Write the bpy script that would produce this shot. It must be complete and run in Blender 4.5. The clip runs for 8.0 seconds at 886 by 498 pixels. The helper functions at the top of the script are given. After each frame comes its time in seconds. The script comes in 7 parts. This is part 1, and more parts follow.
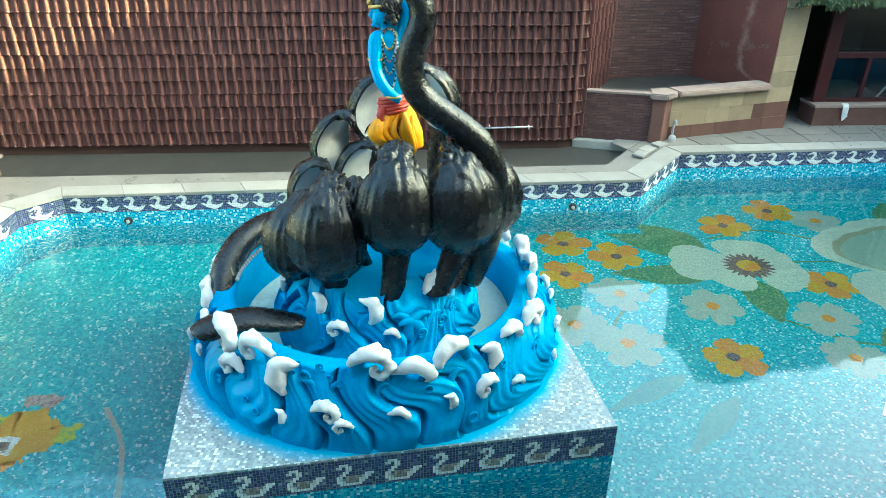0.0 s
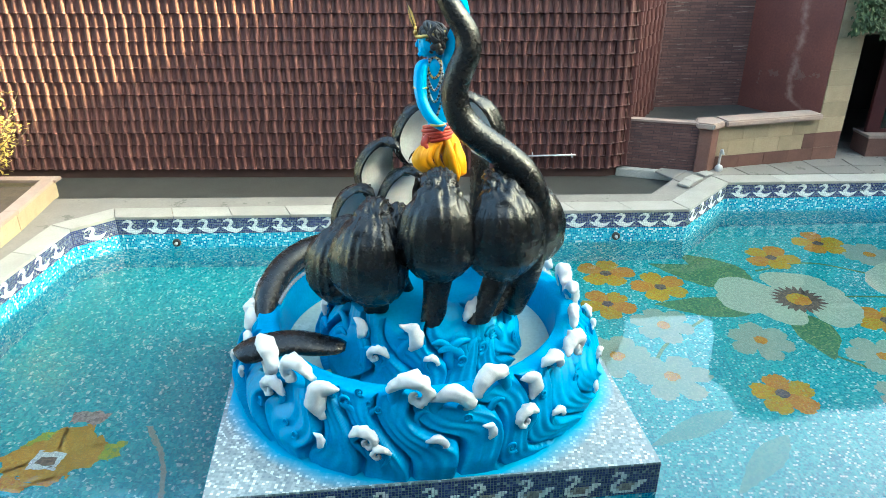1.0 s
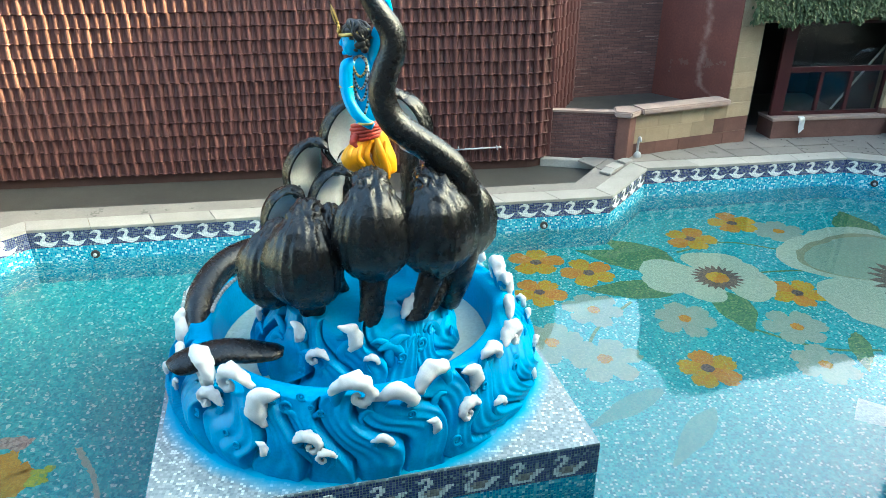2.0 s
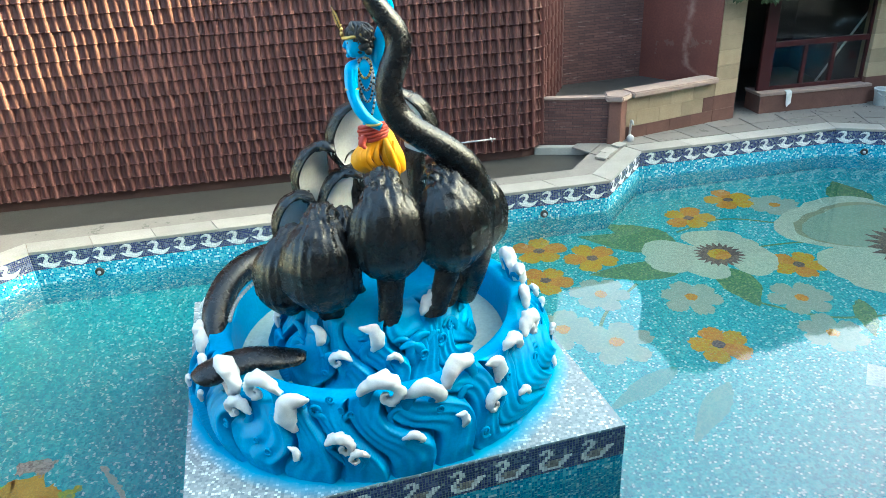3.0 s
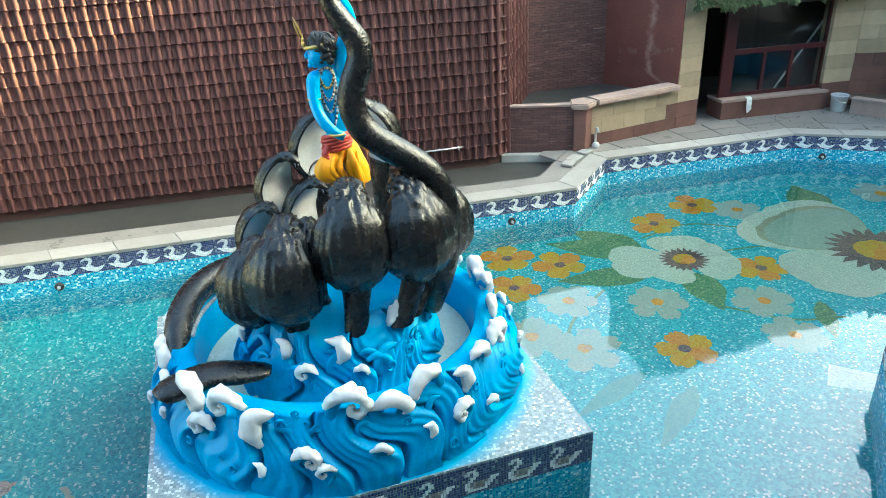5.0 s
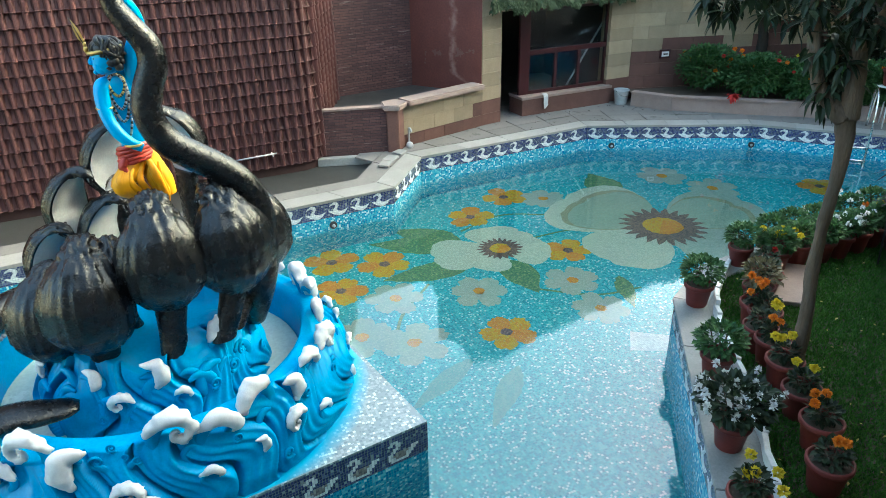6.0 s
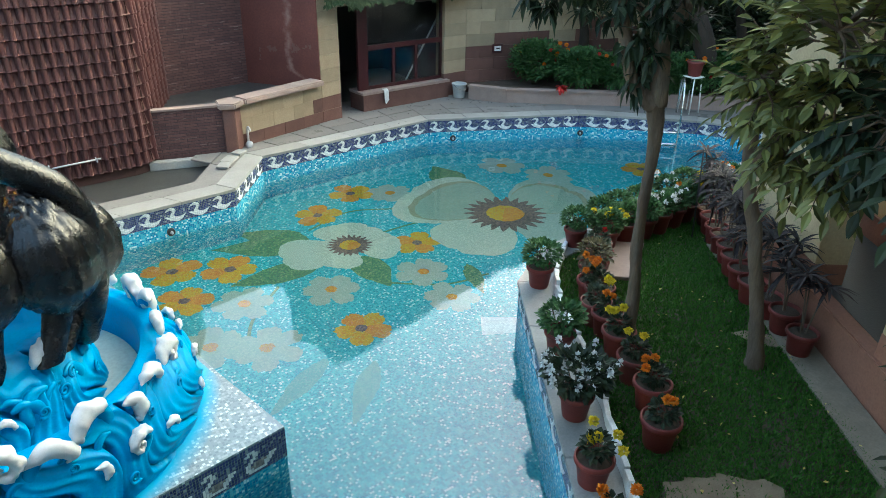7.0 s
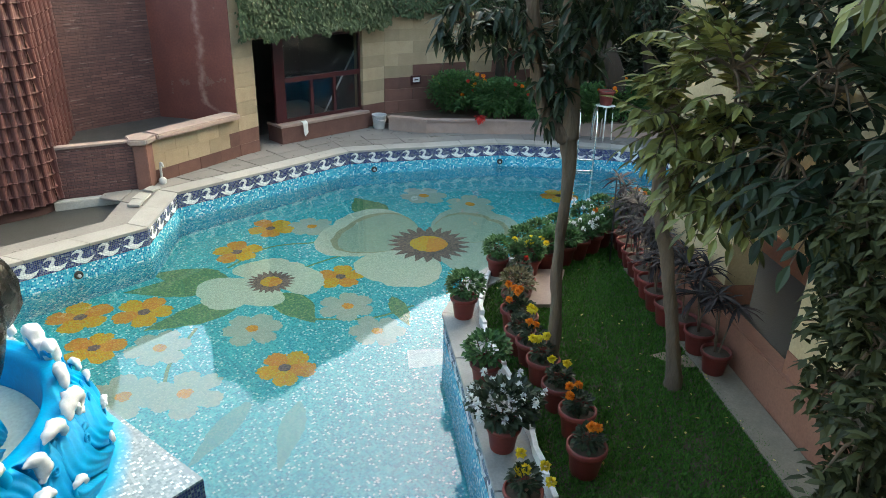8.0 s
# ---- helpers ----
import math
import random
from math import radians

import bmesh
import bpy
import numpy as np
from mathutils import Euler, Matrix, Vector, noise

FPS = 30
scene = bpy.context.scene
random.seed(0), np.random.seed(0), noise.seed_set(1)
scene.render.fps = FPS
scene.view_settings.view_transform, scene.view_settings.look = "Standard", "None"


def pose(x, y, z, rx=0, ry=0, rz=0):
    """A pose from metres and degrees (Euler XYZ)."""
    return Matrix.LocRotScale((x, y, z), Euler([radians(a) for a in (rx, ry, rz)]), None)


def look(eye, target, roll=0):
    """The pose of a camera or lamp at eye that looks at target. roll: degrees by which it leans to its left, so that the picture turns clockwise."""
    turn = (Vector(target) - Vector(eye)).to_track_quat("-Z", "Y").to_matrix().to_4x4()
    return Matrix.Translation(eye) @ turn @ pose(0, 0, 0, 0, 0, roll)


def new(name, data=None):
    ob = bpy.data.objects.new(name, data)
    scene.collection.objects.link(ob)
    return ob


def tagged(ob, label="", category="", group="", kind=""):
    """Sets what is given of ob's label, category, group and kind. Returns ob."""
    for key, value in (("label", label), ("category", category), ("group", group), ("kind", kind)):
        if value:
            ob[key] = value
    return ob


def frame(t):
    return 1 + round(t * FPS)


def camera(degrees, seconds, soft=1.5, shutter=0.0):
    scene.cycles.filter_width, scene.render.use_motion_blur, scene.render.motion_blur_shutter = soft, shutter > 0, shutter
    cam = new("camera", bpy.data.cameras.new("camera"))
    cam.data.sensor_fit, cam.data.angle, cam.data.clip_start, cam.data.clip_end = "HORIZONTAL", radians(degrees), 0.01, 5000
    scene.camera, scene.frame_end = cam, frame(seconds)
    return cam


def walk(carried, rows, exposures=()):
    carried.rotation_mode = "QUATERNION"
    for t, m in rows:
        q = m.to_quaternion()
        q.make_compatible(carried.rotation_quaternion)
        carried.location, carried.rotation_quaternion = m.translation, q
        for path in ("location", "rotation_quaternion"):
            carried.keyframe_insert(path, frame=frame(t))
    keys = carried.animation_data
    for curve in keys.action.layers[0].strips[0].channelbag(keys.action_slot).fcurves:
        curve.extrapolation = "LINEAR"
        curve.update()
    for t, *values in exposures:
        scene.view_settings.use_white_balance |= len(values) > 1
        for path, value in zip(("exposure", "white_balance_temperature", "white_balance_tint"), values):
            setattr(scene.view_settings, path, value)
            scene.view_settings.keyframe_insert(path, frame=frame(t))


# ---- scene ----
cam = camera(65.0, 8.0, 0.8)
PATH = [
    (0, (0.091, 0.056, 3.864), (0.069, 1.832, 2.944), 0.6),
    (0.5, (0.077, 0.046, 3.856), (-0.027, 1.794, 2.889), 1.2),
    (1, (0.078, 0.063, 3.868), (-0.061, 1.867, 3.015), 0.0),
    (1.5, (0.08, 0.049, 3.868), (-0.034, 1.881, 3.075), -0.6),
    (2, (0.023, 0.055, 3.897), (0.09, 1.856, 3.029), -0.1),
    (2.2, (-0.052, 0.056, 3.901), (0.072, 1.842, 3.009), -1.5),
    (3.5, (-0.236, 0.018, 3.993), (-0.153, 1.813, 3.115), -4.0),
    (4, (-0.262, 0.104, 4.048), (-0.168, 1.909, 3.192), -3.4),
    (4.2, (-0.274, 0.107, 4.035), (-0.158, 1.927, 3.214), -3.3),
    (5.3, (-0.127, 0.018, 3.922), (0.153, 1.783, 3.025), -2.6),
    (5.5, (-0.124, 0.0, 3.919), (0.265, 1.74, 3.011), -2.2),
    (6, (-0.108, -0.006, 3.926), (0.552, 1.667, 3.052), -1.1),
    (6.5, (-0.097, -0.025, 3.936), (0.768, 1.566, 3.088), -0.1),
    (7, (-0.068, -0.035, 3.924), (0.959, 1.435, 3.039), 1.0),
    (7.5, (-0.02, -0.032, 3.934), (1.122, 1.331, 3.019), 1.9),
    (8, (0.007, -0.016, 3.975), (1.219, 1.354, 3.164), 1.8),
]
walk(cam, [(t, look(eye, target, roll)) for t, eye, target, roll in PATH],
     [(0.0, 3.46, 5750, -22), (0.5, 3.46, 5800, -22), (1.0, 3.44, 5950, -14), (1.5, 3.52, 6050, -10), (2.0, 3.44, 6000, -12), (3.5, 3.46, 6000, -12), (5.5, 3.45, 6050, -12), (6.3, 3.26, 6100, -10), (7.5, 3.26, 6500, -8), (8.0, 3.40, 6850, -5)])

# ---- sky and sun ----
SUN_WAY = Vector((1.0, -0.08, 0.427)).normalized()      # towards the sun
sky_world = bpy.data.worlds.new("sky")
scene.world = sky_world
sky_world.use_nodes = True
sky_tex = sky_world.node_tree.nodes.new("ShaderNodeTexSky")
sky_tex.sky_type = "NISHITA"
sky_tex.sun_disc = False
sky_tex.sun_elevation = math.asin(SUN_WAY.z)
sky_tex.sun_rotation = math.atan2(SUN_WAY.x, SUN_WAY.y)
sky_tex.air_density, sky_tex.dust_density = 1.0, 9.0
sky_back = sky_world.node_tree.nodes["Background"]
sky_back.inputs["Strength"].default_value = 0.15
sky_world.node_tree.links.new(sky_tex.outputs["Color"], sky_back.inputs["Color"])
sun_lamp = bpy.data.lights.new("sun", "SUN")
sun_lamp.energy, sun_lamp.angle, sun_lamp.color = 5.0, radians(0.5), (1.0, 0.82, 0.42)
sun_ob = new("sun", sun_lamp)
sun_ob.matrix_world = look(SUN_WAY * 60, (0, 0, 0))

# ---- materials ----
def mat(name, base, rough=0.6, metal=0.0, spec=0.5, coat=0.0):
    m = bpy.data.materials.new(name)
    m.use_nodes = True
    b = m.node_tree.nodes["Principled BSDF"]
    b.inputs["Base Color"].default_value = (*base, 1)
    b.inputs["Roughness"].default_value = rough
    b.inputs["Metallic"].default_value = metal
    b.inputs["Specular IOR Level"].default_value = spec
    b.inputs["Coat Weight"].default_value = coat
    return m


class Net:
    """Short hand for wiring a material's nodes."""
    def __init__(self, m):
        self.t, self.m = m.node_tree, m
        self.b = self.t.nodes["Principled BSDF"]

    def add(self, kind, **props):
        n = self.t.nodes.new(kind)
        for k, v in props.items():
            if k in n.inputs:
                n.inputs[k].default_value = v
        return n

    def wire(self, a, b):
        self.t.links.new(a, b)

    def coords(self, which="Object"):
        return self.t.nodes.new("ShaderNodeTexCoord").outputs[which]

    def noise(self, scale, detail=3.0, rough=0.55, vec=None, stretch=None):
        n = self.add("ShaderNodeTexNoise", Scale=scale, Detail=detail, Roughness=rough)
        v = vec or self.coords()
        if stretch:
            mp = self.add("ShaderNodeMapping", Scale=stretch)
            self.wire(v, mp.inputs["Vector"])
            v = mp.outputs["Vector"]
        self.wire(v, n.inputs["Vector"])
        return n.outputs["Fac"]

    def ramp(self, fac, stops):
        r = self.t.nodes.new("ShaderNodeValToRGB")
        el = r.color_ramp.elements
        while len(el) < len(stops):
            el.new(0.5)
        for e, (p, c) in zip(el, stops):
            e.position, e.color = p, (*c, 1) if len(c) == 3 else c
        self.wire(fac, r.inputs["Fac"])
        return r.outputs["Color"]

    def mix(self, fac, a, b, how="MIX"):
        n = self.t.nodes.new("ShaderNodeMix")
        n.data_type, n.blend_type = "RGBA", how
        for slot, v in ((n.inputs[0], fac), (n.inputs[6], a), (n.inputs[7], b)):
            if isinstance(v, (int, float)):
                slot.default_value = v
            elif isinstance(v, tuple):
                slot.default_value = (*v, 1)
            else:
                self.wire(v, slot)
        return n.outputs[2]

    def math(self, how, a, b=0.0, c=0.0):
        n = self.t.nodes.new("ShaderNodeMath")
        n.operation = how
        for slot, v in zip(n.inputs, (a, b, c)):
            if isinstance(v, (int, float)):
                slot.default_value = v
            else:
                self.wire(v, slot)
        return n.outputs[0]

    def colour(self, c):
        self.wire(c, self.b.inputs["Base Color"])

    def bump(self, height, strength=0.4, distance=0.01, after=None):
        n = self.add("ShaderNodeBump", Strength=strength, Distance=distance)
        self.wire(height, n.inputs["Height"])
        if after:
            self.wire(after, n.inputs["Normal"])
        self.wire(n.outputs["Normal"], self.b.inputs["Normal"])
        return n.outputs["Normal"]

    def rough(self, fac, lo, hi):
        n = self.add("ShaderNodeMapRange")
        self.wire(fac, n.inputs[0])
        n.inputs[3].default_value, n.inputs[4].default_value = lo, hi
        self.wire(n.outputs[0], self.b.inputs["Roughness"])


def weathered(name, dark, light, scale=6.0, fine=60.0, rough=(0.55, 0.85), bump=0.3, vary=0.0, spec=0.4, metal=0.0, stretch=None):
    """A surface with grain, stains and relief at two scales; vary: how far single pieces differ."""
    m = mat(name, light, rough[1], metal, spec)
    n = Net(m)
    a = n.noise(scale, 4, 0.6, stretch=stretch)
    f = n.noise(fine, 3, 0.6, stretch=stretch)
    c = n.mix(n.math("MULTIPLY_ADD", a, 1.6, -0.3), dark, light)
    c = n.mix(n.math("MULTIPLY_ADD", f, 0.9, -0.2), c, tuple(v * 0.55 for v in dark), "MIX") if fine else c
    if vary:
        info = n.t.nodes.new("ShaderNodeObjectInfo")
        geo = n.t.nodes.new("ShaderNodeNewGeometry")
        r = n.math("FRACT", n.math("ADD", info.outputs["Random"], geo.outputs["Random Per Island"]))
        hsv = n.add("ShaderNodeHueSaturation")
        n.wire(c, hsv.inputs["Color"])
        n.wire(n.math("MULTIPLY_ADD", r, 2 * vary, 1 - vary), hsv.inputs["Value"])
        c = hsv.outputs["Color"]
    n.colour(c)
    n.rough(a, *rough)
    if bump:
        n.bump(n.math("ADD", n.math("MULTIPLY", a, 0.6), n.math("MULTIPLY", f, 0.5)), bump, 0.02)
    return m


def mosaic(name, colours, size=0.025, grout=(0.35, 0.4, 0.42), rough=0.25, wash=None):
    """Glass tesserae on a grid in the UV map's metres; colours: ramp stops for single tesserae."""
    m = mat(name, (0.2, 0.5, 0.6), rough, 0, 0.5)
    n = Net(m)
    uv = n.coords("UV")
    sc = n.t.nodes.new("ShaderNodeVectorMath")
    sc.operation = "SCALE"
    sc.inputs["Scale"].default_value = 1 / size
    n.wire(uv, sc.inputs[0])
    fl = n.t.nodes.new("ShaderNodeVectorMath")
    fl.operation = "FLOOR"
    n.wire(sc.outputs[0], fl.inputs[0])
    wn = n.t.nodes.new("ShaderNodeTexWhiteNoise")
    n.wire(fl.outputs[0], wn.inputs["Vector"])
    col = n.ramp(wn.outputs["Value"], colours)
    if wash:
        col = n.mix(n.math("MULTIPLY_ADD", n.noise(0.7, 3, vec=uv), 1.4, -0.35), col, wash, "MIX")
    fr = n.t.nodes.new("ShaderNodeVectorMath")
    fr.operation = "FRACTION"
    n.wire(sc.outputs[0], fr.inputs[0])
    sp = n.t.nodes.new("ShaderNodeSeparateXYZ")
    n.wire(fr.outputs[0], sp.inputs[0])
    edge = n.math("MAXIMUM", n.math("ABSOLUTE", n.math("SUBTRACT", sp.outputs[0], 0.5)), n.math("ABSOLUTE", n.math("SUBTRACT", sp.outputs[1], 0.5)))
    line = n.math("GREATER_THAN", edge, 0.44)
    n.colour(n.mix(line, col, grout))
    n.bump(n.math("SUBTRACT", wn.outputs["Value"], line), 0.15, 0.002)
    return m


def constant(m):
    for nd in m.node_tree.nodes:
        if nd.bl_idname == "ShaderNodeValToRGB":
            nd.color_ramp.interpolation = "CONSTANT"
    return m


M_POOL = constant(mosaic("pool_mosaic", [(0.0, (0.022, 0.315, 0.37)), (0.3, (0.046, 0.40, 0.45)), (0.55, (0.015, 0.245, 0.315)), (0.72, (0.08, 0.455, 0.495)), (0.91, (0.33, 0.61, 0.64))], 0.026, (0.07379, 0.3309, 0.3974)))
M_WALLMOS = constant(mosaic("wall_mosaic", [(0.0, (0.0164, 0.2624, 0.4264)), (0.3, (0.0574, 0.3772, 0.533)), (0.55, (0.0082, 0.164, 0.3444)), (0.72, (0.1476, 0.4756, 0.5904)), (0.86, (0.5084, 0.6806, 0.7216))], 0.026, (0.1312, 0.369, 0.4264)))
M_BAND = constant(mosaic("navy_mosaic", [(0.0, (0.0243, 0.03387, 0.1126)), (0.4, (0.04049, 0.0508, 0.1627)), (0.8, (0.09719, 0.1185, 0.2253)), (0.95, (0.243, 0.2709, 0.3004))], 0.026, (0.2195, 0.2403, 0.2099)))
M_SILVER = constant(mosaic("silver_mosaic", [(0.0, (0.2261, 0.272, 0.2861)), (0.35, (0.3069, 0.357, 0.3641)), (0.65, (0.1777, 0.221, 0.2428)), (0.84, (0.5652, 0.629, 0.6416))], 0.026, (0.2422, 0.2805, 0.2948), 0.2))
M_SWAN = constant(mosaic("swan_mosaic", [(0.0, (0.62, 0.64, 0.63)), (0.5, (0.74, 0.75, 0.73)), (0.85, (0.5, 0.52, 0.54))], 0.026, (0.4, 0.4, 0.42)))
M_SWANGREY = constant(mosaic("swan_wing_mosaic", [(0.0, (0.25, 0.22, 0.2)), (0.5, (0.36, 0.33, 0.3)), (0.85, (0.17, 0.15, 0.15))], 0.026, (0.3, 0.3, 0.3)))
M_PETALW = constant(mosaic("white_petal_mosaic", [(0.0, (0.2415, 0.3526, 0.2726)), (0.5, (0.2804, 0.3936, 0.3116)), (0.85, (0.2103, 0.3198, 0.2571))], 0.026, (0.2337, 0.3362, 0.2726)))
M_PETALP = constant(mosaic("pale_petal_mosaic", [(0.0, (0.2708, 0.3715, 0.311)), (0.5, (0.3119, 0.4061, 0.3456)), (0.85, (0.2381, 0.3456, 0.2938))], 0.026, (0.2544, 0.3542, 0.311)))
M_PETALY = constant(mosaic("yellow_petal_mosaic", [(0.0, (0.47, 0.30, 0.018)), (0.4, (0.50, 0.36, 0.03)), (0.75, (0.48, 0.23, 0.02)), (0.92, (0.38, 0.36, 0.07))], 0.026, (0.36, 0.25, 0.04)))
M_PETALO = constant(mosaic("orange_petal_mosaic", [(0.0, (0.50, 0.22, 0.03)), (0.5, (0.52, 0.28, 0.04)), (0.85, (0.46, 0.17, 0.025))], 0.026, (0.36, 0.2, 0.04)))
M_PETALB = constant(mosaic("bright_petal_mosaic", [(0.0, (0.38, 0.47, 0.38)), (0.5, (0.44, 0.53, 0.43)), (0.85, (0.33, 0.42, 0.35))], 0.026, (0.36, 0.45, 0.37)))
M_PETALT = constant(mosaic("tan_petal_mosaic", [(0.0, (0.24, 0.28, 0.18)), (0.5, (0.28, 0.31, 0.21)), (0.85, (0.21, 0.26, 0.18))], 0.026, (0.24, 0.28, 0.2)))
M_LEAFMOS = constant(mosaic("green_leaf_mosaic", [(0.0, (0.07, 0.2, 0.10)), (0.4, (0.12, 0.26, 0.11)), (0.75, (0.05, 0.16, 0.09)), (0.9, (0.2, 0.32, 0.14))], 0.026, (0.09, 0.2, 0.12)))
M_EYEMOS = constant(mosaic("brown_eye_mosaic", [(0.0, (0.12, 0.1, 0.09)), (0.5, (0.18, 0.14, 0.11)), (0.85, (0.08, 0.07, 0.07))], 0.026, (0.12, 0.1, 0.1)))

M_STONE = weathered("pale_coping_stone", (0.235, 0.225, 0.208), (0.375, 0.360, 0.335), 3, 45, (0.5, 0.8), 0.25, 0.12)
M_DECK = weathered("grey_deck_stone", (0.145, 0.132, 0.122), (0.235, 0.215, 0.20), 2.5, 40, (0.5, 0.85), 0.3, 0.12)
def stained_deck():
    n = Net(M_DECK)
    src = n.b.inputs["Base Color"].links[0].from_socket
    dirt = n.math("MULTIPLY", n.math("GREATER_THAN", n.noise(2.2, 5, 0.75), 0.60), 0.55)
    n.colour(n.mix(dirt, src, (0.055, 0.05, 0.045)))


stained_deck()
M_BEIGE = weathered("beige_sandstone", (0.245, 0.188, 0.122), (0.355, 0.282, 0.192), 4, 50, (0.7, 0.9), 0.35, 0.18)
M_REDSTONE = weathered("red_sandstone", (0.0864, 0.0396, 0.0324), (0.1512, 0.0756, 0.0612), 4, 50, (0.7, 0.9), 0.35, 0.2)
M_PINK = weathered("pink_sandstone_cap", (0.238, 0.17, 0.1487), (0.3485, 0.2635, 0.2295), 5, 60, (0.6, 0.85), 0.3, 0.1)
M_TILE = weathered("terracotta_tile", (0.068, 0.0275, 0.0260), (0.126, 0.0560, 0.0510), 5, 60, (0.34, 0.52), 0.2, 0.14, spec=0.2)
M_WALLBACK = weathered("dark_mortar", (0.045, 0.022, 0.019), (0.085, 0.042, 0.036), 5, 50, (0.8, 0.95), 0.3)
M_PLAIN = weathered("plain_plaster", (0.2863, 0.2624, 0.2303), (0.3659, 0.3362, 0.3011), 1.5, 30, (0.8, 0.95), 0.2)
M_CONC = weathered("wet_concrete", (0.03, 0.03, 0.0282), (0.06, 0.0582, 0.054), 2, 40, (0.3, 0.6), 0.2)
# grey of the added unseen walls and roof, chosen for the light they bounce
M_UNSEEN = weathered("unseen_wall_plaster", (0.27, 0.275, 0.28), (0.37, 0.375, 0.38), 1.5, 30, (0.8, 0.95), 0.2)
M_SOIL = weathered("soil", (0.05, 0.035, 0.025), (0.11, 0.08, 0.055), 8, 60, (0.9, 1.0), 0.8)
M_DIRT = weathered("bare_dirt", (0.15, 0.108, 0.068), (0.28, 0.21, 0.135), 6, 70, (0.9, 1.0), 0.6)
M_PAINTB = weathered("blue_wave_paint", (0.0, 0.235, 0.50), (0.0, 0.36, 0.675), 2.5, 40, (0.38, 0.55), 0.10, spec=0.25)
M_PAINTW = weathered("white_foam_paint", (0.62, 0.62, 0.62), (0.8, 0.8, 0.8), 8, 70, (0.35, 0.55), 0.12)
M_BELLY = weathered("white_belly_paint", (0.3825, 0.391, 0.391), (0.527, 0.5355, 0.5355), 6, 60, (0.4, 0.6), 0.15)
M_SKINB = weathered("sky_blue_paint", (0.006, 0.31, 0.64), (0.015, 0.41, 0.77), 5, 0, (0.3, 0.4), 0.05)
M_YEL = weathered("yellow_paint", (0.66, 0.26, 0.0), (0.8, 0.37, 0.005), 6, 0, (0.35, 0.5), 0.1)
M_RED = weathered("red_paint", (0.35, 0.03, 0.02), (0.5, 0.06, 0.04), 6, 0, (0.35, 0.5), 0.1)
M_GOLD = mat("dull_gold", (0.55, 0.38, 0.12), 0.4, 0.7)
M_HAIR = weathered("black_hair_paint", (0.008, 0.008, 0.01), (0.03, 0.03, 0.03), 12, 0, (0.3, 0.5), 0.2)
M_MAROON = weathered("maroon_frame_paint", (0.028, 0.0034, 0.005), (0.052, 0.008, 0.0105), 4, 40, (0.3, 0.5), 0.1)
M_ROOM_SHADE = weathered("room_shade_black", (0.012, 0.010, 0.012), (0.025, 0.02, 0.022), 3, 20, (0.6, 0.9), 0.1)
M_TERRA = weathered("red_plastic_pot", (0.125, 0.020, 0.017), (0.225, 0.042, 0.032), 6, 50, (0.45, 0.7), 0.15, 0.2)
M_WHITEW = weathered("whitewash", (0.58, 0.58, 0.56), (0.82, 0.81, 0.79), 14, 80, (0.7, 0.9), 0.4)
M_GREYPL = weathered("pale_grey_plastic", (0.35, 0.36, 0.37), (0.5, 0.51, 0.52), 5, 40, (0.4, 0.6), 0.1)
M_STEEL = mat("stainless_steel", (0.62, 0.62, 0.62), 0.25, 1.0)
M_BARK = weathered("grey_bark", (0.080, 0.054, 0.038), (0.205, 0.148, 0.102), 7, 50, (0.8, 1.0), 0.9, stretch=(1.577, 1.408, 0.2301))
# darker brown version of the bark, for the trees behind the planter
M_BARKD = weathered("dark_bark", (0.018, 0.013, 0.010), (0.055, 0.040, 0.030), 7, 50, (0.8, 1.0), 0.9, stretch=(1.5, 1.4, 0.25))
M_PLINTH = weathered("terracotta_painted_plinth", (0.2268, 0.0964, 0.06238), (0.3402, 0.1588, 0.1021), 2.5, 40, (0.7, 0.9), 0.2)
M_CREAM = weathered("cream_painted_wall", (0.4456, 0.3288, 0.1804), (0.5729, 0.4456, 0.2652), 1.8, 35, (0.75, 0.95), 0.15)


def scaly_black():
    """Satin black paint over cast scales: rubbed brown and grey patches, fine knobbly relief."""
    m = mat("black_scaly_paint", (0.01, 0.01, 0.01), 0.4, 0, 0.45)
    n = Net(m)
    a, g = n.noise(5, 5, 0.7), n.noise(45, 4, 0.75)
    c = n.mix(n.math("MULTIPLY_ADD", a, 3.2, -1.35), (0.003, 0.0035, 0.0044), (0.0085, 0.0075, 0.008))
    c = n.mix(n.math("MULTIPLY", n.math("GREATER_THAN", g, 0.60), 0.4), c, (0.026, 0.027, 0.028))
    n.colour(c)
    n.rough(n.noise(14, 4, 0.7), 0.14, 0.38)
    vo = n.add("ShaderNodeTexVoronoi", Scale=70.0)
    n.wire(n.coords(), vo.inputs["Vector"])
    first = n.bump(vo.outputs["Distance"], 0.22, 0.008)
    n.bump(g, 0.32, 0.011, after=first)
    return m


M_BLACK = scaly_black()


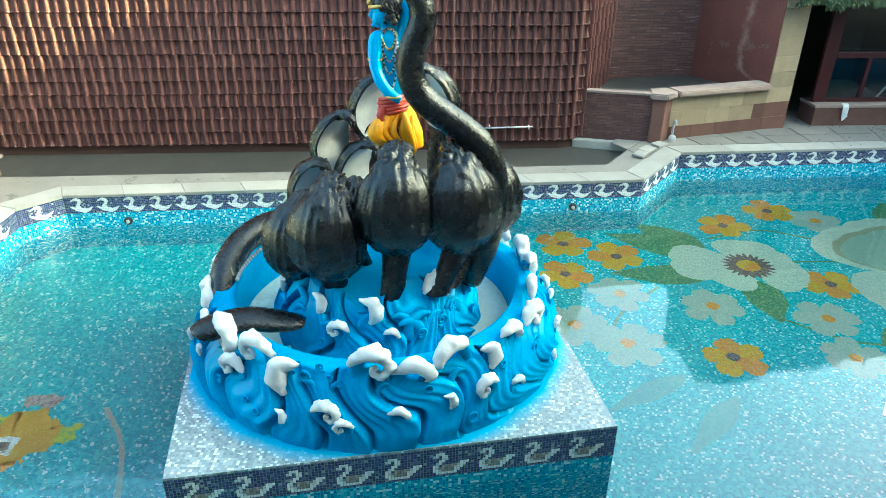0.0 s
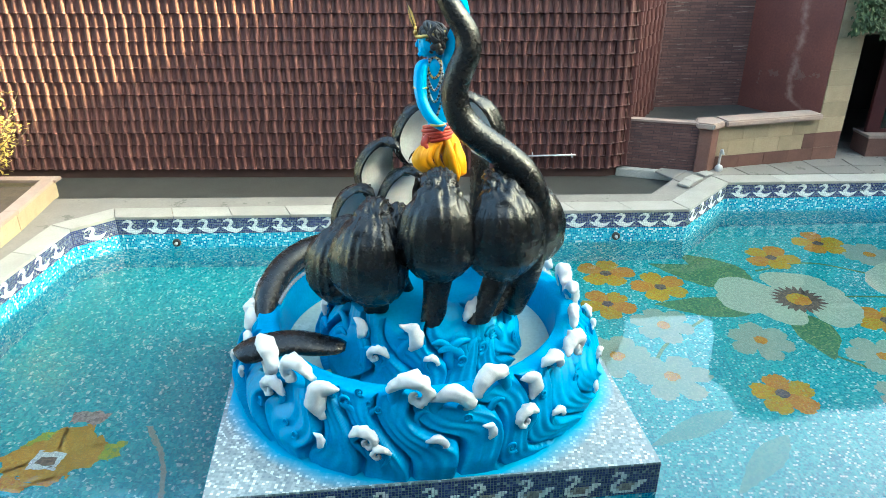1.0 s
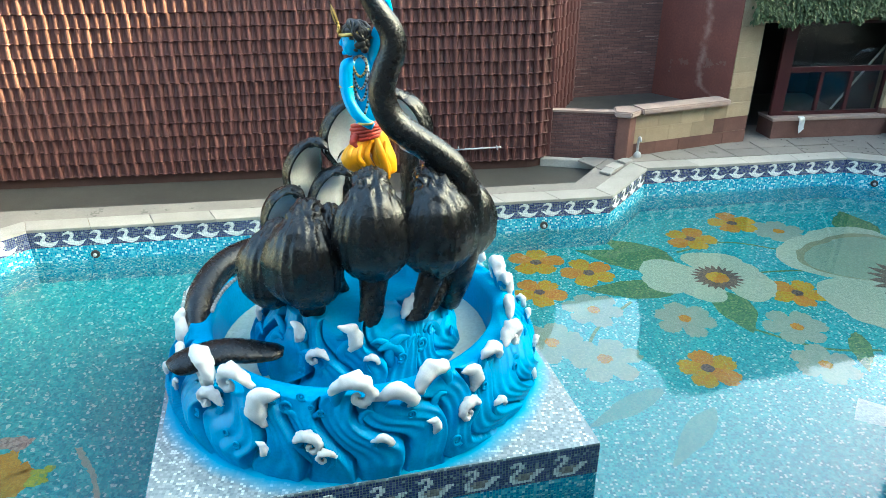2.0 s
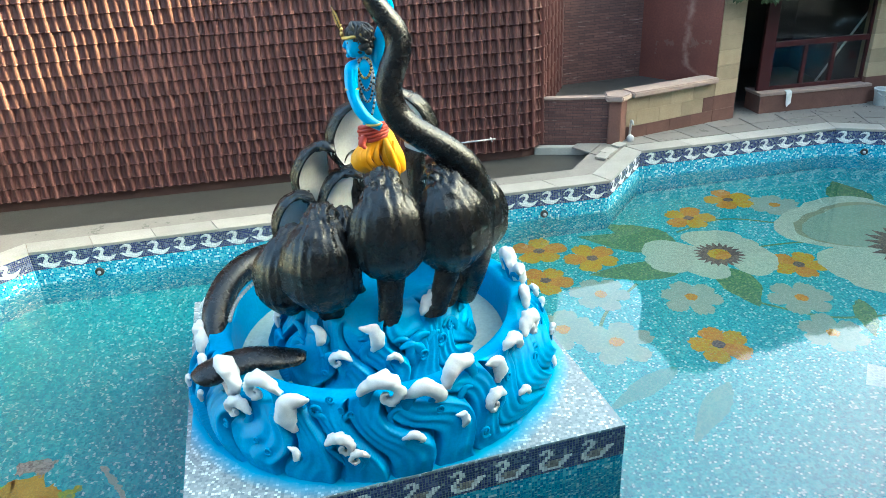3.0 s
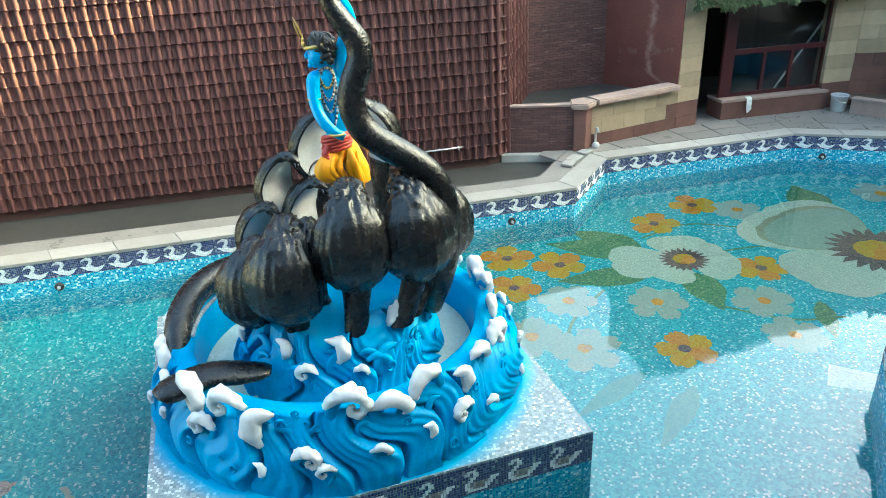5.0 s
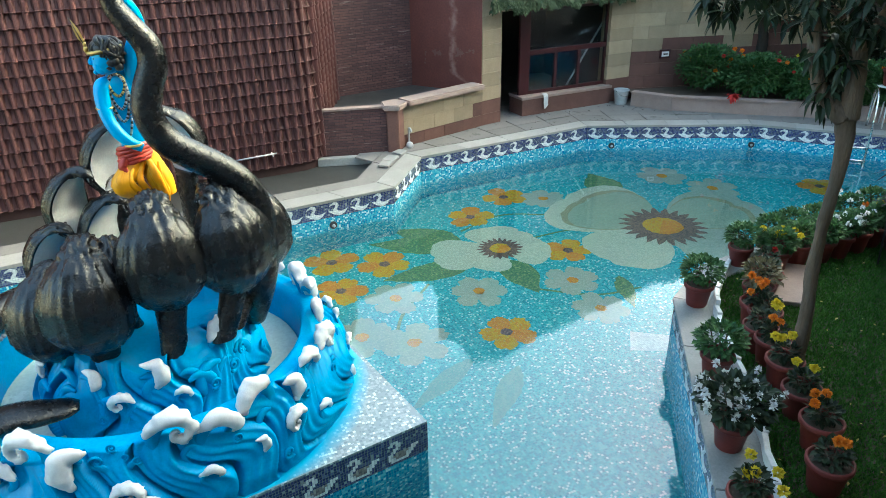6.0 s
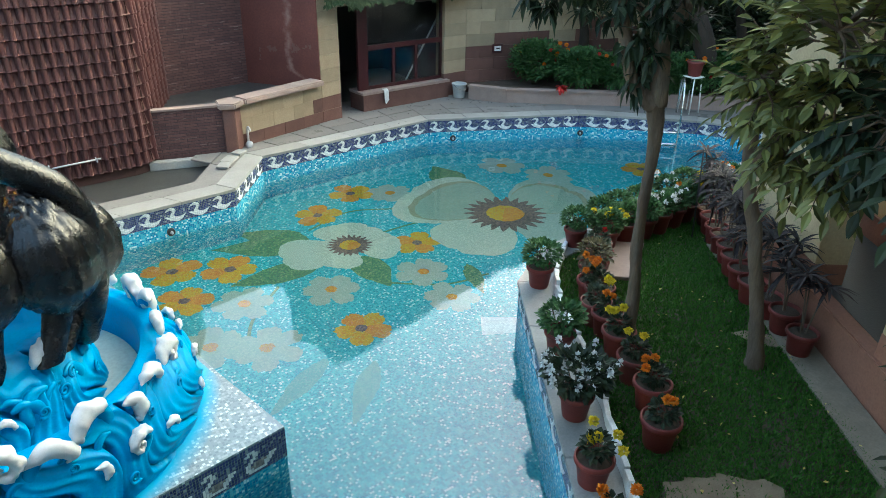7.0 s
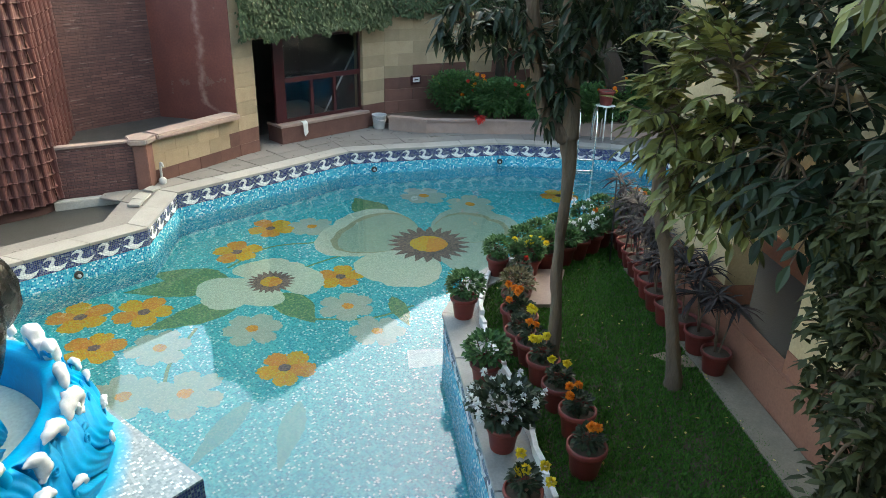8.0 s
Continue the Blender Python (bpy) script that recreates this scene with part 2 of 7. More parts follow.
def leafy(name, dark, light, rough=0.45):
    m = mat(name, light, rough, 0, 0.4)
    n = Net(m)
    geo = n.t.nodes.new("ShaderNodeNewGeometry")
    c = n.ramp(geo.outputs["Random Per Island"], [(0.0, dark), (0.6, tuple((a + b) / 2 for a, b in zip(dark, light))), (1.0, light)])
    c = n.mix(n.math("MULTIPLY", n.noise(30, 2), 0.35), c, dark)
    n.colour(c)
    n.b.inputs["Transmission Weight"].default_value = 0.0
    tr = n.t.nodes.new("ShaderNodeBsdfTranslucent")
    n.wire(c, tr.inputs["Color"])
    mx = n.t.nodes.new("ShaderNodeMixShader")
    mx.inputs[0].default_value = 0.25
    n.wire(n.b.outputs[0], mx.inputs[1])
    n.wire(tr.outputs[0], mx.inputs[2])
    n.wire(mx.outputs[0], n.t.nodes["Material Output"].inputs["Surface"])
    return m


M_LEAF = leafy("olive_leaf", (0.070, 0.080, 0.026), (0.31, 0.30, 0.085), 0.38)
M_CLIMB = leafy("climber_leaf", (0.020, 0.026, 0.008), (0.088, 0.092, 0.028), 0.6)
M_APRON = weathered("sandy_paving", (0.1752, 0.1458, 0.1086), (0.292, 0.243, 0.1793), 5, 50, (0.8, 0.95), 0.4)
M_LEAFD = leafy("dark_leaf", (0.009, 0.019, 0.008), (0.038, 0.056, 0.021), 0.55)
M_SHRUB = leafy("shrub_leaf", (0.026, 0.075, 0.022), (0.09, 0.18, 0.05), 0.6)
M_CREEP = leafy("creeper_leaf", (0.03, 0.0525, 0.0225), (0.0825, 0.12, 0.0525), 0.6)
M_GRASS = leafy("grass_blade", (0.027, 0.088, 0.010), (0.095, 0.21, 0.028), 0.9)
M_PURPLE = leafy("purple_leaf", (0.012, 0.009, 0.010), (0.042, 0.027, 0.029), 0.65)
M_DRY = leafy("dry_yellow_leaf", (0.35, 0.25, 0.06), (0.6, 0.48, 0.12))
M_FYEL = leafy("yellow_bloom", (0.6, 0.45, 0.02), (0.8, 0.65, 0.05), 0.7)
M_FORA = leafy("orange_bloom", (0.6, 0.16, 0.01), (0.8, 0.28, 0.02), 0.7)
M_FWHI = leafy("white_bloom", (0.6, 0.6, 0.58), (0.8, 0.8, 0.78), 0.7)
M_FRED = leafy("red_bloom", (0.4, 0.02, 0.02), (0.6, 0.04, 0.03), 0.7)


def water_mat(name, ripple, scale):
    m = mat(name, (0.93, 0.99, 0.99), 0.0)
    n = Net(m)
    n.b.inputs["Transmission Weight"].default_value = 1.0
    n.b.inputs["IOR"].default_value = 1.6
    a = n.noise(scale, 2, 0.5, stretch=(1.0, 0.6, 1.0))
    # water stirred up at one end of the pool, calm at the other
    sp = n.t.nodes.new("ShaderNodeSeparateXYZ")
    n.wire(n.coords(), sp.inputs[0])
    stir = n.add("ShaderNodeMapRange")
    stir.interpolation_type = "SMOOTHSTEP"
    n.wire(sp.outputs[0], stir.inputs[0])
    stir.inputs[1].default_value, stir.inputs[2].default_value, stir.inputs[3].default_value, stir.inputs[4].default_value = -3.4, 0.6, 1.0, 0.0
    chop = n.math("MULTIPLY", n.math("MULTIPLY", n.noise(6.0, 2, 0.5, stretch=(0.9, 1.3, 1.0)), stir.outputs[0]), 4.5)
    n.bump(n.math("ADD", a, chop), ripple, 0.02)
    return m


M_WATER = water_mat("pool_water", 0.07, 2.4)


def glass_mat():
    m = mat("window_glass", (0.9, 0.95, 0.95), 0.03)
    Net(m).b.inputs["Transmission Weight"].default_value = 1.0
    Net(m).b.inputs["IOR"].default_value = 1.45
    return m


M_GLASS = glass_mat()


def ledgestone():
    """Thin split-stone courses, too fine to build one by one at that distance."""
    m = mat("split_stone_courses", (0.2, 0.08, 0.07), 0.7)
    n = Net(m)
    br = n.add("ShaderNodeTexBrick")
    br.offset = 0.37
    for k, v in (("Color1", (0.078, 0.033, 0.031, 1)), ("Color2", (0.15, 0.067, 0.06, 1)), ("Mortar", (0.03, 0.015, 0.015, 1)), ("Scale", 1.0), ("Mortar Size", 0.005), ("Brick Width", 0.31), ("Row Height", 0.05), ("Bias", -0.1)):
        br.inputs[k].default_value = v
    n.wire(n.coords("UV"), br.inputs["Vector"])
    big = n.noise(1.2, 4)
    c = n.mix(n.math("MULTIPLY_ADD", big, 1.2, -0.25), br.outputs["Color"], (0.042, 0.019, 0.019))
    pale = n.noise(3.0, 5, 0.7, vec=n.coords("UV"), stretch=(0.5, 6.0, 1.0))
    c = n.mix(n.math("MULTIPLY", n.math("GREATER_THAN", pale, 0.62), 0.42), c, (0.3, 0.23, 0.2))
    n.colour(c)
    n.bump(n.math("ADD", n.math("MULTIPLY", br.outputs["Fac"], -1.0), n.noise(20, 3)), 0.6, 0.02)
    return m


M_LEDGE = ledgestone()


def stained_wall():
    """Dark red plaster with a pale lime run-off streak that bends at its foot."""
    m = weathered("stained_red_wall", (0.110, 0.033, 0.026), (0.215, 0.070, 0.052), 1.4, 30, (0.6, 0.9), 0.3)
    n = Net(m)
    src = n.b.inputs["Base Color"].links[0].from_socket
    sp = n.t.nodes.new("ShaderNodeSeparateXYZ")
    n.wire(n.coords("Object"), sp.inputs[0])
    x, z = sp.outputs[0], sp.outputs[2]
    wander = n.math("MULTIPLY_ADD", n.noise(1.6, 3, stretch=(0.2, 1, 1.0)), 0.5, 0.74)
    foot = n.math("MULTIPLY", n.math("POWER", n.math("MAXIMUM", n.math("SUBTRACT", 1.35, z), 0.0), 3.0), 2.2)
    d = n.math("ABSOLUTE", n.math("SUBTRACT", n.math("SUBTRACT", x, wander), foot))
    wide = n.math("MULTIPLY_ADD", n.noise(6, 4, 0.7), 0.42, 0.02)
    soft_edge = n.math("MAXIMUM", n.math("SUBTRACT", 1.0, n.math("DIVIDE", d, wide)), 0.0)
    rag = n.math("MULTIPLY_ADD", n.noise(9, 5, 0.75), 0.9, soft_edge)
    streak = n.math("MINIMUM", n.math("MAXIMUM", n.math("MULTIPLY_ADD", rag, 2.4, -2.5), 0.0), 1.0)
    worn = n.math("MINIMUM", n.math("MAXIMUM", n.math("MULTIPLY_ADD", n.noise(2.6, 4, 0.7), 3.6, -1.35), 0.12), 0.75)
    c = n.mix(n.math("MULTIPLY", streak, worn), src, (0.30, 0.19, 0.15))
    patch = n.math("MULTIPLY", n.math("GREATER_THAN", n.noise(1.9, 4, 0.6), 0.63), 0.5)
    n.colour(n.mix(patch, c, (0.17, 0.105, 0.085)))
    return m


M_REDWALL = stained_wall()

# ---- building helpers ----
def mesh_of(name, bm, *materials):
    me = bpy.data.meshes.new(name)
    bm.to_mesh(me)
    bm.free()
    for m in materials:
        me.materials.append(m)
    return me


def raw_mesh(name, verts, faces, *materials, uv=None, index=None, smooth=False):
    me = bpy.data.meshes.new(name)
    me.from_pydata([tuple(v) for v in verts], [], faces)
    for m in materials:
        me.materials.append(m)
    if uv is not None:
        lay = me.uv_layers.new(name="UVMap")
        lay.data.foreach_set("uv", np.array([uv[v] for f in faces for v in f], dtype=np.float32).ravel())
    if index is not None:
        me.polygons.foreach_set("material_index", np.array(index, dtype=np.int32))
    if smooth:
        me.polygons.foreach_set("use_smooth", np.ones(len(faces), dtype=bool))
    me.update()
    return me


def thing(name, label, category, group="", kind="", at=(0, 0, 0), turn=0.0):
    ob = new(name)
    ob.matrix_basis = pose(*at, 0, 0, turn)
    return tagged(ob, label, category, group, kind)


def part(name, me, parent, label="", m=None):
    ob = new(name, me)
    ob.parent = parent
    if m is not None:
        ob.matrix_basis = m
    if label:
        ob["label"] = label
    return ob


def solid(name, me, label, category, group="", kind="", m=None):
    ob = new(name, me)
    if m is not None:
        ob.matrix_basis = m
    return tagged(ob, label, category, group, kind)


def box(bm, x0, x1, y0, y1, z0, z1, bevel=0.0):
    r = bmesh.ops.create_cube(bm, size=1.0, matrix=Matrix.Translation(((x0 + x1) / 2, (y0 + y1) / 2, (z0 + z1) / 2)) @ Matrix.Diagonal((x1 - x0, y1 - y0, z1 - z0, 1)))
    if bevel:
        es = list({e for v in r["verts"] for e in v.link_edges})
        bmesh.ops.bevel(bm, geom=es, offset=bevel, segments=2, affect="EDGES", profile=0.6)


def box_mesh(name, x0, x1, y0, y1, z0, z1, material, bevel=0.008):
    bm = bmesh.new()
    box(bm, x0, x1, y0, y1, z0, z1, bevel)
    return mesh_of(name, bm, material)


def prism(name, outline, z0, z1, material, bevel=0.0):
    """An upright solid over a plan outline (counter-clockwise)."""
    bm = bmesh.new()
    f = bm.faces.new([bm.verts.new((x, y, z0)) for x, y in outline])
    f.normal_update()
    if f.normal.z > 0:
        f.normal_flip()
    r = bmesh.ops.extrude_face_region(bm, geom=[f])
    vs = [v for v in r["geom"] if isinstance(v, bmesh.types.BMVert)]
    bmesh.ops.translate(bm, verts=vs, vec=(0, 0, z1 - z0))
    bmesh.ops.recalc_face_normals(bm, faces=bm.faces)
    if bevel:
        bmesh.ops.bevel(bm, geom=list(bm.edges), offset=bevel, segments=2, affect="EDGES")
    return mesh_of(name, bm, material)


def strip_outline(a, b, t0, t1):
    """The plan of a wall from a to b; t0, t1: how far it reaches to the left and right of that line."""
    d = (Vector(b) - Vector(a)).normalized()
    n = Vector((-d.y, d.x))
    a, b = Vector(a), Vector(b)
    return [tuple(a - n * t1), tuple(b - n * t1), tuple(b + n * t0), tuple(a + n * t0)]


def along(a, b):
    """The pose whose x axis runs from a to b on the plan."""
    return pose(a[0], a[1], 0, 0, 0, math.degrees(math.atan2(b[1] - a[1], b[0] - a[0])))


def dist(a, b):
    return math.hypot(b[0] - a[0], b[1] - a[1])


def spline(points, n):
    """Catmull-Rom through the points, n steps for each span."""
    p = [np.array(q, float) for q in points]
    p = [2 * p[0] - p[1]] + p + [2 * p[-1] - p[-2]]
    out = []
    for i in range(1, len(p) - 2):
        for k in range(n):
            t = k / n
            out.append(0.5 * (2 * p[i] + (p[i + 1] - p[i - 1]) * t + (2 * p[i - 1] - 5 * p[i] + 4 * p[i + 1] - p[i + 2]) * t * t + (3 * p[i] - p[i - 1] - 3 * p[i + 1] + p[i + 2]) * t ** 3))
    out.append(p[-2])
    return np.array(out)


def sweep(path, radii, sides=12, cap=True, up=(0, 0, 1)):
    """A tube along the path: verts, faces."""
    path = np.array(path, float)
    n = len(path)
    tan = np.gradient(path, axis=0)
    tan /= np.linalg.norm(tan, axis=1)[:, None] + 1e-9
    ref = np.array(up, float)
    verts, faces = [], []
    prev = None
    for i in range(n):
        if prev is None:
            s = np.cross(tan[i], ref)
            if np.linalg.norm(s) < 1e-3:
                s = np.cross(tan[i], (1, 0, 0))
        else:
            s = prev - tan[i] * (prev @ tan[i])
        s /= np.linalg.norm(s)
        prev = s
        q = np.cross(s, tan[i])
        r = radii[i] if hasattr(radii, "__len__") else radii
        for k in range(sides):
            a = 2 * math.pi * k / sides
            verts.append(path[i] + r * (math.cos(a) * s + math.sin(a) * q))
    for i in range(n - 1):
        for k in range(sides):
            k2 = (k + 1) % sides
            faces.append((i * sides + k, i * sides + k2, (i + 1) * sides + k2, (i + 1) * sides + k))
    if cap:
        faces.append(tuple(range(sides))[::-1])
        faces.append(tuple((n - 1) * sides + k for k in range(sides)))
    return verts, faces


class Heap:
    """Collects pieces of geometry into one mesh."""
    def __init__(self):
        self.v, self.f, self.i = [], [], []

    def add(self, verts, faces, slot=0):
        o = len(self.v)
        self.v.extend(verts)
        self.f.extend(tuple(k + o for k in f) for f in faces)
        self.i.extend([slot] * len(faces))

    def mesh(self, name, *materials, smooth=True):
        return raw_mesh(name, self.v, self.f, *materials, index=self.i, smooth=smooth)


def ball(centre, radii, rot=None, seg=14, rings=9):
    verts, faces = [], []
    R = Euler(rot).to_matrix() if rot else Matrix.Identity(3)
    for i in range(rings + 1):
        p = math.pi * i / rings
        for k in range(seg):
            a = 2 * math.pi * k / seg
            v = R @ Vector((radii[0] * math.sin(p) * math.cos(a), radii[1] * math.sin(p) * math.sin(a), radii[2] * math.cos(p)))
            verts.append(v + Vector(centre))
    for i in range(rings):
        for k in range(seg):
            k2 = (k + 1) % seg
            faces.append((i * seg + k, (i + 1) * seg + k, (i + 1) * seg + k2, i * seg + k2))
    return verts, faces


def lathe(profile, seg=32):
    verts, faces = [], []
    for r, z in profile:
        for k in range(seg):
            a = 2 * math.pi * k / seg
            verts.append((r * math.cos(a), r * math.sin(a), z))
    for i in range(len(profile) - 1):
        for k in range(seg):
            k2 = (k + 1) % seg
            faces.append((i * seg + k, i * seg + k2, (i + 1) * seg + k2, (i + 1) * seg + k))
    return verts, faces


def leaf_verts(base, way, up, length, width, droop=0.25, fold=0.15):
    """One lance-shaped leaf of six faces."""
    way, up = Vector(way).normalized(), Vector(up)
    side = way.cross(up)
    if side.length < 1e-3:
        side = way.cross(Vector((1, 0, 0.1)))
    side.normalize()
    nrm = side.cross(way).normalized()
    b = Vector(base)
    def at(t, s):
        return b + way * (length * t) + side * (width * s) + nrm * (abs(s) * width * fold * 2 - droop * length * t * t)
    v = [at(0, 0), at(0.3, 0.42), at(0.3, 0), at(0.3, -0.42), at(0.65, 0.4), at(0.65, 0), at(0.65, -0.4), at(1, 0)]
    f = [(0, 2, 1), (0, 3, 2), (1, 2, 5, 4), (2, 3, 6, 5), (4, 5, 7), (5, 6, 7)]
    return v, f


def leaf4(base, way, up, length, width, droop=0.2):
    """A small leaf of two faces."""
    way, up = Vector(way).normalized(), Vector(up)
    side = way.cross(up)
    if side.length < 1e-3:
        side = way.cross(Vector((1, 0, 0.1)))
    side.normalize()
    nrm = side.cross(way)
    b = Vector(base)
    v = [b, b + way * length * 0.5 + side * width * 0.5, b + way * length - nrm * droop * length, b + way * length * 0.5 - side * width * 0.5]
    return v, [(0, 1, 2), (0, 2, 3)]


RND = random.Random(7)


def rdir(zmin=-1.0, zmax=1.0):
    a, z = RND.uniform(0, 2 * math.pi), RND.uniform(zmin, zmax)
    r = math.sqrt(max(0.0, 1 - z * z))
    return Vector((r * math.cos(a), r * math.sin(a), z))

# ---- plan ----
WATER_Z, FLOOR_Z = -0.52, -1.51
POOL = [(-5.62, 0.9), (-5.79, 8.50), (-5.38, 8.98), (2.98, 9.93), (3.90, 11.17), (7.63, 11.61), (10.63, 10.30), (12.36, 8.60), (12.95, 7.60),
        (12.60, 6.85), (8.60, 6.02), (6.45, 5.92), (5.55, 5.80), (4.76, 5.30), (3.20, 2.85), (1.95, 0.9)]


def offset(outline, w):
    """A clockwise plan outline moved outwards by w."""
    out, n = [], len(outline)
    for i in range(n):
        a, b, c = (Vector(outline[(i + k) % n]) for k in (-1, 0, 1))
        d0, d1 = (b - a).normalized(), (c - b).normalized()
        n0, n1 = Vector((-d0.y, d0.x)), Vector((-d1.y, d1.x))
        m = (n0 + n1) / max(0.4, 1 + n0.dot(n1))
        out.append(tuple(b + m * w))
    return out


def sheet(name, outer, z, material, label, category, hole=None, kind="structure", scale=1.0):
    bm = bmesh.new()
    for loop in (outer, hole) if hole else (outer,):
        vs = [bm.verts.new((x, y, z)) for x, y in loop]
        for i in range(len(vs)):
            bm.edges.new((vs[i], vs[(i + 1) % len(vs)]))
    bmesh.ops.triangle_fill(bm, use_beauty=True, use_dissolve=False, edges=list(bm.edges))
    uv = bm.loops.layers.uv.new("UVMap")
    for f in bm.faces:
        f.normal_update()
        if f.normal.z < 0:
            f.normal_flip()
        for lp in f.loops:
            lp[uv].uv = (lp.vert.co.x * scale, lp.vert.co.y * scale)
    return solid(name, mesh_of(name, bm, material), label, category, kind=kind)


sheet("ground", [(-400, -400), (400, -400), (400, 400), (-400, 400)], -0.2, M_DIRT, "bare dusty earth under the whole garden", "ground", hole=offset(POOL, 0.12))
sheet("pool_floor", offset(POOL, 0.05), FLOOR_Z, M_POOL, "turquoise glass mosaic pool floor with scattered white tesserae", "pool floor")
water = sheet("pool_water", offset(POOL, 0.02), WATER_Z, M_WATER, "still clear pool water reflecting the bright sky", "water")
water.visible_shadow = False

# paved deck round the pool, lawn and trough
DECK = offset(POOL, 0.30)[:10] + [(14.4, 7.2), (14.4, 12.6), (9.9, 13.2), (6.1, 13.9), (5.6, 12.5), (3.52, 11.76), (3.26, 11.60), (2.56, 10.55), (-2.4, 10.03), (-6.7, 9.62), (-9.5, 9.40), (-9.5, 0.0), (-5.95, 0.0)]
sheet("deck", DECK, -0.012, M_DECK, "grey worn stone paving round the pool", "paving")
TROUGH = [(2.56, 10.55), (3.26, 11.60), (2.2, 11.95), (-9.5, 11.0), (-9.5, 9.40), (-6.7, 9.62), (-2.4, 10.03)]
sheet("trough_floor", TROUGH, -0.15, M_CONC, "wet grey concrete channel below the tile wall", "channel")

def edge_wall(name, pts, z0, z1, t, material, label, category="wall"):
    """A low wall along a plan polyline."""
    root = thing(name, label, category, kind="structure")
    for a, b in zip(pts, pts[1:]):
        part("segment", prism(name, strip_outline(a, b, 0.0, t), z0, z1, material), root)
    return root


edge_wall("trough_kerb", [(-9.5, 9.40), (-6.7, 9.62), (-2.4, 10.03), (2.56, 10.55), (3.26, 11.60)], -0.15, -0.016, 0.08, M_STONE, "pale stone lip of the concrete channel", "kerb")

# coping stones
cope = thing("coping", "pale weathered stone coping round the pool edge", "coping", kind="structure")
inner, outer_ = offset(POOL, -0.025), offset(POOL, 0.33)
for i in range(len(POOL)):
    j = (i + 1) % len(POOL)
    a0, a1, b0, b1 = (Vector(v) for v in (inner[i], inner[j], outer_[i], outer_[j]))
    n = max(1, round((a1 - a0).length / 0.85))
    g = 0.004 / (a1 - a0).length
    for k in range(n):
        t0, t1 = k / n + g, (k + 1) / n - g
        q = [a0.lerp(a1, t0), a0.lerp(a1, t1), b0.lerp(b1, t1), b0.lerp(b1, t0)]
        part("coping_stone", prism("coping_stone", [tuple(v) for v in q], -0.045, RND.uniform(-0.004, 0.004), M_STONE, 0.005), cope)

# grey slabs on the deck between the coping and the pavilion, some lifted at a corner
slabs = thing("deck_slabs", "worn grey stone slabs laid on the deck", "paving", kind="structure")
rings = [offset(POOL, w) for w in (0.336, 0.74, 1.14)]
for r in range(2):
    for i in range(3, 8):
        a0, a1, b0, b1 = (Vector(v) for v in (rings[r][i], rings[r][i + 1], rings[r + 1][i], rings[r + 1][i + 1]))
        n = max(1, round((a1 - a0).length / 0.66))
        for k in range(1 if i == 3 else 0, n):
            g = RND.uniform(0.004, 0.012) / (a1 - a0).length
            t0, t1 = k / n + g, (k + 1) / n - g
            q = [a0.lerp(a1, t0), a0.lerp(a1, t1), b0.lerp(b1, t1), b0.lerp(b1, t0)]
            c = sum(q, Vector((0, 0))) / 4
            q = [c + (v - c) * RND.uniform(0.975, 0.992) for v in q]
            part("slab", prism("slab", [tuple(v) for v in q], -0.03, RND.uniform(-0.006, 0.006), M_DECK, 0.005), slabs)
for x, y, turn, w, d in ((3.35, 11.22, 52, 0.34, 0.22), (3.18, 10.98, 58, 0.30, 0.20), (3.62, 11.50, 40, 0.26, 0.20)):
    lo = thing("loose_slab", "loose pale broken stone slab on the deck", "slab", "loose slabs", at=(x, y, 0.006), turn=turn)
    part("stone", prism("stone", [(-w / 2, -d / 2), (w * 0.42, -d * 0.55), (w / 2, d * 0.4), (-w * 0.38, d / 2)], 0.0, 0.035, M_STONE, 0.006), lo)

# pool walls: navy band with swans above turquoise mosaic
SWAN = [(-0.13, 0.055), (-0.06, 0.0), (0.03, -0.03), (0.09, 0.0), (0.135, 0.06), (0.10, 0.045), (0.045, 0.03), (0.0, 0.045), (-0.015, 0.075), (0.015, 0.12), (0.0, 0.165), (-0.05, 0.175),
        (-0.10, 0.15), (-0.115, 0.12), (-0.07, 0.14), (-0.035, 0.135), (-0.03, 0.11), (-0.06, 0.07), (-0.065, 0.045), (-0.10, 0.06)]


def flat_mesh(name, outline, y, material, thick=0.004):
    """A thin inlay on an upright face that looks towards -y."""
    n = len(outline)
    v = [(x, y, z) for x, z in outline] + [(x, y - thick, z) for x, z in outline]
    f = [tuple(range(2 * n - 1, n - 1, -1))] + [(i, (i + 1) % n, n + (i + 1) % n, n + i) for i in range(n)]
    uv = [(x, z) for x, z in outline] * 2
    me = raw_mesh(name, v, f, material, uv=uv)
    bm = bmesh.new()
    bm.from_mesh(me)
    bmesh.ops.triangulate(bm, faces=[q for q in bm.faces if len(q.verts) > 4])
    bmesh.ops.recalc_face_normals(bm, faces=bm.faces)
    bm.to_mesh(me)
    bm.free()
    return me


SWAN_ME = flat_mesh("swan", SWAN, 0.0, M_SWAN)


def panel(name, x1, z0, z1, material, y=0.0, x0=0.0, t=0.1):
    """An upright slab that looks towards -y, with its face mapped in metres."""
    v = [(x0, y, z0), (x1, y, z0), (x1, y, z1), (x0, y, z1), (x0, y + t, z0), (x1, y + t, z0), (x1, y + t, z1), (x0, y + t, z1)]
    f = [(0, 1, 2, 3), (5, 4, 7, 6), (1, 5, 6, 2), (4, 0, 3, 7), (3, 2, 6, 7), (4, 5, 1, 0)]
    uv = [(x0, z0), (x1, z0), (x1, z1), (x0, z1), (x0 - t, z0), (x1 + t, z0), (x1 + t, z1 + t), (x0 - t, z1 + t)]
    return raw_mesh(name, v, f, material, uv=uv)


PITCH = 0.362
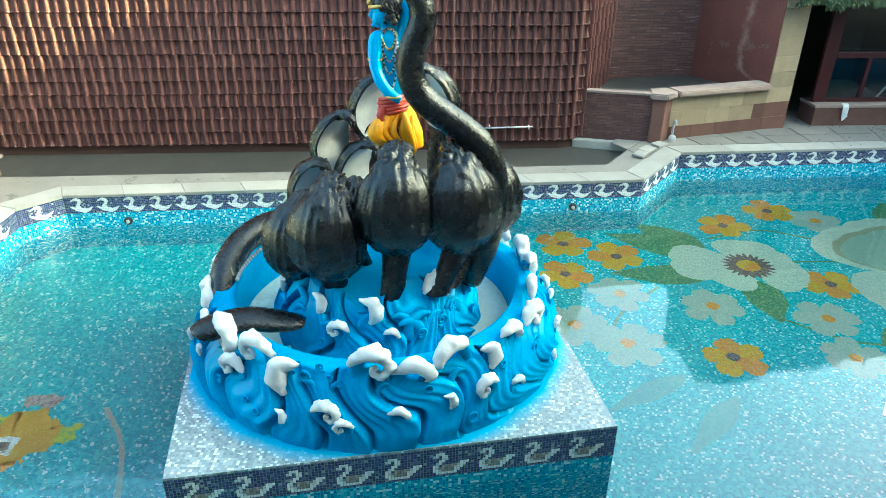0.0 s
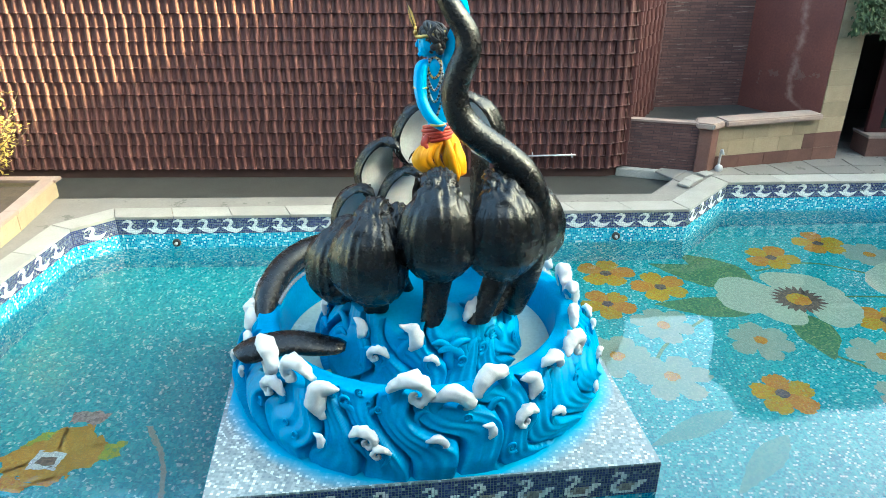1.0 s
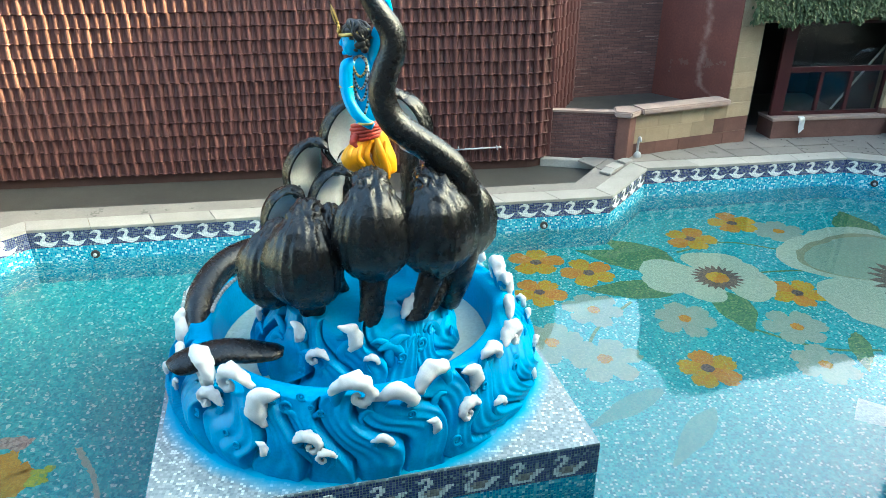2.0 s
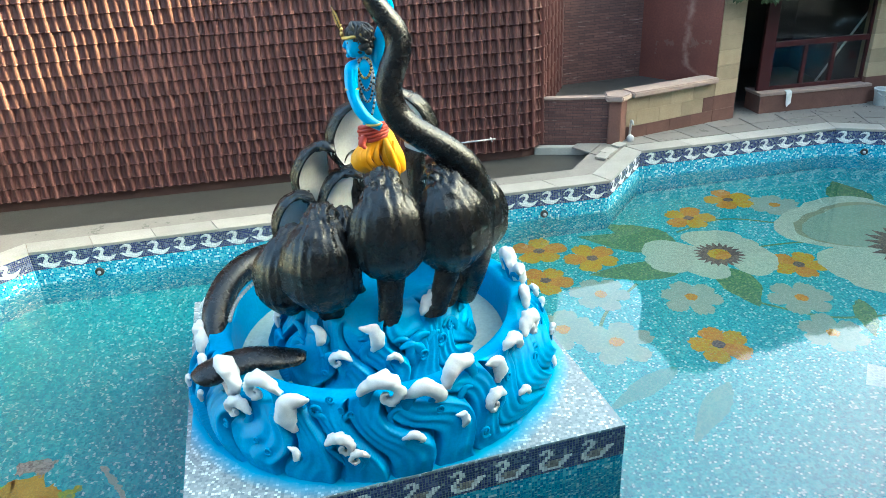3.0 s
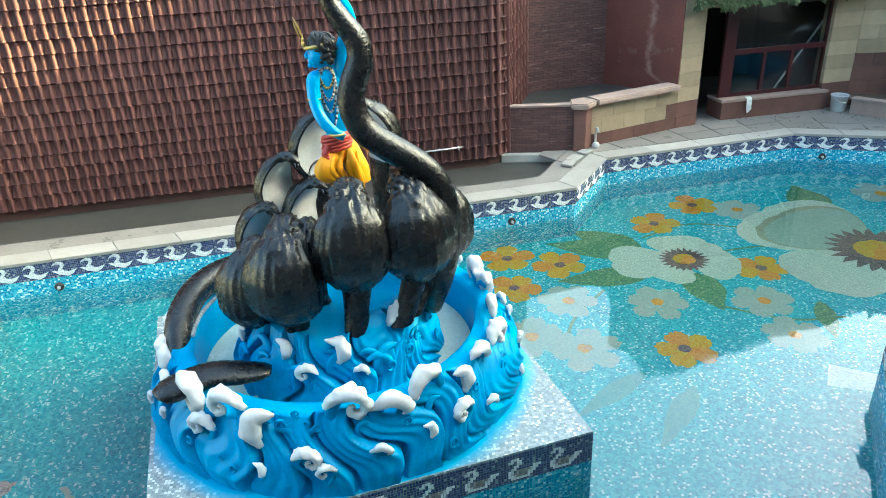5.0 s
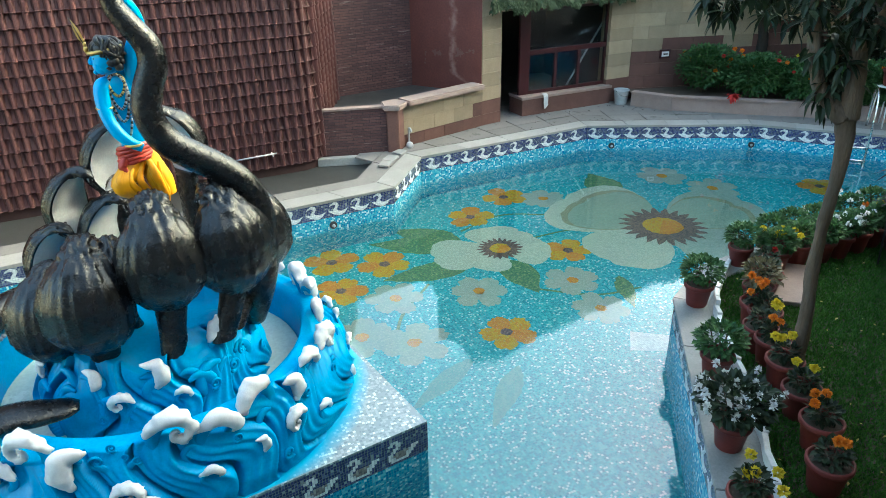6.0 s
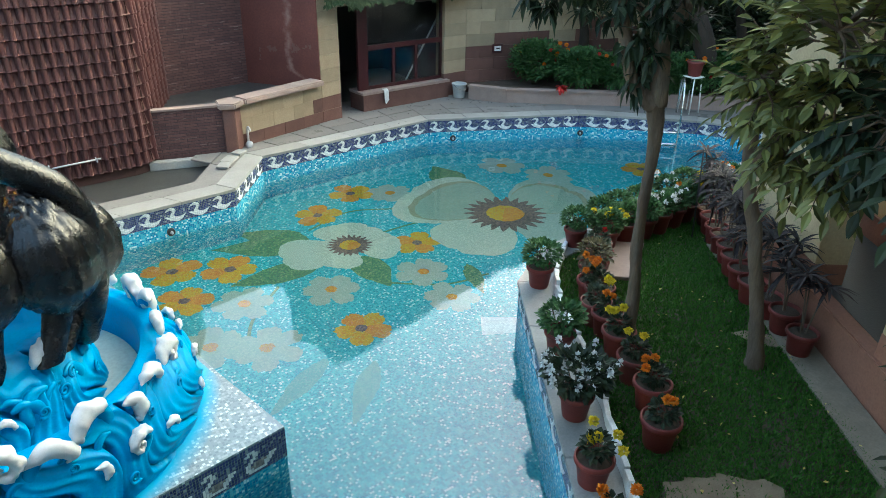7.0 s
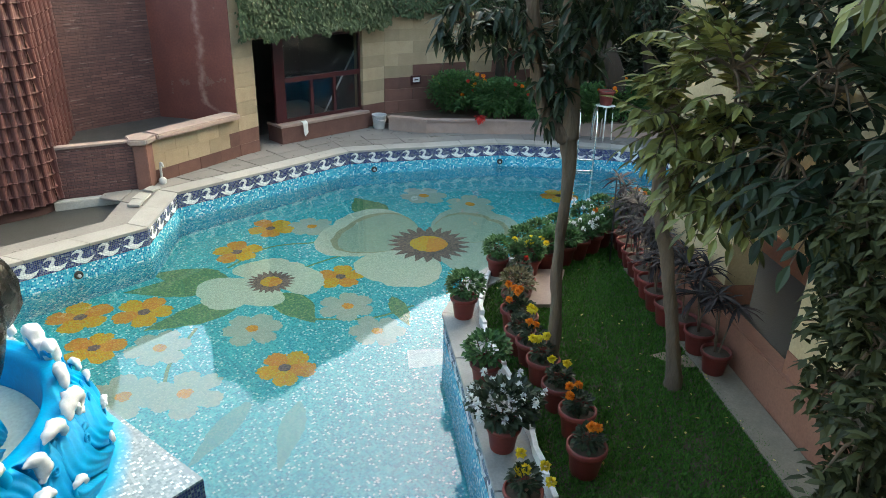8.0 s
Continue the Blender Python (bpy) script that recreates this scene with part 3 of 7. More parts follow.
for i in range(len(POOL)):
    a, b = POOL[i], POOL[(i + 1) % len(POOL)]
    L = dist(a, b)
    w = thing("pool_wall_%d" % (i + 1), "pool wall of blue glass mosaic under a navy band of white swans", "pool wall", kind="structure")
    w.matrix_basis = along(a, b)
    part("mosaic_face", panel("mosaic_face", L, FLOOR_Z - 0.05, -0.29, M_WALLMOS), w)
    band = part("swan_band", panel("swan_band", L, -0.29, -0.046, M_BAND, -0.003), w, "navy mosaic band")
    n = int(L / PITCH)
    x0 = (L - n * PITCH) / 2 + PITCH / 2
    for k in range(n):
        part("swan", SWAN_ME, band, "white mosaic swan", pose(x0 + k * PITCH, -0.0035, -0.252) @ Matrix.Diagonal((1.22, 1, 1.12, 1)))

# inlets in the pool walls
def inlet(x, y, turn):
    t = thing("pool_inlet", "dark round water inlet fitting in the pool wall", "inlet", "pool inlets", at=(x, y, -0.42), turn=turn)
    v, f = lathe([(0.0, -0.005), (0.03, -0.005), (0.035, 0.02), (0.05, 0.025), (0.06, 0.012), (0.062, -0.01)], 16)
    part("flange", raw_mesh("flange", v, f, M_HAIR, smooth=True), t, m=pose(0, 0, 0, 90))
    v, f = lathe([(0.0, 0.05), (0.022, 0.05), (0.026, 0.02)], 12)
    part("nozzle", raw_mesh("nozzle", v, f, M_GREYPL, smooth=True), t, m=pose(0, 0, 0, 90))


for x, y, turn in ((-4.55, 9.06, 6.5), (1.94, 9.80, 6.5), (8.1, 11.38, -23.6), (10.66, 10.25, -44)):
    inlet(x, y - 0.012, turn)

# ---- tall wall hung with barrel tiles ----
TW0, TW1, TW2 = (-12.0, 10.55), (2.20, 11.75), (2.98, 13.45)
TILE_H, TILE_P, TOP = 0.212, 0.148, 6.5


def tile_mesh(name, w, bulge, lean):
    """A waved tile: a round roll and a hollow pan side by side, with a beaded lip at its foot."""
    v, f = [], []
    across = [(-0.5, 0.0), (-0.45, 0.55), (-0.36, 0.90), (-0.24, 1.0), (-0.12, 0.90), (-0.03, 0.55), (0.03, 0.05), (0.15, -0.16), (0.34, -0.20), (0.5, -0.02)]
    for z, out, hollow in ((0.014, 0.036, 0.0), (0.0, 0.056, -0.7), (0.013, 0.066, -0.7), (0.026, 0.058, 0.0), (0.206, 0.046, 3.6)):
        for u, d in across:
            v.append((u * w + lean * max(d, 0), -out - bulge * (d if d > 0 else d * hollow), z))
    s = len(across)
    for b in range(4):
        for k in range(s - 1):
            f.append((b * s + k, b * s + k + 1, b * s + s + k + 1, b * s + s + k))
    return raw_mesh(name, v, f, M_TILE, smooth=False)


TILE_A, TILE_B = tile_mesh("roof_tile", 0.157, 0.056, 0.004), tile_mesh("roof_tile_flat", 0.156, 0.040, 0.0)


def tile_wall(name, a, b, picked, high, hand=1):
    w = thing(name, "tall garden wall hung with dark red barrel tiles", "tile wall", kind="structure")
    w.matrix_basis = along(a, b)
    L = dist(a, b)
    part("backing", panel("backing", L, -0.2, high, M_WALLBACK, t=0.35), w, "dark mortar wall behind the tiles")
    rest = Heap()
    cols, rows = round(L / TILE_P), int((high - 0.1) / TILE_H)
    pitch, lag = L / cols, 0.14 if L > 3 else 0.0
    va = [[np.array(v.co) for v in me.vertices] for me in (TILE_A, TILE_B)]
    fa = [[tuple(p.vertices) for p in me.polygons] for me in (TILE_A, TILE_B)]
    made = 0
    for r in range(rows):
        shift = lag * RND.uniform(-1.0, 1.0)
        for c in range(cols):
            kind = c % 2
            x, z = (c + 0.5 + shift) * pitch + RND.uniform(-0.004, 0.004), 0.02 + r * TILE_H + RND.uniform(-0.004, 0.004)
            tilt = RND.uniform(-0.9, 0.9)
            if picked and made < 300 and r < 12 and picked[0] < x < picked[1]:
                part("roof_tile", (TILE_A, TILE_B)[kind], w, m=pose(x, -0.002, z, 0, tilt, 0))
                made += 1
            else:
                rest.add([v * ((1 + tilt * 0.01) * hand * pitch / TILE_P, 1, 1) + (x, -0.002, z) for v in va[kind]], fa[kind])
    o = part("roof_tiles", rest.mesh("roof_tiles", M_TILE, smooth=False), w, "dark red barrel tiles")
    o["kind"] = "stuff"
    return w


tile_wall("wall_tiled", TW0, (1.95, 11.729), (10.2, 13.6), TOP)
tile_wall("wall_tiled_corner", (1.95, 11.729), (2.22, 11.84), None, TOP)
tile_wall("wall_tiled_turn", (2.22, 11.84), (2.38, 12.10), None, 3.5, -1)
tile_wall("wall_tiled_return", (2.38, 12.10), TW2, None, 3.5, -1)

# long pipe on the tile wall
pipe = thing("wall_pipe", "thin grey pipe fixed low across the tile wall", "pipe")
v, f = sweep([(0.62, 11.46, 0.27), (1.45, 11.52, 0.295)], 0.013, 10)
part("tube", raw_mesh("tube", v, f, M_GREYPL, smooth=True), pipe)
for x in (0.72, 1.38):
    bm = bmesh.new()
    box(bm, x - 0.008, x + 0.008, 11.44, 11.66, 0.262, 0.305, 0.003)
    part("clip", mesh_of("clip", bm, M_GREYPL), pipe)


# ---- cascade recess: split-stone walls and upper basin ----
def slab_wall(name, a, b, z0, z1, t, material, label):
    w = thing(name, label, "wall", kind="structure")
    w.matrix_basis = along(a, b)
    part("face", panel("face", dist(a, b), z0, z1, material, t=t), w)
    return w


BR0, BR1, BR2 = (2.90, 13.45), (4.72, 13.80), (5.70, 12.49)
slab_wall("wall_split_stone", BR0, BR1, -0.2, 2.98, 0.3, M_LEDGE, "dark red split-stone cascade wall streaked by water")
slab_wall("wall_red_plaster", BR1, BR2, -0.2, 2.98, 0.3, M_REDWALL, "dark red plaster wall with pale lime stains")
slab_wall("wall_red_parapet", (5.01, 13.41), BR2, 2.98, 4.4, 0.3, M_REDWALL, "dark red plaster wall that rises beside the pavilion")
sheet("basin_bed", [(2.25, 11.95), (3.5, 11.72), (5.75, 12.5), (4.78, 13.85), (2.9, 13.5)], 0.66, M_CONC, "dark wet bed of the upper cascade basin", "basin")
slab_wall("basin_front_wall", (2.26, 11.93), (3.50, 11.70), -0.2, 0.80, 0.14, M_LEDGE, "low split-stone front wall of the cascade basin")
solid("basin_front_coping", prism("basin_front_coping", strip_outline((2.26, 11.93), (3.50, 11.70), 0.15, 0.02), 0.80, 0.835, M_PINK, 0.006), "thin pink stone coping on the basin wall", "coping", kind="structure")
solid("basin_ledge", prism("basin_ledge", strip_outline((2.22, 11.92), (3.30, 11.66), 0.02, 0.14), -0.15, -0.01, M_STONE, 0.01), "pale stone ledge at the foot of the basin wall", "ledge", kind="structure")

# beige stone parapet, post and pillar
PA0, PA1, PI1 = (3.82, 11.83), (5.72, 12.49), (6.22, 12.66)


def ashlar(name, a, b, z0, z1, courses, block, t, pick, label, category="wall"):
    """A wall faced with sandstone blocks; pick(course, x, z) gives a block's material."""
    w = thing(name, label, category, kind="structure")
    w.matrix_basis = along(a, b)
    L = dist(a, b)
    part("core", panel("core", L - 0.01, z0, z1 - 0.004, M_BEIGE, 0.012, 0.01, t), w)
    h = (z1 - z0) / courses
    for c in range(courses):
        n = max(1, round(L / block))
        xs = [0.0] + [L * (k + (0.5 if c % 2 and n > 1 else 0.0)) / n for k in range(0 if c % 2 and n > 1 else 1, n)] + [L]
        for x0, x1 in zip(xs, xs[1:]):
            bm = bmesh.new()
            box(bm, x0 + 0.002, x1 - 0.002, RND.uniform(-0.003, 0.003), t * 0.5, z0 + c * h + 0.002, z0 + (c + 1) * h - 0.002, 0.004)
            part("stone_block", mesh_of("stone_block", bm, pick(c, x0, z0 + c * h)), w)
    return w


ashlar("parapet", PA0, PA1, -0.05, 0.76, 3, 0.55, 0.25, lambda c, x, z: M_REDSTONE if c == 0 or (c == 1 and x > 1.4) else M_BEIGE, "low beige and red sandstone parapet of the basin")
ashlar("pillar", PA1, PI1, -0.05, 3.2, 12, 0.6, 0.35, lambda c, x, z: M_REDSTONE if c < 2 else M_BEIGE, "beige sandstone pillar beside the dark opening", "pillar")
solid("parapet_post", prism("parapet_post", [(3.46, 11.64), (3.66, 11.60), (3.84, 11.82), (3.80, 12.02), (3.50, 11.92)], -0.1, 0.76, M_REDSTONE, 0.01), "dark red sandstone end post of the parapet", "post", kind="structure")
cap = thing("parapet_coping", "rounded pink sandstone coping on the parapet", "coping", kind="structure")
part("coping_stone", prism("coping_stone", [(3.40, 11.62), (3.66, 11.52), (3.90, 11.76), (3.76, 12.06), (3.46, 11.98)], 0.76, 0.86, M_PINK, 0.02), cap)
part("coping_stone", prism("coping_stone", strip_outline((3.905, 11.80), (5.70, 12.42), 0.30, 0.07), 0.76, 0.86, M_PINK, 0.02), cap)

# ---- pavilion with the dark opening and the maroon window ----
OP0, OP1 = (6.22, 12.66), (9.02, 13.06)
solid("lintel", prism("lintel", strip_outline(OP0, OP1, 0.35, 0.0), 2.15, 3.2, M_BEIGE), "beige stone lintel over the opening, hidden by creeper", "lintel", kind="structure")
solid("room_floor", prism("room_floor", [(6.2, 12.75), (9.2, 13.1), (9.4, 16.5), (6.0, 16.5)], -0.1, -0.018, M_CONC), "dark floor inside the opening", "floor", kind="structure")
# room walls and ceiling: the shade indoors is put into their near-black colour
solid("room_back_wall", prism("room_back_wall", [(5.9, 16.5), (9.6, 16.5), (9.6, 16.7), (5.9, 16.7)], -0.1, 3.2, M_ROOM_SHADE), "back wall of the room, near black for the shade inside", "wall", kind="structure")
solid("room_side_wall", prism("room_side_wall", [(5.75, 12.9), (6.0, 12.9), (6.0, 16.5), (5.75, 16.5)], -0.1, 3.2, M_ROOM_SHADE), "side wall of the room, near black for the shade inside", "wall", kind="structure")
solid("room_end_wall", prism("room_end_wall", [(9.4, 13.4), (9.6, 13.4), (9.6, 16.5), (9.4, 16.5)], -0.1, 3.2, M_ROOM_SHADE), "end wall of the room, near black for the shade inside", "wall", kind="structure")
solid("room_ceiling", prism("room_ceiling", [(5.75, 12.9), (9.6, 13.45), (9.6, 16.7), (5.75, 16.7)], 2.6, 2.7, M_ROOM_SHADE), "ceiling of the room, near black for the shade inside", "ceiling", kind="structure")
solid("sill_wall", prism("sill_wall", [(6.80, 12.80), (9.10, 12.98), (9.06, 13.5), (6.76, 13.32)], -0.1, 0.33, M_REDSTONE), "low red sandstone wall under the window", "wall", kind="structure")
solid("sill_coping", prism("sill_coping", [(6.77, 12.77), (9.12, 12.95), (9.06, 13.5), (6.73, 13.32)], 0.33, 0.385, M_PINK, 0.008), "pink sandstone sill under the window", "sill", kind="structure")

win = thing("window_1", "large maroon framed window with two rows of dark panes", "window", kind="structure")
win.matrix_basis = along((6.80, 13.02), (9.05, 13.19))
WL = 2.25
def bar(x0, x1, z0, z1, y0=-0.04, y1=0.04):
    part("window_frame", box_mesh("window_frame", x0, x1, y0, y1, z0, z1, M_MAROON, 0.006), win)
bar(0.0, 0.24, 0.39, 2.15)
bar(WL - 0.07, WL, 0.39, 2.15)
bar(0.242, WL - 0.072, 0.39, 0.46)
bar(0.242, WL - 0.072, 2.08, 2.15)
bar(0.242, WL - 0.072, 1.20, 1.30)
for x in (0.90, 1.50):
    bar(x - 0.035, x + 0.035, 0.462, 1.198)
for x0, x1, z0, z1 in ((0.243, 0.864, 0.463, 1.197), (0.936, 1.464, 0.463, 1.197), (1.536, WL - 0.073, 0.463, 1.197), (0.243, WL - 0.073, 1.303, 2.077)):
    part("pane", box_mesh("pane", x0, x1, -0.006, 0.0, z0, z1, M_GLASS, 0.0), win, "dark window pane")

# added rod that stands in for the white streak reflected in the panes
pole = thing("streak_rod", "white rod added behind the window for a streak reflected in its panes", "pole")
part("rod", raw_mesh("rod", *sweep([(8.10, 13.58, 0.0), (9.31, 13.64, 1.8)], 0.022, 10), M_WHITEW, smooth=True), pole)
ashlar("wall_stone_right", OP1, (9.66, 13.12), -0.05, 3.2, 12, 0.6, 0.3, lambda c, x, z: M_REDSTONE if c < 2 else M_BEIGE, "beige sandstone wall beside the window")
ashlar("wall_stone_far", (9.66, 13.12), (14.6, 12.0), -0.05, 3.2, 12, 0.75, 0.3, lambda c, x, z: M_REDSTONE if c < 4 + int(x * 1.7) % 3 else M_BEIGE, "patchy beige and red sandstone wall behind the shrubs")
solid("pavilion_upper", prism("pavilion_upper", [(5.72, 12.55), (9.66, 13.18), (14.6, 12.06), (14.6, 17), (7.6, 17), (5.1, 13.9)], 3.2, 3.45, M_PLAIN), "plain plastered upper part of the pavilion", "wall", kind="structure")
# ---- out of sight: added walls and roof, neighbouring block that shades the court ----
# house wall out of view; its height sets how much sky is hidden
solid("house_behind", prism("house_behind", [(-12, -3.2), (4.2, -3.2), (4.2, -1.2), (-12, -1.2)], -0.2, 7.0, M_UNSEEN), "unseen plain plastered house wall behind the viewpoint, blocks skylight", "wall", kind="structure")
# invented slab; keeps skylight off the pool's near end and the lawn
solid("sky_blocking_roof", prism("sky_blocking_roof", [(-12, -1.2), (9, -1.2), (9, 2.4), (5.0, 2.4), (5.0, 0.9), (-12, 0.9)], 6.6, 6.9, M_UNSEEN), "unseen plain roof slab added to block skylight", "ceiling", kind="structure")
solid("neighbour_block", prism("neighbour_block", [(30, -60), (42, -60), (42, 45), (30, 45)], -0.2, 16.9, M_PLAIN), "tall plain neighbouring block that shades the garden", "building", kind="structure")
# added beyond the view to close this side of the court
solid("wall_left", prism("wall_left", [(-12.4, -3), (-12.0, -3), (-12.0, 11), (-12.4, 11)], -0.2, 2.3, M_UNSEEN), "unseen plain wall added to close the court", "wall", kind="structure")

# ---- sculpture in the pool ----
CX, CY = -0.62, 5.93
PLAT = [(-2.04, 3.85), (1.50, 4.53), (0.79, 7.98), (-2.75, 7.30)]
# swans on the plinth are set in coarse square tesserae
SWAN_ROWS = ("...WWW........", "..WW.WW.......", ".....WW.......", "....WW........", "...WW......WWW", "..WW.bbbbbWWW.", "..WWbbbbbWWW..", "..WWWbbbbWW...", "...WWWWWWW....")


def tessera_mesh(name, mark, material, size=0.025):
    """One raised square for each cell with the mark, on an upright face towards -y."""
    v, f, uv = [], [], []
    for r, row in enumerate(SWAN_ROWS):
        for c, ch in enumerate(row):
            if ch != mark:
                continue
            x, z, g, o = (c - 7) * size, (8 - r) * size, size * 0.44, len(v)
            v += [(x - g, -0.004, z - g), (x + g, -0.004, z - g), (x + g, -0.004, z + g), (x - g, -0.004, z + g), (x - g, 0, z - g), (x + g, 0, z - g), (x + g, 0, z + g), (x - g, 0, z + g)]
            f += [(o, o + 1, o + 2, o + 3), (o + 4, o, o + 3, o + 7), (o + 1, o + 5, o + 6, o + 2), (o + 3, o + 2, o + 6, o + 7)]
            uv += [((c + 0.5) * 0.026, (r + 0.5) * 0.026)] * 8
    return raw_mesh(name, v, f, material, uv=uv)


SQ_SWAN, SQ_WING = tessera_mesh("swan", "W", M_SWAN), tessera_mesh("wing", "b", M_SWANGREY)
plinth = thing("sculpture_plinth", "square plinth of silver and navy glass mosaic standing in the pool", "plinth")
for i in range(4):
    a, b = PLAT[i], PLAT[(i + 1) % 4]
    L = dist(a, b)
    part("side", panel("side", L, FLOOR_Z - 0.05, -0.40, M_WALLMOS, t=0.05), plinth, "blue mosaic side", along(a, b))
    band = part("band", panel("band", L, -0.40, -0.10, M_BAND, -0.002, t=0.05), plinth, "navy mosaic band", along(a, b))
    part("edge_tiles", panel("edge_tiles", L, -0.10, -0.081, M_SILVER, -0.001, t=0.05), plinth, "silver mosaic edge", along(a, b))
    n = int(L / 0.385)
    for k in range(n):
        m = pose((L - n * 0.385) / 2 + (k + 0.5) * 0.385, -0.003, -0.36)
        part("swan", SQ_SWAN, band, "white square mosaic swan", m)["kind"] = "stuff"
        part("wing", SQ_WING, band, "grey brown mosaic wing", m)["kind"] = "stuff"
top = sheet("plinth_top", PLAT, -0.08, M_SILVER, "", "")
for k in list(top.keys()):
    del top[k]
top.name, top.parent = "top", plinth
top["label"] = "silver grey mosaic top"

# blue overspray round the foot of the waves
def halo_mat():
    m = M_SILVER.copy()
    m.name = "silver_mosaic_oversprayed_blue"
    n = Net(m)
    link = n.b.inputs["Base Color"].links[0]
    src = link.from_socket
    ln = n.t.nodes.new("ShaderNodeVectorMath")
    ln.operation = "LENGTH"
    n.wire(n.coords("Object"), ln.inputs[0])
    wob = n.math("MULTIPLY_ADD", n.noise(3.0, 3), 0.12, -0.06)
    r = n.math("ADD", ln.outputs["Value"], wob)
    fac = n.add("ShaderNodeMapRange")
    n.wire(r, fac.inputs[0])
    fac.inputs[1].default_value, fac.inputs[2].default_value = 1.80, 1.95
    n.colour(n.mix(fac.outputs[0], (0.03, 0.36, 0.58), src))
    return m


v, f = lathe([(1.5, 0.0), (1.7, 0.0), (1.8, 0.0), (2.03, 0.0)], 128)
v = [p if not any(p) else tuple(np.array(p) * min(1.0, (1.765 / max(abs(math.cos(math.atan2(p[1], p[0]) - radians(10.9))), abs(math.sin(math.atan2(p[1], p[0]) - radians(10.9))))) / math.hypot(p[0], p[1]))) for p in v]
part("overspray", raw_mesh("overspray", v, f, halo_mat(), uv=[(p[0], p[1]) for p in v]), plinth, "blue overspray on the silver mosaic", pose(CX, CY, -0.077))


def ring_r(z):
    return float(np.interp(z, [-0.08, 0.05, 0.2, 0.35, 0.5, 0.62], [1.77, 1.765, 1.71, 1.62, 1.52, 1.47]))


def wave_height(theta, z, seed, flutes):
    """Overlapping wave sheets: each swells slowly, then drops into a narrow dark groove; finer lines run along it."""
    c, q = math.cos(theta), math.sin(theta)
    p = flutes * theta / (2 * math.pi) - flutes / 6.283 * 0.46 * max(0.0, 0.62 - z) ** 2
    p += 0.42 * noise.noise((c * 2.4, q * 2.4, z * 1.5 + seed)) + 0.30 * math.sin(z * 9.5 + 2.0 * math.sin(3 * theta) + seed)
    u = p % 1.0
    sheet_ = (u / 0.80) ** 0.75 if u < 0.80 else 0.5 + 0.5 * math.cos(math.pi * (u - 0.80) / 0.20)
    groove = math.exp(-((u - 0.93) / 0.055) ** 2)
    lines = math.sin(2 * math.pi * p * 4 + 1.2 * noise.noise((c * 5, q * 5, z * 3)))
    return 0.50 * (sheet_ - 0.5) - 0.90 * groove + 0.05 * lines


def wave_shell(r_of, z0, z1, flutes, depth, seed, rim, inner):
    """A ring of carved waves: outer face with deep flutes, wavy rim, inner face."""
    NT, NZ = 1080, 44
    verts, faces, nrow = [], [], 0
    rows = [("o", k / (NZ - 1)) for k in range(NZ)] + inner
    for kind, s in rows:
        for j in range(NT):
            th = 2 * math.pi * j / NT
            top = z1 + rim(th)
            if kind == "o":
                z = z0 + (top - z0) * s
                amp = depth * min(1.0, 0.30 + 2.6 * s) * min(1.0, 0.25 + (1.0 - s) * 3.5)
                r = r_of(z) + amp * wave_height(th, z - z0, seed, flutes)
                r += 0.010 * noise.noise((r * math.cos(th) * 5, r * math.sin(th) * 5, z * 5 + seed))
            else:
                r, dz = s
                if dz is None:
                    z = top - 0.005
                    r = r_of(top) - r
                else:
                    z = dz
            verts.append((CX + r * math.cos(th), CY + r * math.sin(th), z))
        nrow += 1
    for i in range(nrow - 1):
        for j in range(NT):
            j2 = (j + 1) % NT
            faces.append((i * NT + j, i * NT + j2, (i + 1) * NT + j2, (i + 1) * NT + j))
    return verts, faces


def outer_rim(th):
    return 0.045 * math.sin(7 * th + 0.8) + 0.03 * math.sin(13 * th + 2.0) + 0.02 * noise.noise((th * 4, 3.1, 0))


def mound_rim(th):
    return 0.05 * math.sin(5 * th + 0.4) + 0.03 * math.sin(9 * th) + 0.13 * max(0.0, math.cos(th - 0.1))


def mound_r(z):
    return float(np.interp(z, [0.05, 0.2, 0.4, 0.6, 0.75, 0.9], [1.02, 0.99, 0.92, 0.82, 0.72, 0.60]))


waves = thing("wave_fountain", "round fountain basin sculpted as bright blue waves with white foam", "fountain")
v, f = wave_shell(ring_r, -0.078, 0.50, 27, 0.15, 1.0, outer_rim, [("i", (0.05, None)), ("i", (0.12, None)), ("i", (1.345, 0.51)), ("i", (1.32, 0.44)), ("i", (1.30, 0.05))])
part("outer_wave_ring", raw_mesh("outer_wave_ring", v, f, M_PAINTB, smooth=True), waves, "carved ring of blue waves")
v, f = wave_shell(mound_r, 0.05, 0.72, 15, 0.14, 7.0, mound_rim, [("i", (0.08, None)), ("i", (0.5, 0.77)), ("i", (0.25, 0.80)), ("i", (0.001, 0.80))])
part("inner_wave_mound", raw_mesh("inner_wave_mound", v, f, M_PAINTB, smooth=True), waves, "carved mound of blue waves")
v, f = lathe([(0.001, 0.0), (0.9, 0.0), (1.1, 0.0), (1.30, 0.0)], 64)
M_BASIN = weathered("chalky_white_basin", (0.42, 0.52, 0.46), (0.58, 0.66, 0.58), 2.0, 25, (0.15, 0.35), 0.1)
part("basin_floor", raw_mesh("basin_floor", v, f, M_BASIN, smooth=True), waves, "chalky pale wet basin floor", pose(CX, CY, 0.13))


def lumpy(v, seed, amp, fine):
    return [np.array(q) * (1 + amp * noise.noise((q[0] * fine + seed, q[1] * fine, q[2] * fine)) + 0.5 * amp * noise.noise((q[0] * fine * 2.3, q[1] * fine * 2.3 + seed, q[2] * fine * 2.3))) for q in v]


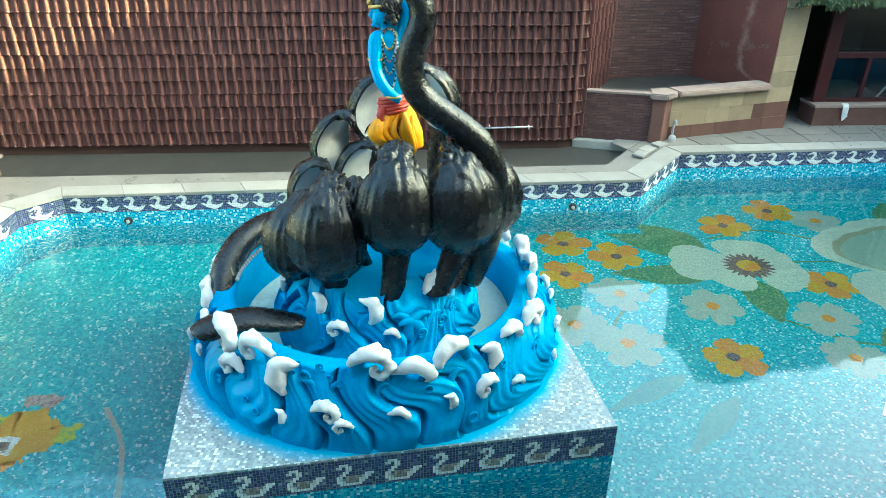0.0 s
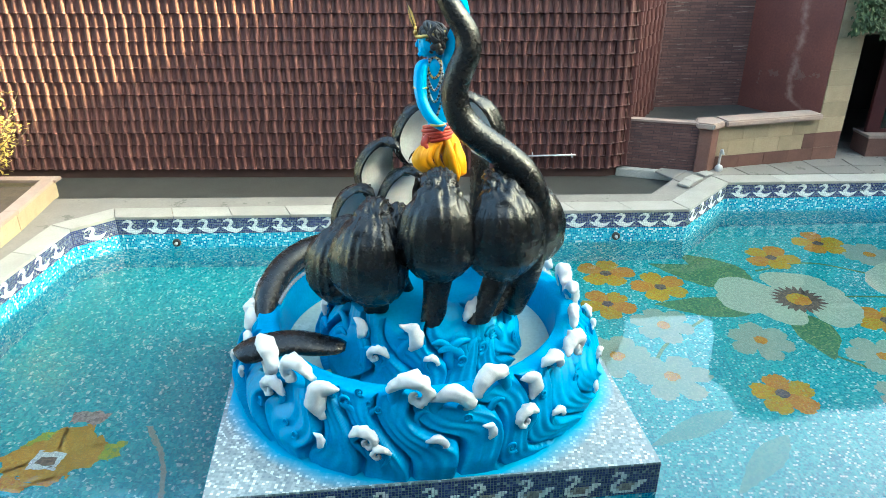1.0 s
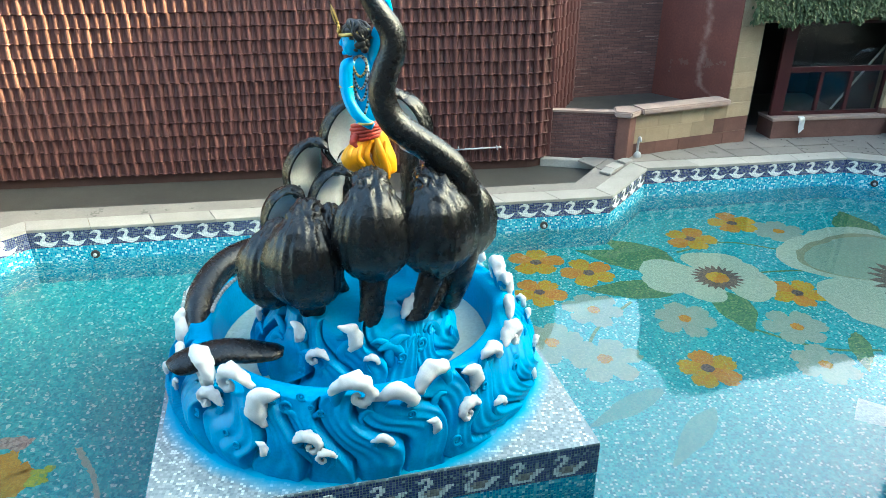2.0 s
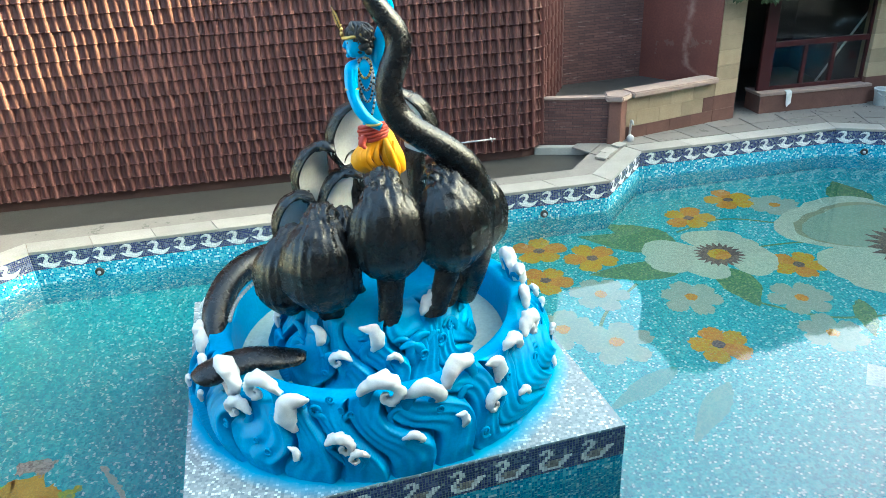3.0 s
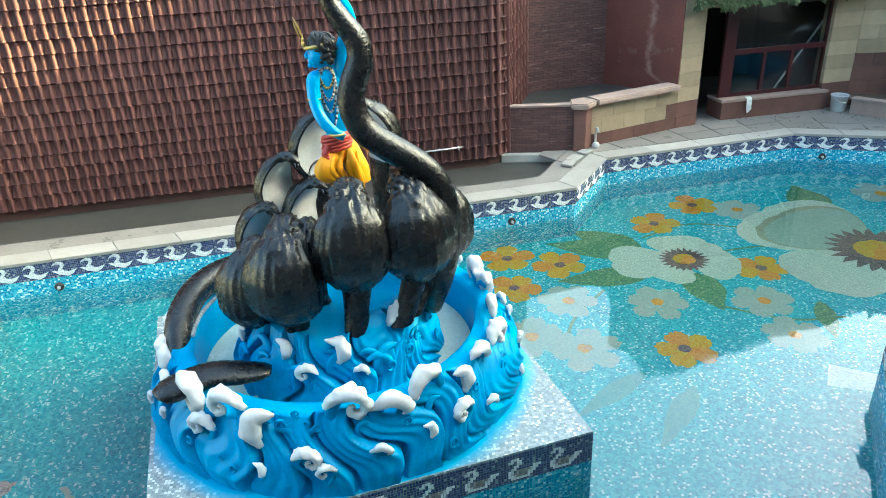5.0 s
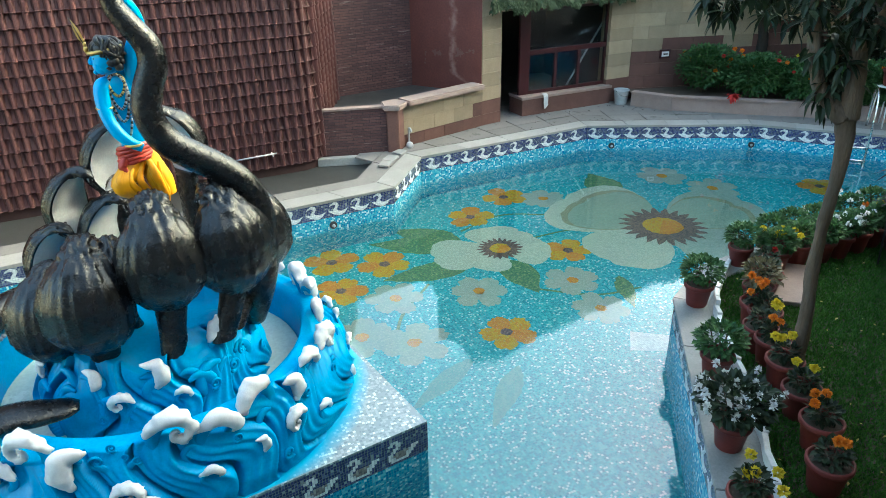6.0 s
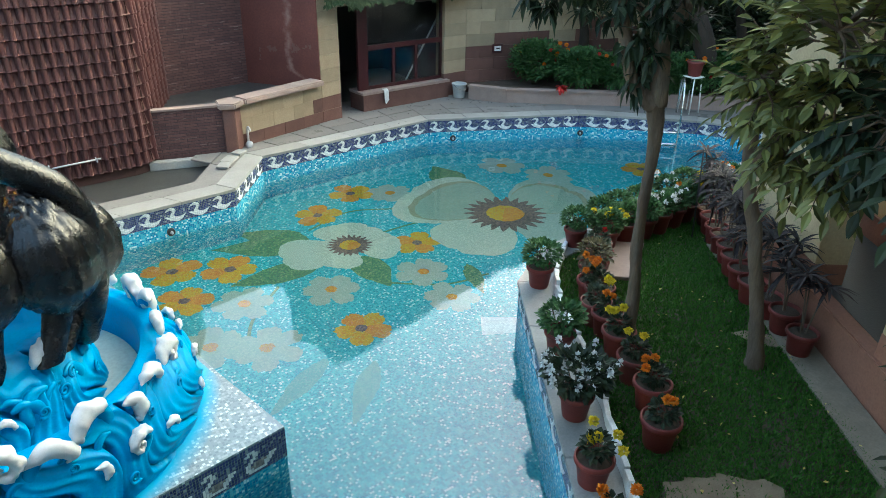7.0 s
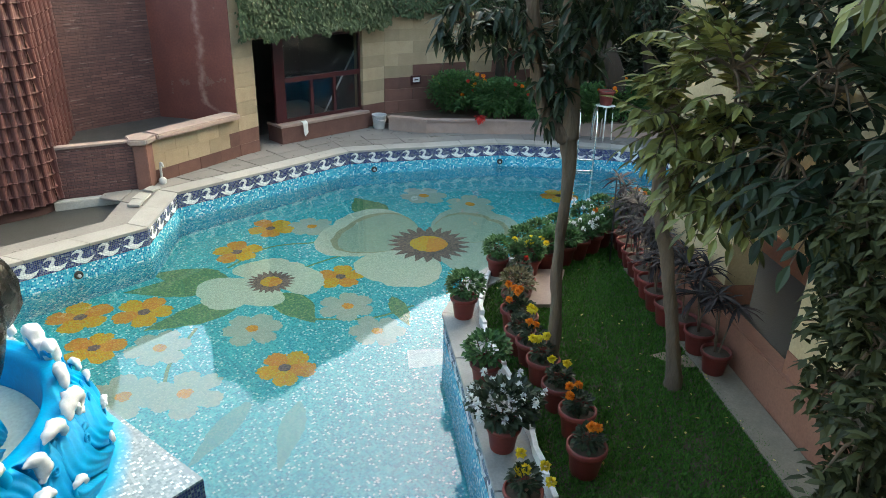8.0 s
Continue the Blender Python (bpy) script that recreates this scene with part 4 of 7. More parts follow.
def foam_scroll(name, seed):
    """A breaking crest one unit wide: a broad foamy back that rolls over and curls in under itself."""
    h = Heap()
    keys = [(-0.52, 0.10, -0.22), (-0.40, 0.04, 0.02), (-0.17, 0.0, 0.21), (0.12, -0.04, 0.26), (0.36, -0.06, 0.12), (0.43, -0.07, -0.13), (0.30, -0.08, -0.32), (0.09, -0.09, -0.30), (0.05, -0.11, -0.12), (0.17, -0.12, -0.06)]
    pts = spline(keys, 5)
    rad = np.interp(np.linspace(0, 9, len(pts)), range(10), [0.05, 0.13, 0.19, 0.21, 0.175, 0.14, 0.12, 0.10, 0.075, 0.045])
    v, f = sweep(pts, rad, 14, up=(0, 1, 0))
    h.add(lumpy([np.array(q) * (1, 1.15, 1) for q in v], seed, 0.20, 5.5), f, 0)
    return h.mesh(name, M_PAINTW)


def foam_drop(name, seed):
    """A fat drop of foam that slides down the face, its tail drawn out to one side."""
    h = Heap()
    pts = spline([(0.36, 0.06, 0.30), (0.18, 0.02, 0.28), (-0.10, -0.02, 0.22), (-0.22, -0.06, -0.02), (-0.20, -0.09, -0.26), (-0.08, -0.10, -0.46), (0.06, -0.08, -0.50)], 5)
    rad = np.interp(np.linspace(0, 6, len(pts)), range(7), [0.04, 0.13, 0.24, 0.27, 0.25, 0.18, 0.06])
    v, f = sweep(pts, rad, 14, up=(0, 1, 0))
    h.add(lumpy([np.array(q) * (1, 0.9, 1) for q in v], seed, 0.16, 3.6), f, 0)
    return h.mesh(name, M_PAINTW)


def foam_cap(name, seed):
    """A ragged cap of foam that hangs over the face at one end."""
    h = Heap()
    pts = spline([(-0.50, 0.08, -0.02), (-0.25, 0.0, 0.14), (0.06, -0.02, 0.20), (0.30, -0.06, 0.06), (0.40, -0.08, -0.16), (0.32, -0.08, -0.32)], 5)
    rad = np.interp(np.linspace(0, 5, len(pts)), range(6), [0.04, 0.17, 0.22, 0.20, 0.15, 0.05])
    v, f = sweep(pts, rad, 14, up=(0, 1, 0))
    h.add(lumpy(v, seed, 0.18, 3.4), f, 0)
    return h.mesh(name, M_PAINTW)


def blue_curl(name):
    """A rolled scroll of blue paint, one unit wide."""
    pts, rad = [], []
    for k in range(34):
        t = k / 33
        a = -math.pi * 0.75 + t * 3.3 * math.pi
        w = 0.42 * (1 - 0.82 * t)
        pts.append((w * math.cos(a), -0.02 + 0.10 * t, w * math.sin(a)))
        rad.append(0.115 * (1 - 0.5 * t))
    v, f = sweep(pts, rad, 8, up=(0, 1, 0))
    return raw_mesh(name, v, f, M_PAINTB, smooth=True)


def rib(name, curve):
    """A low ridge that rises up the face, swells and rolls over beneath a crest; one unit high."""
    pts = spline([(0.20, -0.03, 0.06), (-0.06, 0.0, 0.10), (-0.28, 0.0, -0.06), (-0.36, -0.03, -0.30), (-0.26 + 0.2 * curve, -0.08, -0.62), (0.10 * curve + 0.1, -0.13, -1.0)], 6)
    rad = np.interp(np.linspace(0, 5, len(pts)), range(6), [0.05, 0.12, 0.15, 0.135, 0.10, 0.02])
    v, f = sweep(pts, rad, 10, up=(0, 1, 0))
    return raw_mesh(name, [(q[0], q[1] * 0.75, q[2]) for q in v], f, M_PAINTB, smooth=True)


FOAM = {"scroll": [foam_scroll("foam_crest", k) for k in (1, 6)], "drop": [foam_drop("foam_crest", k) for k in (2, 7)], "cap": [foam_cap("foam_crest", k) for k in (3, 8)]}
SPIRAL, RIBS = blue_curl("wave_curl"), [rib("wave_ridge", c) for c in (0.2, 1.0)]


def on_face(th, z, r, wide, flip):
    a = radians(th)
    return pose(CX + r * math.cos(a), CY + r * math.sin(a), z, 0, 0, th + 90) @ Matrix.Diagonal((wide * (-1 if flip else 1), wide, wide, 1))


def crest(th, z, r, wide, form, flip, k):
    """Foam on the crest of a wave, with the blue ridge that carries it."""
    part("foam_crest", FOAM[form][k % 2], waves, "white foam crest", on_face(th, z, r, wide, flip))
    part("wave_ridge", RIBS[k % 2], waves, m=on_face(th, z - 0.02 * wide, r - 0.10 * wide, wide * 1.12, flip))


# round the outer ring: bearing, height, width, form, whether it rolls the other way
RIM_FOAM = [(186, 0.46, 0.20, "scroll", 0), (196, 0.52, 0.20, "drop", 1), (204, 0.44, 0.17, "cap", 0), (212, 0.27, 0.10, "drop", 0), (221, 0.55, 0.31, "scroll", 0), (230, 0.38, 0.20, "scroll", 1), (237, 0.58, 0.25, "scroll", 1), (249, 0.47, 0.29, "drop", 0), (274, 0.62, 0.28, "scroll", 0),
            (286, 0.52, 0.28, "cap", 0), (299, 0.61, 0.30, "cap", 1), (311, 0.48, 0.21, "drop", 1), (322, 0.54, 0.23, "cap", 0), (338, 0.44, 0.27, "scroll", 0), (350, 0.57, 0.22, "cap", 1), (4, 0.57, 0.26, "drop", 1), (16, 0.58, 0.28, "scroll", 0), (34, 0.58, 0.22, "cap", 1),
            (58, 0.57, 0.24, "scroll", 0), (84, 0.57, 0.24, "cap", 0), (110, 0.57, 0.24, "drop", 0), (134, 0.58, 0.25, "cap", 1), (167, 0.55, 0.2, "drop", 0), (176, 0.52, 0.22, "scroll", 1)]
for k, (th, z, w, form, flip) in enumerate(RIM_FOAM):
    side_on = 1.0 if th > 330 or th < 40 else 0.0
    crest(th, z + 0.03 * side_on, ring_r(z) + 0.055 - 0.06 * side_on, w * 1.14, form, flip, k)
FACE_FOAM = [(250, 0.20, 0.10, "drop", 1), (262, 0.28, 0.17, "scroll", 0), (267, 0.19, 0.11, "scroll", 1), (281, 0.26, 0.13, "cap", 0), (295, 0.29, 0.11, "drop", 1), (307, 0.30, 0.17, "scroll", 1), (317, 0.21, 0.12, "cap", 0), (338, 0.12, 0.08, "drop", 0), (350, 0.22, 0.10, "scroll", 0), (2, 0.30, 0.12, "cap", 0), (14, 0.25, 0.12, "scroll", 1), (200, 0.22, 0.10, "drop", 0)]
for k, (th, z, w, form, flip) in enumerate(FACE_FOAM):
    crest(th, z, ring_r(z) + 0.06, w * 1.25, form, flip, k)
for th, z, w in ((255, 0.47, 0.14), (259, 0.55, 0.09), (262, 0.48, 0.07), (238, 0.20, 0.08), (242, 0.14, 0.09), (265, 0.45, 0.08), (301, 0.10, 0.13), (297, 0.24, 0.08), (330, 0.30, 0.12), (348, 0.34, 0.12), (226, 0.22, 0.10), (315, 0.36, 0.10), (290, 0.38, 0.09), (10, 0.42, 0.12), (24, 0.36, 0.12)):
    part("wave_curl", SPIRAL, waves, m=on_face(th, z, ring_r(z) + 0.035, w, int(th) % 2))
for i in range(18):
    th, z = 186 + i * 11.5 + RND.uniform(-2.0, 2.0), RND.uniform(0.28, 0.46)
    part("wave_ridge", RIBS[i % 2], waves, m=on_face(th, z, ring_r(z) - 0.012, RND.uniform(0.16, 0.26), RND.random() < 0.35))
# on the mound inside
MOUND_FOAM = [(199, 0.60, 0.15, "drop", 0), (239, 0.66, 0.17, "drop", 1), (272, 0.67, 0.22, "drop", 1), (319, 0.74, 0.27, "scroll", 0), (345, 0.74, 0.27, "scroll", 0), (8, 0.86, 0.24, "cap", 0), (22, 0.84, 0.22, "scroll", 0), (255, 0.50, 0.16, "scroll", 1), (283, 0.47, 0.13, "cap", 0), (170, 0.66, 0.2, "cap", 1)]
for k, (th, z, w, form, flip) in enumerate(MOUND_FOAM):
    crest(th, z, mound_r(z) + 0.06, w * 1.1, form, flip, k)
for i in range(20):
    th, z = 185 + i * 10 + RND.uniform(-3, 3), RND.uniform(0.40, 0.62)
    part("wave_ridge", RIBS[i % 2], waves, m=on_face(th, z, mound_r(z) - 0.005, RND.uniform(0.22, 0.40), RND.random() < 0.5))
for th, z, w in ((325, 0.52, 0.13), (314, 0.46, 0.15), (343, 0.36, 0.13), (215, 0.38, 0.13), (300, 0.42, 0.12), (2, 0.45, 0.13), (246, 0.36, 0.10)):
    part("wave_curl", SPIRAL, waves, m=on_face(th, z, mound_r(z) + 0.04, w, int(th) % 2))

# ---- many-hooded serpent, one mesh ----
snake = Heap()


def hood(base, centre, facing, s, belly=1, knob=0.0, neck=0.095):
    """One neck with its spread hood and head; it looks along facing."""
    fx, fy = Vector(facing).normalized()
    U, W = np.array((fx, fy, 0.0)), np.array((-fy, fx, 0.0))
    c, b = np.array(centre, float), np.array(base, float)
    keys = [b, b * 0.5 + (c - (0, 0, 0.47 * s)) * 0.5 - U * 0.02 * s, c - U * 0.02 * s + (0, 0, -0.45 * s), c - U * 0.04 * s + (0, 0, -0.36 * s), c + (0, 0, -0.20 * s) - U * 0.07 * s, c - U * 0.08 * s, c + (0, 0, 0.16 * s) - U * 0.04 * s, c + (0, 0, 0.30 * s) + U * 0.03 * s,
            c + (0, 0, 0.40 * s) + U * 0.10 * s, c + (0, 0, 0.45 * s) + U * 0.19 * s, c + (0, 0, 0.435 * s) + U * 0.30 * s, c + (0, 0, 0.39 * s) + U * 0.40 * s]
    if knob:    # seen from behind: a stubby lumpy head close above the hood
        for i, (z, u) in enumerate(((0.14, -0.065), (0.24, -0.035), (0.32, 0.015), (0.37, 0.08), (0.385, 0.16), (0.365, 0.23))):
            keys[6 + i] = c + (0, 0, z * s) + U * u * s
    path = spline(keys, 6)
    q = np.linspace(0, len(keys) - 1, len(path))
    k = range(len(keys))
    if knob:    # a bulb, broadest low down and drawn in to the head
        belly_w = [0.26, 0.36, 0.362, 0.315, 0.235]
    else:
        belly_w = [0.235, 0.335, 0.345, 0.30, 0.24]
    wide = np.interp(q, k, np.array([neck, neck, neck + 0.03] + belly_w + [0.15 + 0.35 * knob, 0.10 + 0.6 * knob, 0.088 + 0.55 * knob, 0.02]) * s)
    back = np.interp(q, k, np.array([neck, neck, neck + 0.025] + [w * 0.86 for w in belly_w] + [0.115 + 0.3 * knob, 0.085 + 0.4 * knob, 0.065 + 0.3 * knob, 0.015]) * s)
    front = np.interp(q, k, np.array([0.095, 0.08, 0.04, 0.02, 0.015, 0.015, 0.02, 0.03, 0.05, 0.05, 0.045, 0.012]) * s)
    tan = np.gradient(path, axis=0)
    tan /= np.linalg.norm(tan, axis=1)[:, None]
    n, sides = len(path), 90
    verts, black, white = [], [], []
    for i in range(n):
        N = np.cross(W, tan[i])
        N = N if N @ U > 0 or abs(tan[i][2]) < 0.4 else -N
        if tan[i][2] < 0.4 and N[2] > 0:
            N = -N
        for j in range(sides):
            a = 2 * math.pi * j / sides
            ca, sa = math.cos(a), math.sin(a)
            d = front[i] if sa > 0 else back[i]
            ribs = 1 + (0.060 * (abs(math.sin(a * 10.5 + 0.3 + 0.35 * noise.noise(tuple(path[i] * 2)))) ** 14 - 0.25 * abs(math.sin(a * 3 + path[i][0] * 5)) ** 3) * min(1.0, max(0.0, (wide[i] / s - 0.13) / 0.12)) if sa <= 0 else 0)
            rough_ = 1 + (min(1.0, (q[i] - 6.2) / 1.8) * (0.14 + 2.6 * knob) * noise.noise(tuple((path[i] + W * ca * 0.3 + N * sa * 0.1) * (11 + 60 * knob))) if q[i] > 6.2 else 0.0) + 0.03 * noise.noise(tuple(path[i] * 9 + ca))
            verts.append(path[i] + (W * wide[i] * ca + N * d * sa) * ribs * rough_)
    for i in range(n - 1):
        for j in range(sides):
            j2 = (j + 1) % sides
            fc = (i * sides + j, i * sides + j2, (i + 1) * sides + j2, (i + 1) * sides + j)
            mid = (j + 0.5) / sides
            (white if belly and 0.07 < mid < 0.43 and 2.2 < q[i] < 8.2 else black).append(fc)
    black.append(tuple((n - 1) * sides + j for j in range(sides)))
    o = len(snake.v)
    snake.add(verts, black, 0)
    snake.f.extend(tuple(x + o for x in fc) for fc in white)
    snake.i.extend([1] * len(white))
    hd = path[-10]
    for sgn in (-1, 1):
        snake.add(*ball(hd + W * 0.07 * s * sgn + (0, 0, 0.05 * s), (0.022 * s,) * 3, seg=8, rings=5), 0)
        snake.add(*sweep([path[-4] + W * 0.035 * s * sgn - (0, 0, 0.02 * s), path[-4] + W * 0.03 * s * sgn - (0, 0, 0.075 * s)], [0.012 * s, 0.002], 6), 1)


# hoods seen from behind, then those across that show their bellies
hood((-0.92, 5.42, 0.60), (-0.93, 5.42, 1.29), (0.25, 0.95), 0.97, knob=0.06, neck=0.115)
hood((-0.42, 5.30, 0.66), (-0.37, 5.42, 1.56), (0.0, 1.0), 0.96, knob=0.07, neck=0.115)
hood((-0.02, 5.36, 0.68), (0.14, 5.52, 1.54), (-0.35, 0.9), 0.97, knob=0.06, neck=0.115)
hood((-1.15, 5.52, 0.55), (-1.28, 5.72, 1.06), (0.5, 0.8), 0.86, knob=0.03, neck=0.11)
hood((0.12, 5.50, 0.70), (0.38, 5.85, 1.46), (-0.8, 0.5), 0.87, knob=0.03, neck=0.11)
hood((-0.66, 5.70, 0.72), (-0.76, 5.62, 1.36), (0.1, 0.9), 0.60, knob=0.05)
hood((-1.05, 6.05, 0.60), (-1.25, 6.28, 1.27), (0.80, -0.60), 0.66, neck=0.13)
hood((-0.90, 6.20, 0.60), (-1.01, 6.38, 1.70), (0.80, -0.60), 0.66, neck=0.15)
hood((-0.75, 6.10, 0.60), (-0.78, 6.25, 1.47), (0.80, -0.60), 0.66, neck=0.15)
hood((-0.60, 6.40, 0.60), (-0.64, 6.52, 2.02), (0.80, -0.6), 0.70, neck=0.15)
hood((-0.10, 6.40, 0.60), (-0.10, 6.55, 2.08), (-0.85, -0.5), 0.70, neck=0.15)
hood((0.15, 6.20, 0.60), (0.20, 6.35, 1.36), (-0.9, -0.4), 0.66, neck=0.13)

# tail that rises in an S to the raised hand, body over the rim, tail tip lying across the ring
TAIL = [(0.28, 5.80, 0.60), (0.37, 5.67, 0.92), (0.44, 5.64, 1.23), (0.465, 5.64, 1.51), (0.43, 5.65, 1.75), (0.335, 5.65, 1.95), (0.17, 5.65, 2.10), (0.0, 5.65, 2.22), (-0.15, 5.65, 2.34), (-0.235, 5.65, 2.48), (-0.26, 5.65, 2.63), (-0.22, 5.65, 2.78), (-0.165, 5.65, 2.91),
        (-0.155, 5.66, 3.02), (-0.19, 5.66, 3.12), (-0.27, 5.66, 3.24), (-0.34, 5.67, 3.36), (-0.365, 5.67, 3.48), (-0.36, 5.66, 3.64), (-0.29, 5.66, 3.84)]
path = spline(TAIL, 8)
q = np.linspace(0, len(TAIL) - 1, len(path))
rad = np.interp(q, range(len(TAIL)), np.array([0.115, 0.118, 0.118, 0.116, 0.114, 0.112, 0.112, 0.112, 0.110, 0.106, 0.104, 0.102, 0.10, 0.095, 0.088, 0.08, 0.072, 0.062, 0.045, 0.02]) * 1.08)
v, f = sweep(path, rad, 24, up=(0, 1, 0))
snake.add(v, f, 0)
arc = [(CX + 1.47 * math.cos(radians(a)), CY + 1.47 * math.sin(radians(a)), z) for a, z in ((192, 0.36), (184, 0.50), (174, 0.60), (162, 0.65), (150, 0.66), (138, 0.62), (128, 0.5))]
path = spline(arc, 8)
v, f = sweep(path, np.interp(np.linspace(0, 1, len(path)), [0, 0.2, 1], [0.10, 0.135, 0.15]), 18)
snake.add(v, f, 0)
tip = spline([(-1.16, 5.10, 0.50), (-1.38, 5.09, 0.52), (-1.62, 5.06, 0.60), (-1.84, 4.99, 0.58), (-1.98, 4.92, 0.52), (-2.05, 4.88, 0.48)], 8)
v, f = sweep(tip, np.interp(np.linspace(0, 1, len(tip)), [0, 0.06, 0.25, 0.5, 0.75, 0.92, 1], [0.06, 0.11, 0.15, 0.165, 0.16, 0.12, 0.04]), 24)
v = [np.array((p[0], p[1], 0.53 + (p[2] - 0.53) * 0.5)) for p in v]
snake.add(v, f, 0)
# little fringe along the arched body
for k in range(26):
    a = radians(132 + k * 2.2)
    snake.add(*ball((CX + 1.325 * math.cos(a), CY + 1.325 * math.sin(a), 0.545), (0.022, 0.022, 0.022), seg=6, rings=4), 1)
solid("serpent_statue", snake.mesh("serpent_statue", M_BLACK, M_BELLY), "glossy black many-hooded serpent statue with white bellies", "statue")

# ---- standing figure, one mesh ----
fig = Heap()


def lumpy_ball(centre, radii, seed):
    v, f = ball((0, 0, 0), radii, seg=24, rings=16)
    return [Vector(q) + Vector(centre) for q in lumpy(v, seed, 0.16, 30)], f


def limb(pts, rad, slot, n=6, sides=14):
    p = spline(pts, n)
    fig.add(*sweep(p, np.interp(np.linspace(0, len(pts) - 1, len(p)), range(len(pts)), rad), sides), slot)
# legs in draped yellow cloth, one knee forward, with folds that swing across
limb([(-0.40, 6.00, 2.17), (-0.49, 5.92, 2.06), (-0.565, 5.83, 1.99), (-0.49, 5.88, 1.90), (-0.43, 5.94, 1.82)], [0.095, 0.088, 0.078, 0.062, 0.055], 1, 6, 18)
limb([(-0.36, 6.02, 2.17), (-0.31, 6.00, 2.04), (-0.26, 5.98, 1.94), (-0.24, 5.98, 1.82)], [0.095, 0.098, 0.09, 0.075], 1, 6, 18)
for k in range(5):
    t = k / 4
    limb([(-0.50 + 0.24 * t, 5.90, 2.15 - 0.02 * t), (-0.57 + 0.30 * t, 5.79 + 0.10 * t, 2.04 - 0.05 * t), (-0.52 + 0.28 * t, 5.80 + 0.10 * t, 1.95 - 0.07 * t), (-0.44 + 0.20 * t, 5.85 + 0.05 * t, 1.86 - 0.08 * t)], [0.012, 0.030, 0.028, 0.012], 1, 5, 8)
limb([(-0.33, 5.88, 2.16), (-0.30, 5.85, 2.04), (-0.27, 5.86, 1.92), (-0.245, 5.88, 1.83)], [0.02, 0.04, 0.035, 0.02], 1, 6, 8)
# sash
fig.add(*ball((-0.425, 5.99, 2.20), (0.118, 0.11, 0.08)), 2)
for k in range(5):
    z = 2.145 + 0.028 * k
    ring = [(-0.425 + (0.117 + 0.008 * (k % 2)) * math.cos(a), 5.985 + 0.112 * math.sin(a), z + 0.030 * math.cos(a + 0.4 + 0.15 * k)) for a in np.linspace(0, 2 * math.pi, 24)]
    fig.add(*sweep(ring, 0.019, 8), 2)
limb([(-0.50, 5.89, 2.19), (-0.53, 5.86, 2.13), (-0.50, 5.84, 2.09)], [0.03, 0.035, 0.015], 2)
# torso with a narrow waist and broad chest, turned towards the tail
body = spline([(-0.415, 6.00, 2.20), (-0.40, 6.01, 2.32), (-0.405, 6.02, 2.46), (-0.425, 6.02, 2.63), (-0.43, 6.02, 2.76), (-0.44, 6.015, 2.825), (-0.455, 6.01, 2.86)], 6)
v, f = sweep(body, 1.0, 22)
wide = np.interp(np.linspace(0, 6, len(body)), range(7), [0.104, 0.112, 0.150, 0.180, 0.162, 0.092, 0.058])
deep = np.interp(np.linspace(0, 6, len(body)), range(7), [0.085, 0.085, 0.100, 0.110, 0.095, 0.062, 0.052])
v = [body[i // 22] + (np.array(q) - body[i // 22]) * (wide[i // 22], deep[i // 22], 0.05) for i, q in enumerate(v)]
fig.add(v, f, 0)
limb([(-0.455, 6.01, 2.80), (-0.465, 6.005, 2.88), (-0.47, 6.0, 2.93)], [0.056, 0.052, 0.055], 0)
# the arm that hangs bent across the body, its hand over the cloth
limb([(-0.47, 6.01, 2.785), (-0.548, 5.96, 2.755), (-0.565, 5.93, 2.63), (-0.552, 5.89, 2.51), (-0.505, 5.85, 2.41), (-0.43, 5.82, 2.33), (-0.35, 5.81, 2.28)], [0.04, 0.064, 0.060, 0.050, 0.050, 0.043, 0.034], 0, 6, 16)
# the raised arm
limb([(-0.36, 6.02, 2.70), (-0.305, 6.00, 2.82), (-0.28, 5.97, 3.00), (-0.215, 5.92, 3.15), (-0.22, 5.85, 3.28), (-0.28, 5.80, 3.40), (-0.35, 5.74, 3.48)], [0.075, 0.080, 0.066, 0.055, 0.048, 0.042, 0.035], 0, 6, 16)
for k in range(5):
    fig.add(*sweep([(-0.37, 5.70, 3.42 + 0.028 * k), (-0.42, 5.64, 3.43 + 0.030 * k), (-0.425, 5.60, 3.44 + 0.028 * k)], [0.017, 0.015, 0.011], 6), 0)
# head, turned aside and a little down
HX, HY, HZ = -0.482, 5.97, 2.965
fig.add(*ball((HX, HY, HZ), (0.104, 0.098, 0.124), seg=20, rings=14), 0)
fig.add(*ball((HX - 0.045, HY - 0.008, HZ - 0.055), (0.058, 0.062, 0.068), (0, -0.3, 0), 16, 10), 0)
fig.add(*sweep(spline([(HX - 0.090, HY - 0.012, HZ + 0.030), (HX - 0.113, HY - 0.014, HZ - 0.018), (HX - 0.092, HY - 0.013, HZ - 0.036)], 4), [0.008, 0.010, 0.011, 0.013, 0.016, 0.018, 0.017, 0.014, 0.006], 8), 0)
fig.add(*ball((HX - 0.094, HY - 0.012, HZ - 0.062), (0.013, 0.020, 0.008), seg=8, rings=5), 2)
fig.add(*ball((HX - 0.088, HY - 0.012, HZ - 0.098), (0.020, 0.024, 0.020), seg=10, rings=6), 0)
fig.add(*ball((HX - 0.070, HY - 0.052, HZ + 0.008), (0.016, 0.012, 0.010), seg=8, rings=5), 5)
fig.add(*ball((HX - 0.078, HY - 0.058, HZ + 0.008), (0.008, 0.006, 0.009), seg=8, rings=5), 3)
fig.add(*sweep([(HX - 0.090, HY - 0.040, HZ + 0.034), (HX - 0.066, HY - 0.064, HZ + 0.040), (HX - 0.040, HY - 0.078, HZ + 0.032)], 0.006, 6), 3)
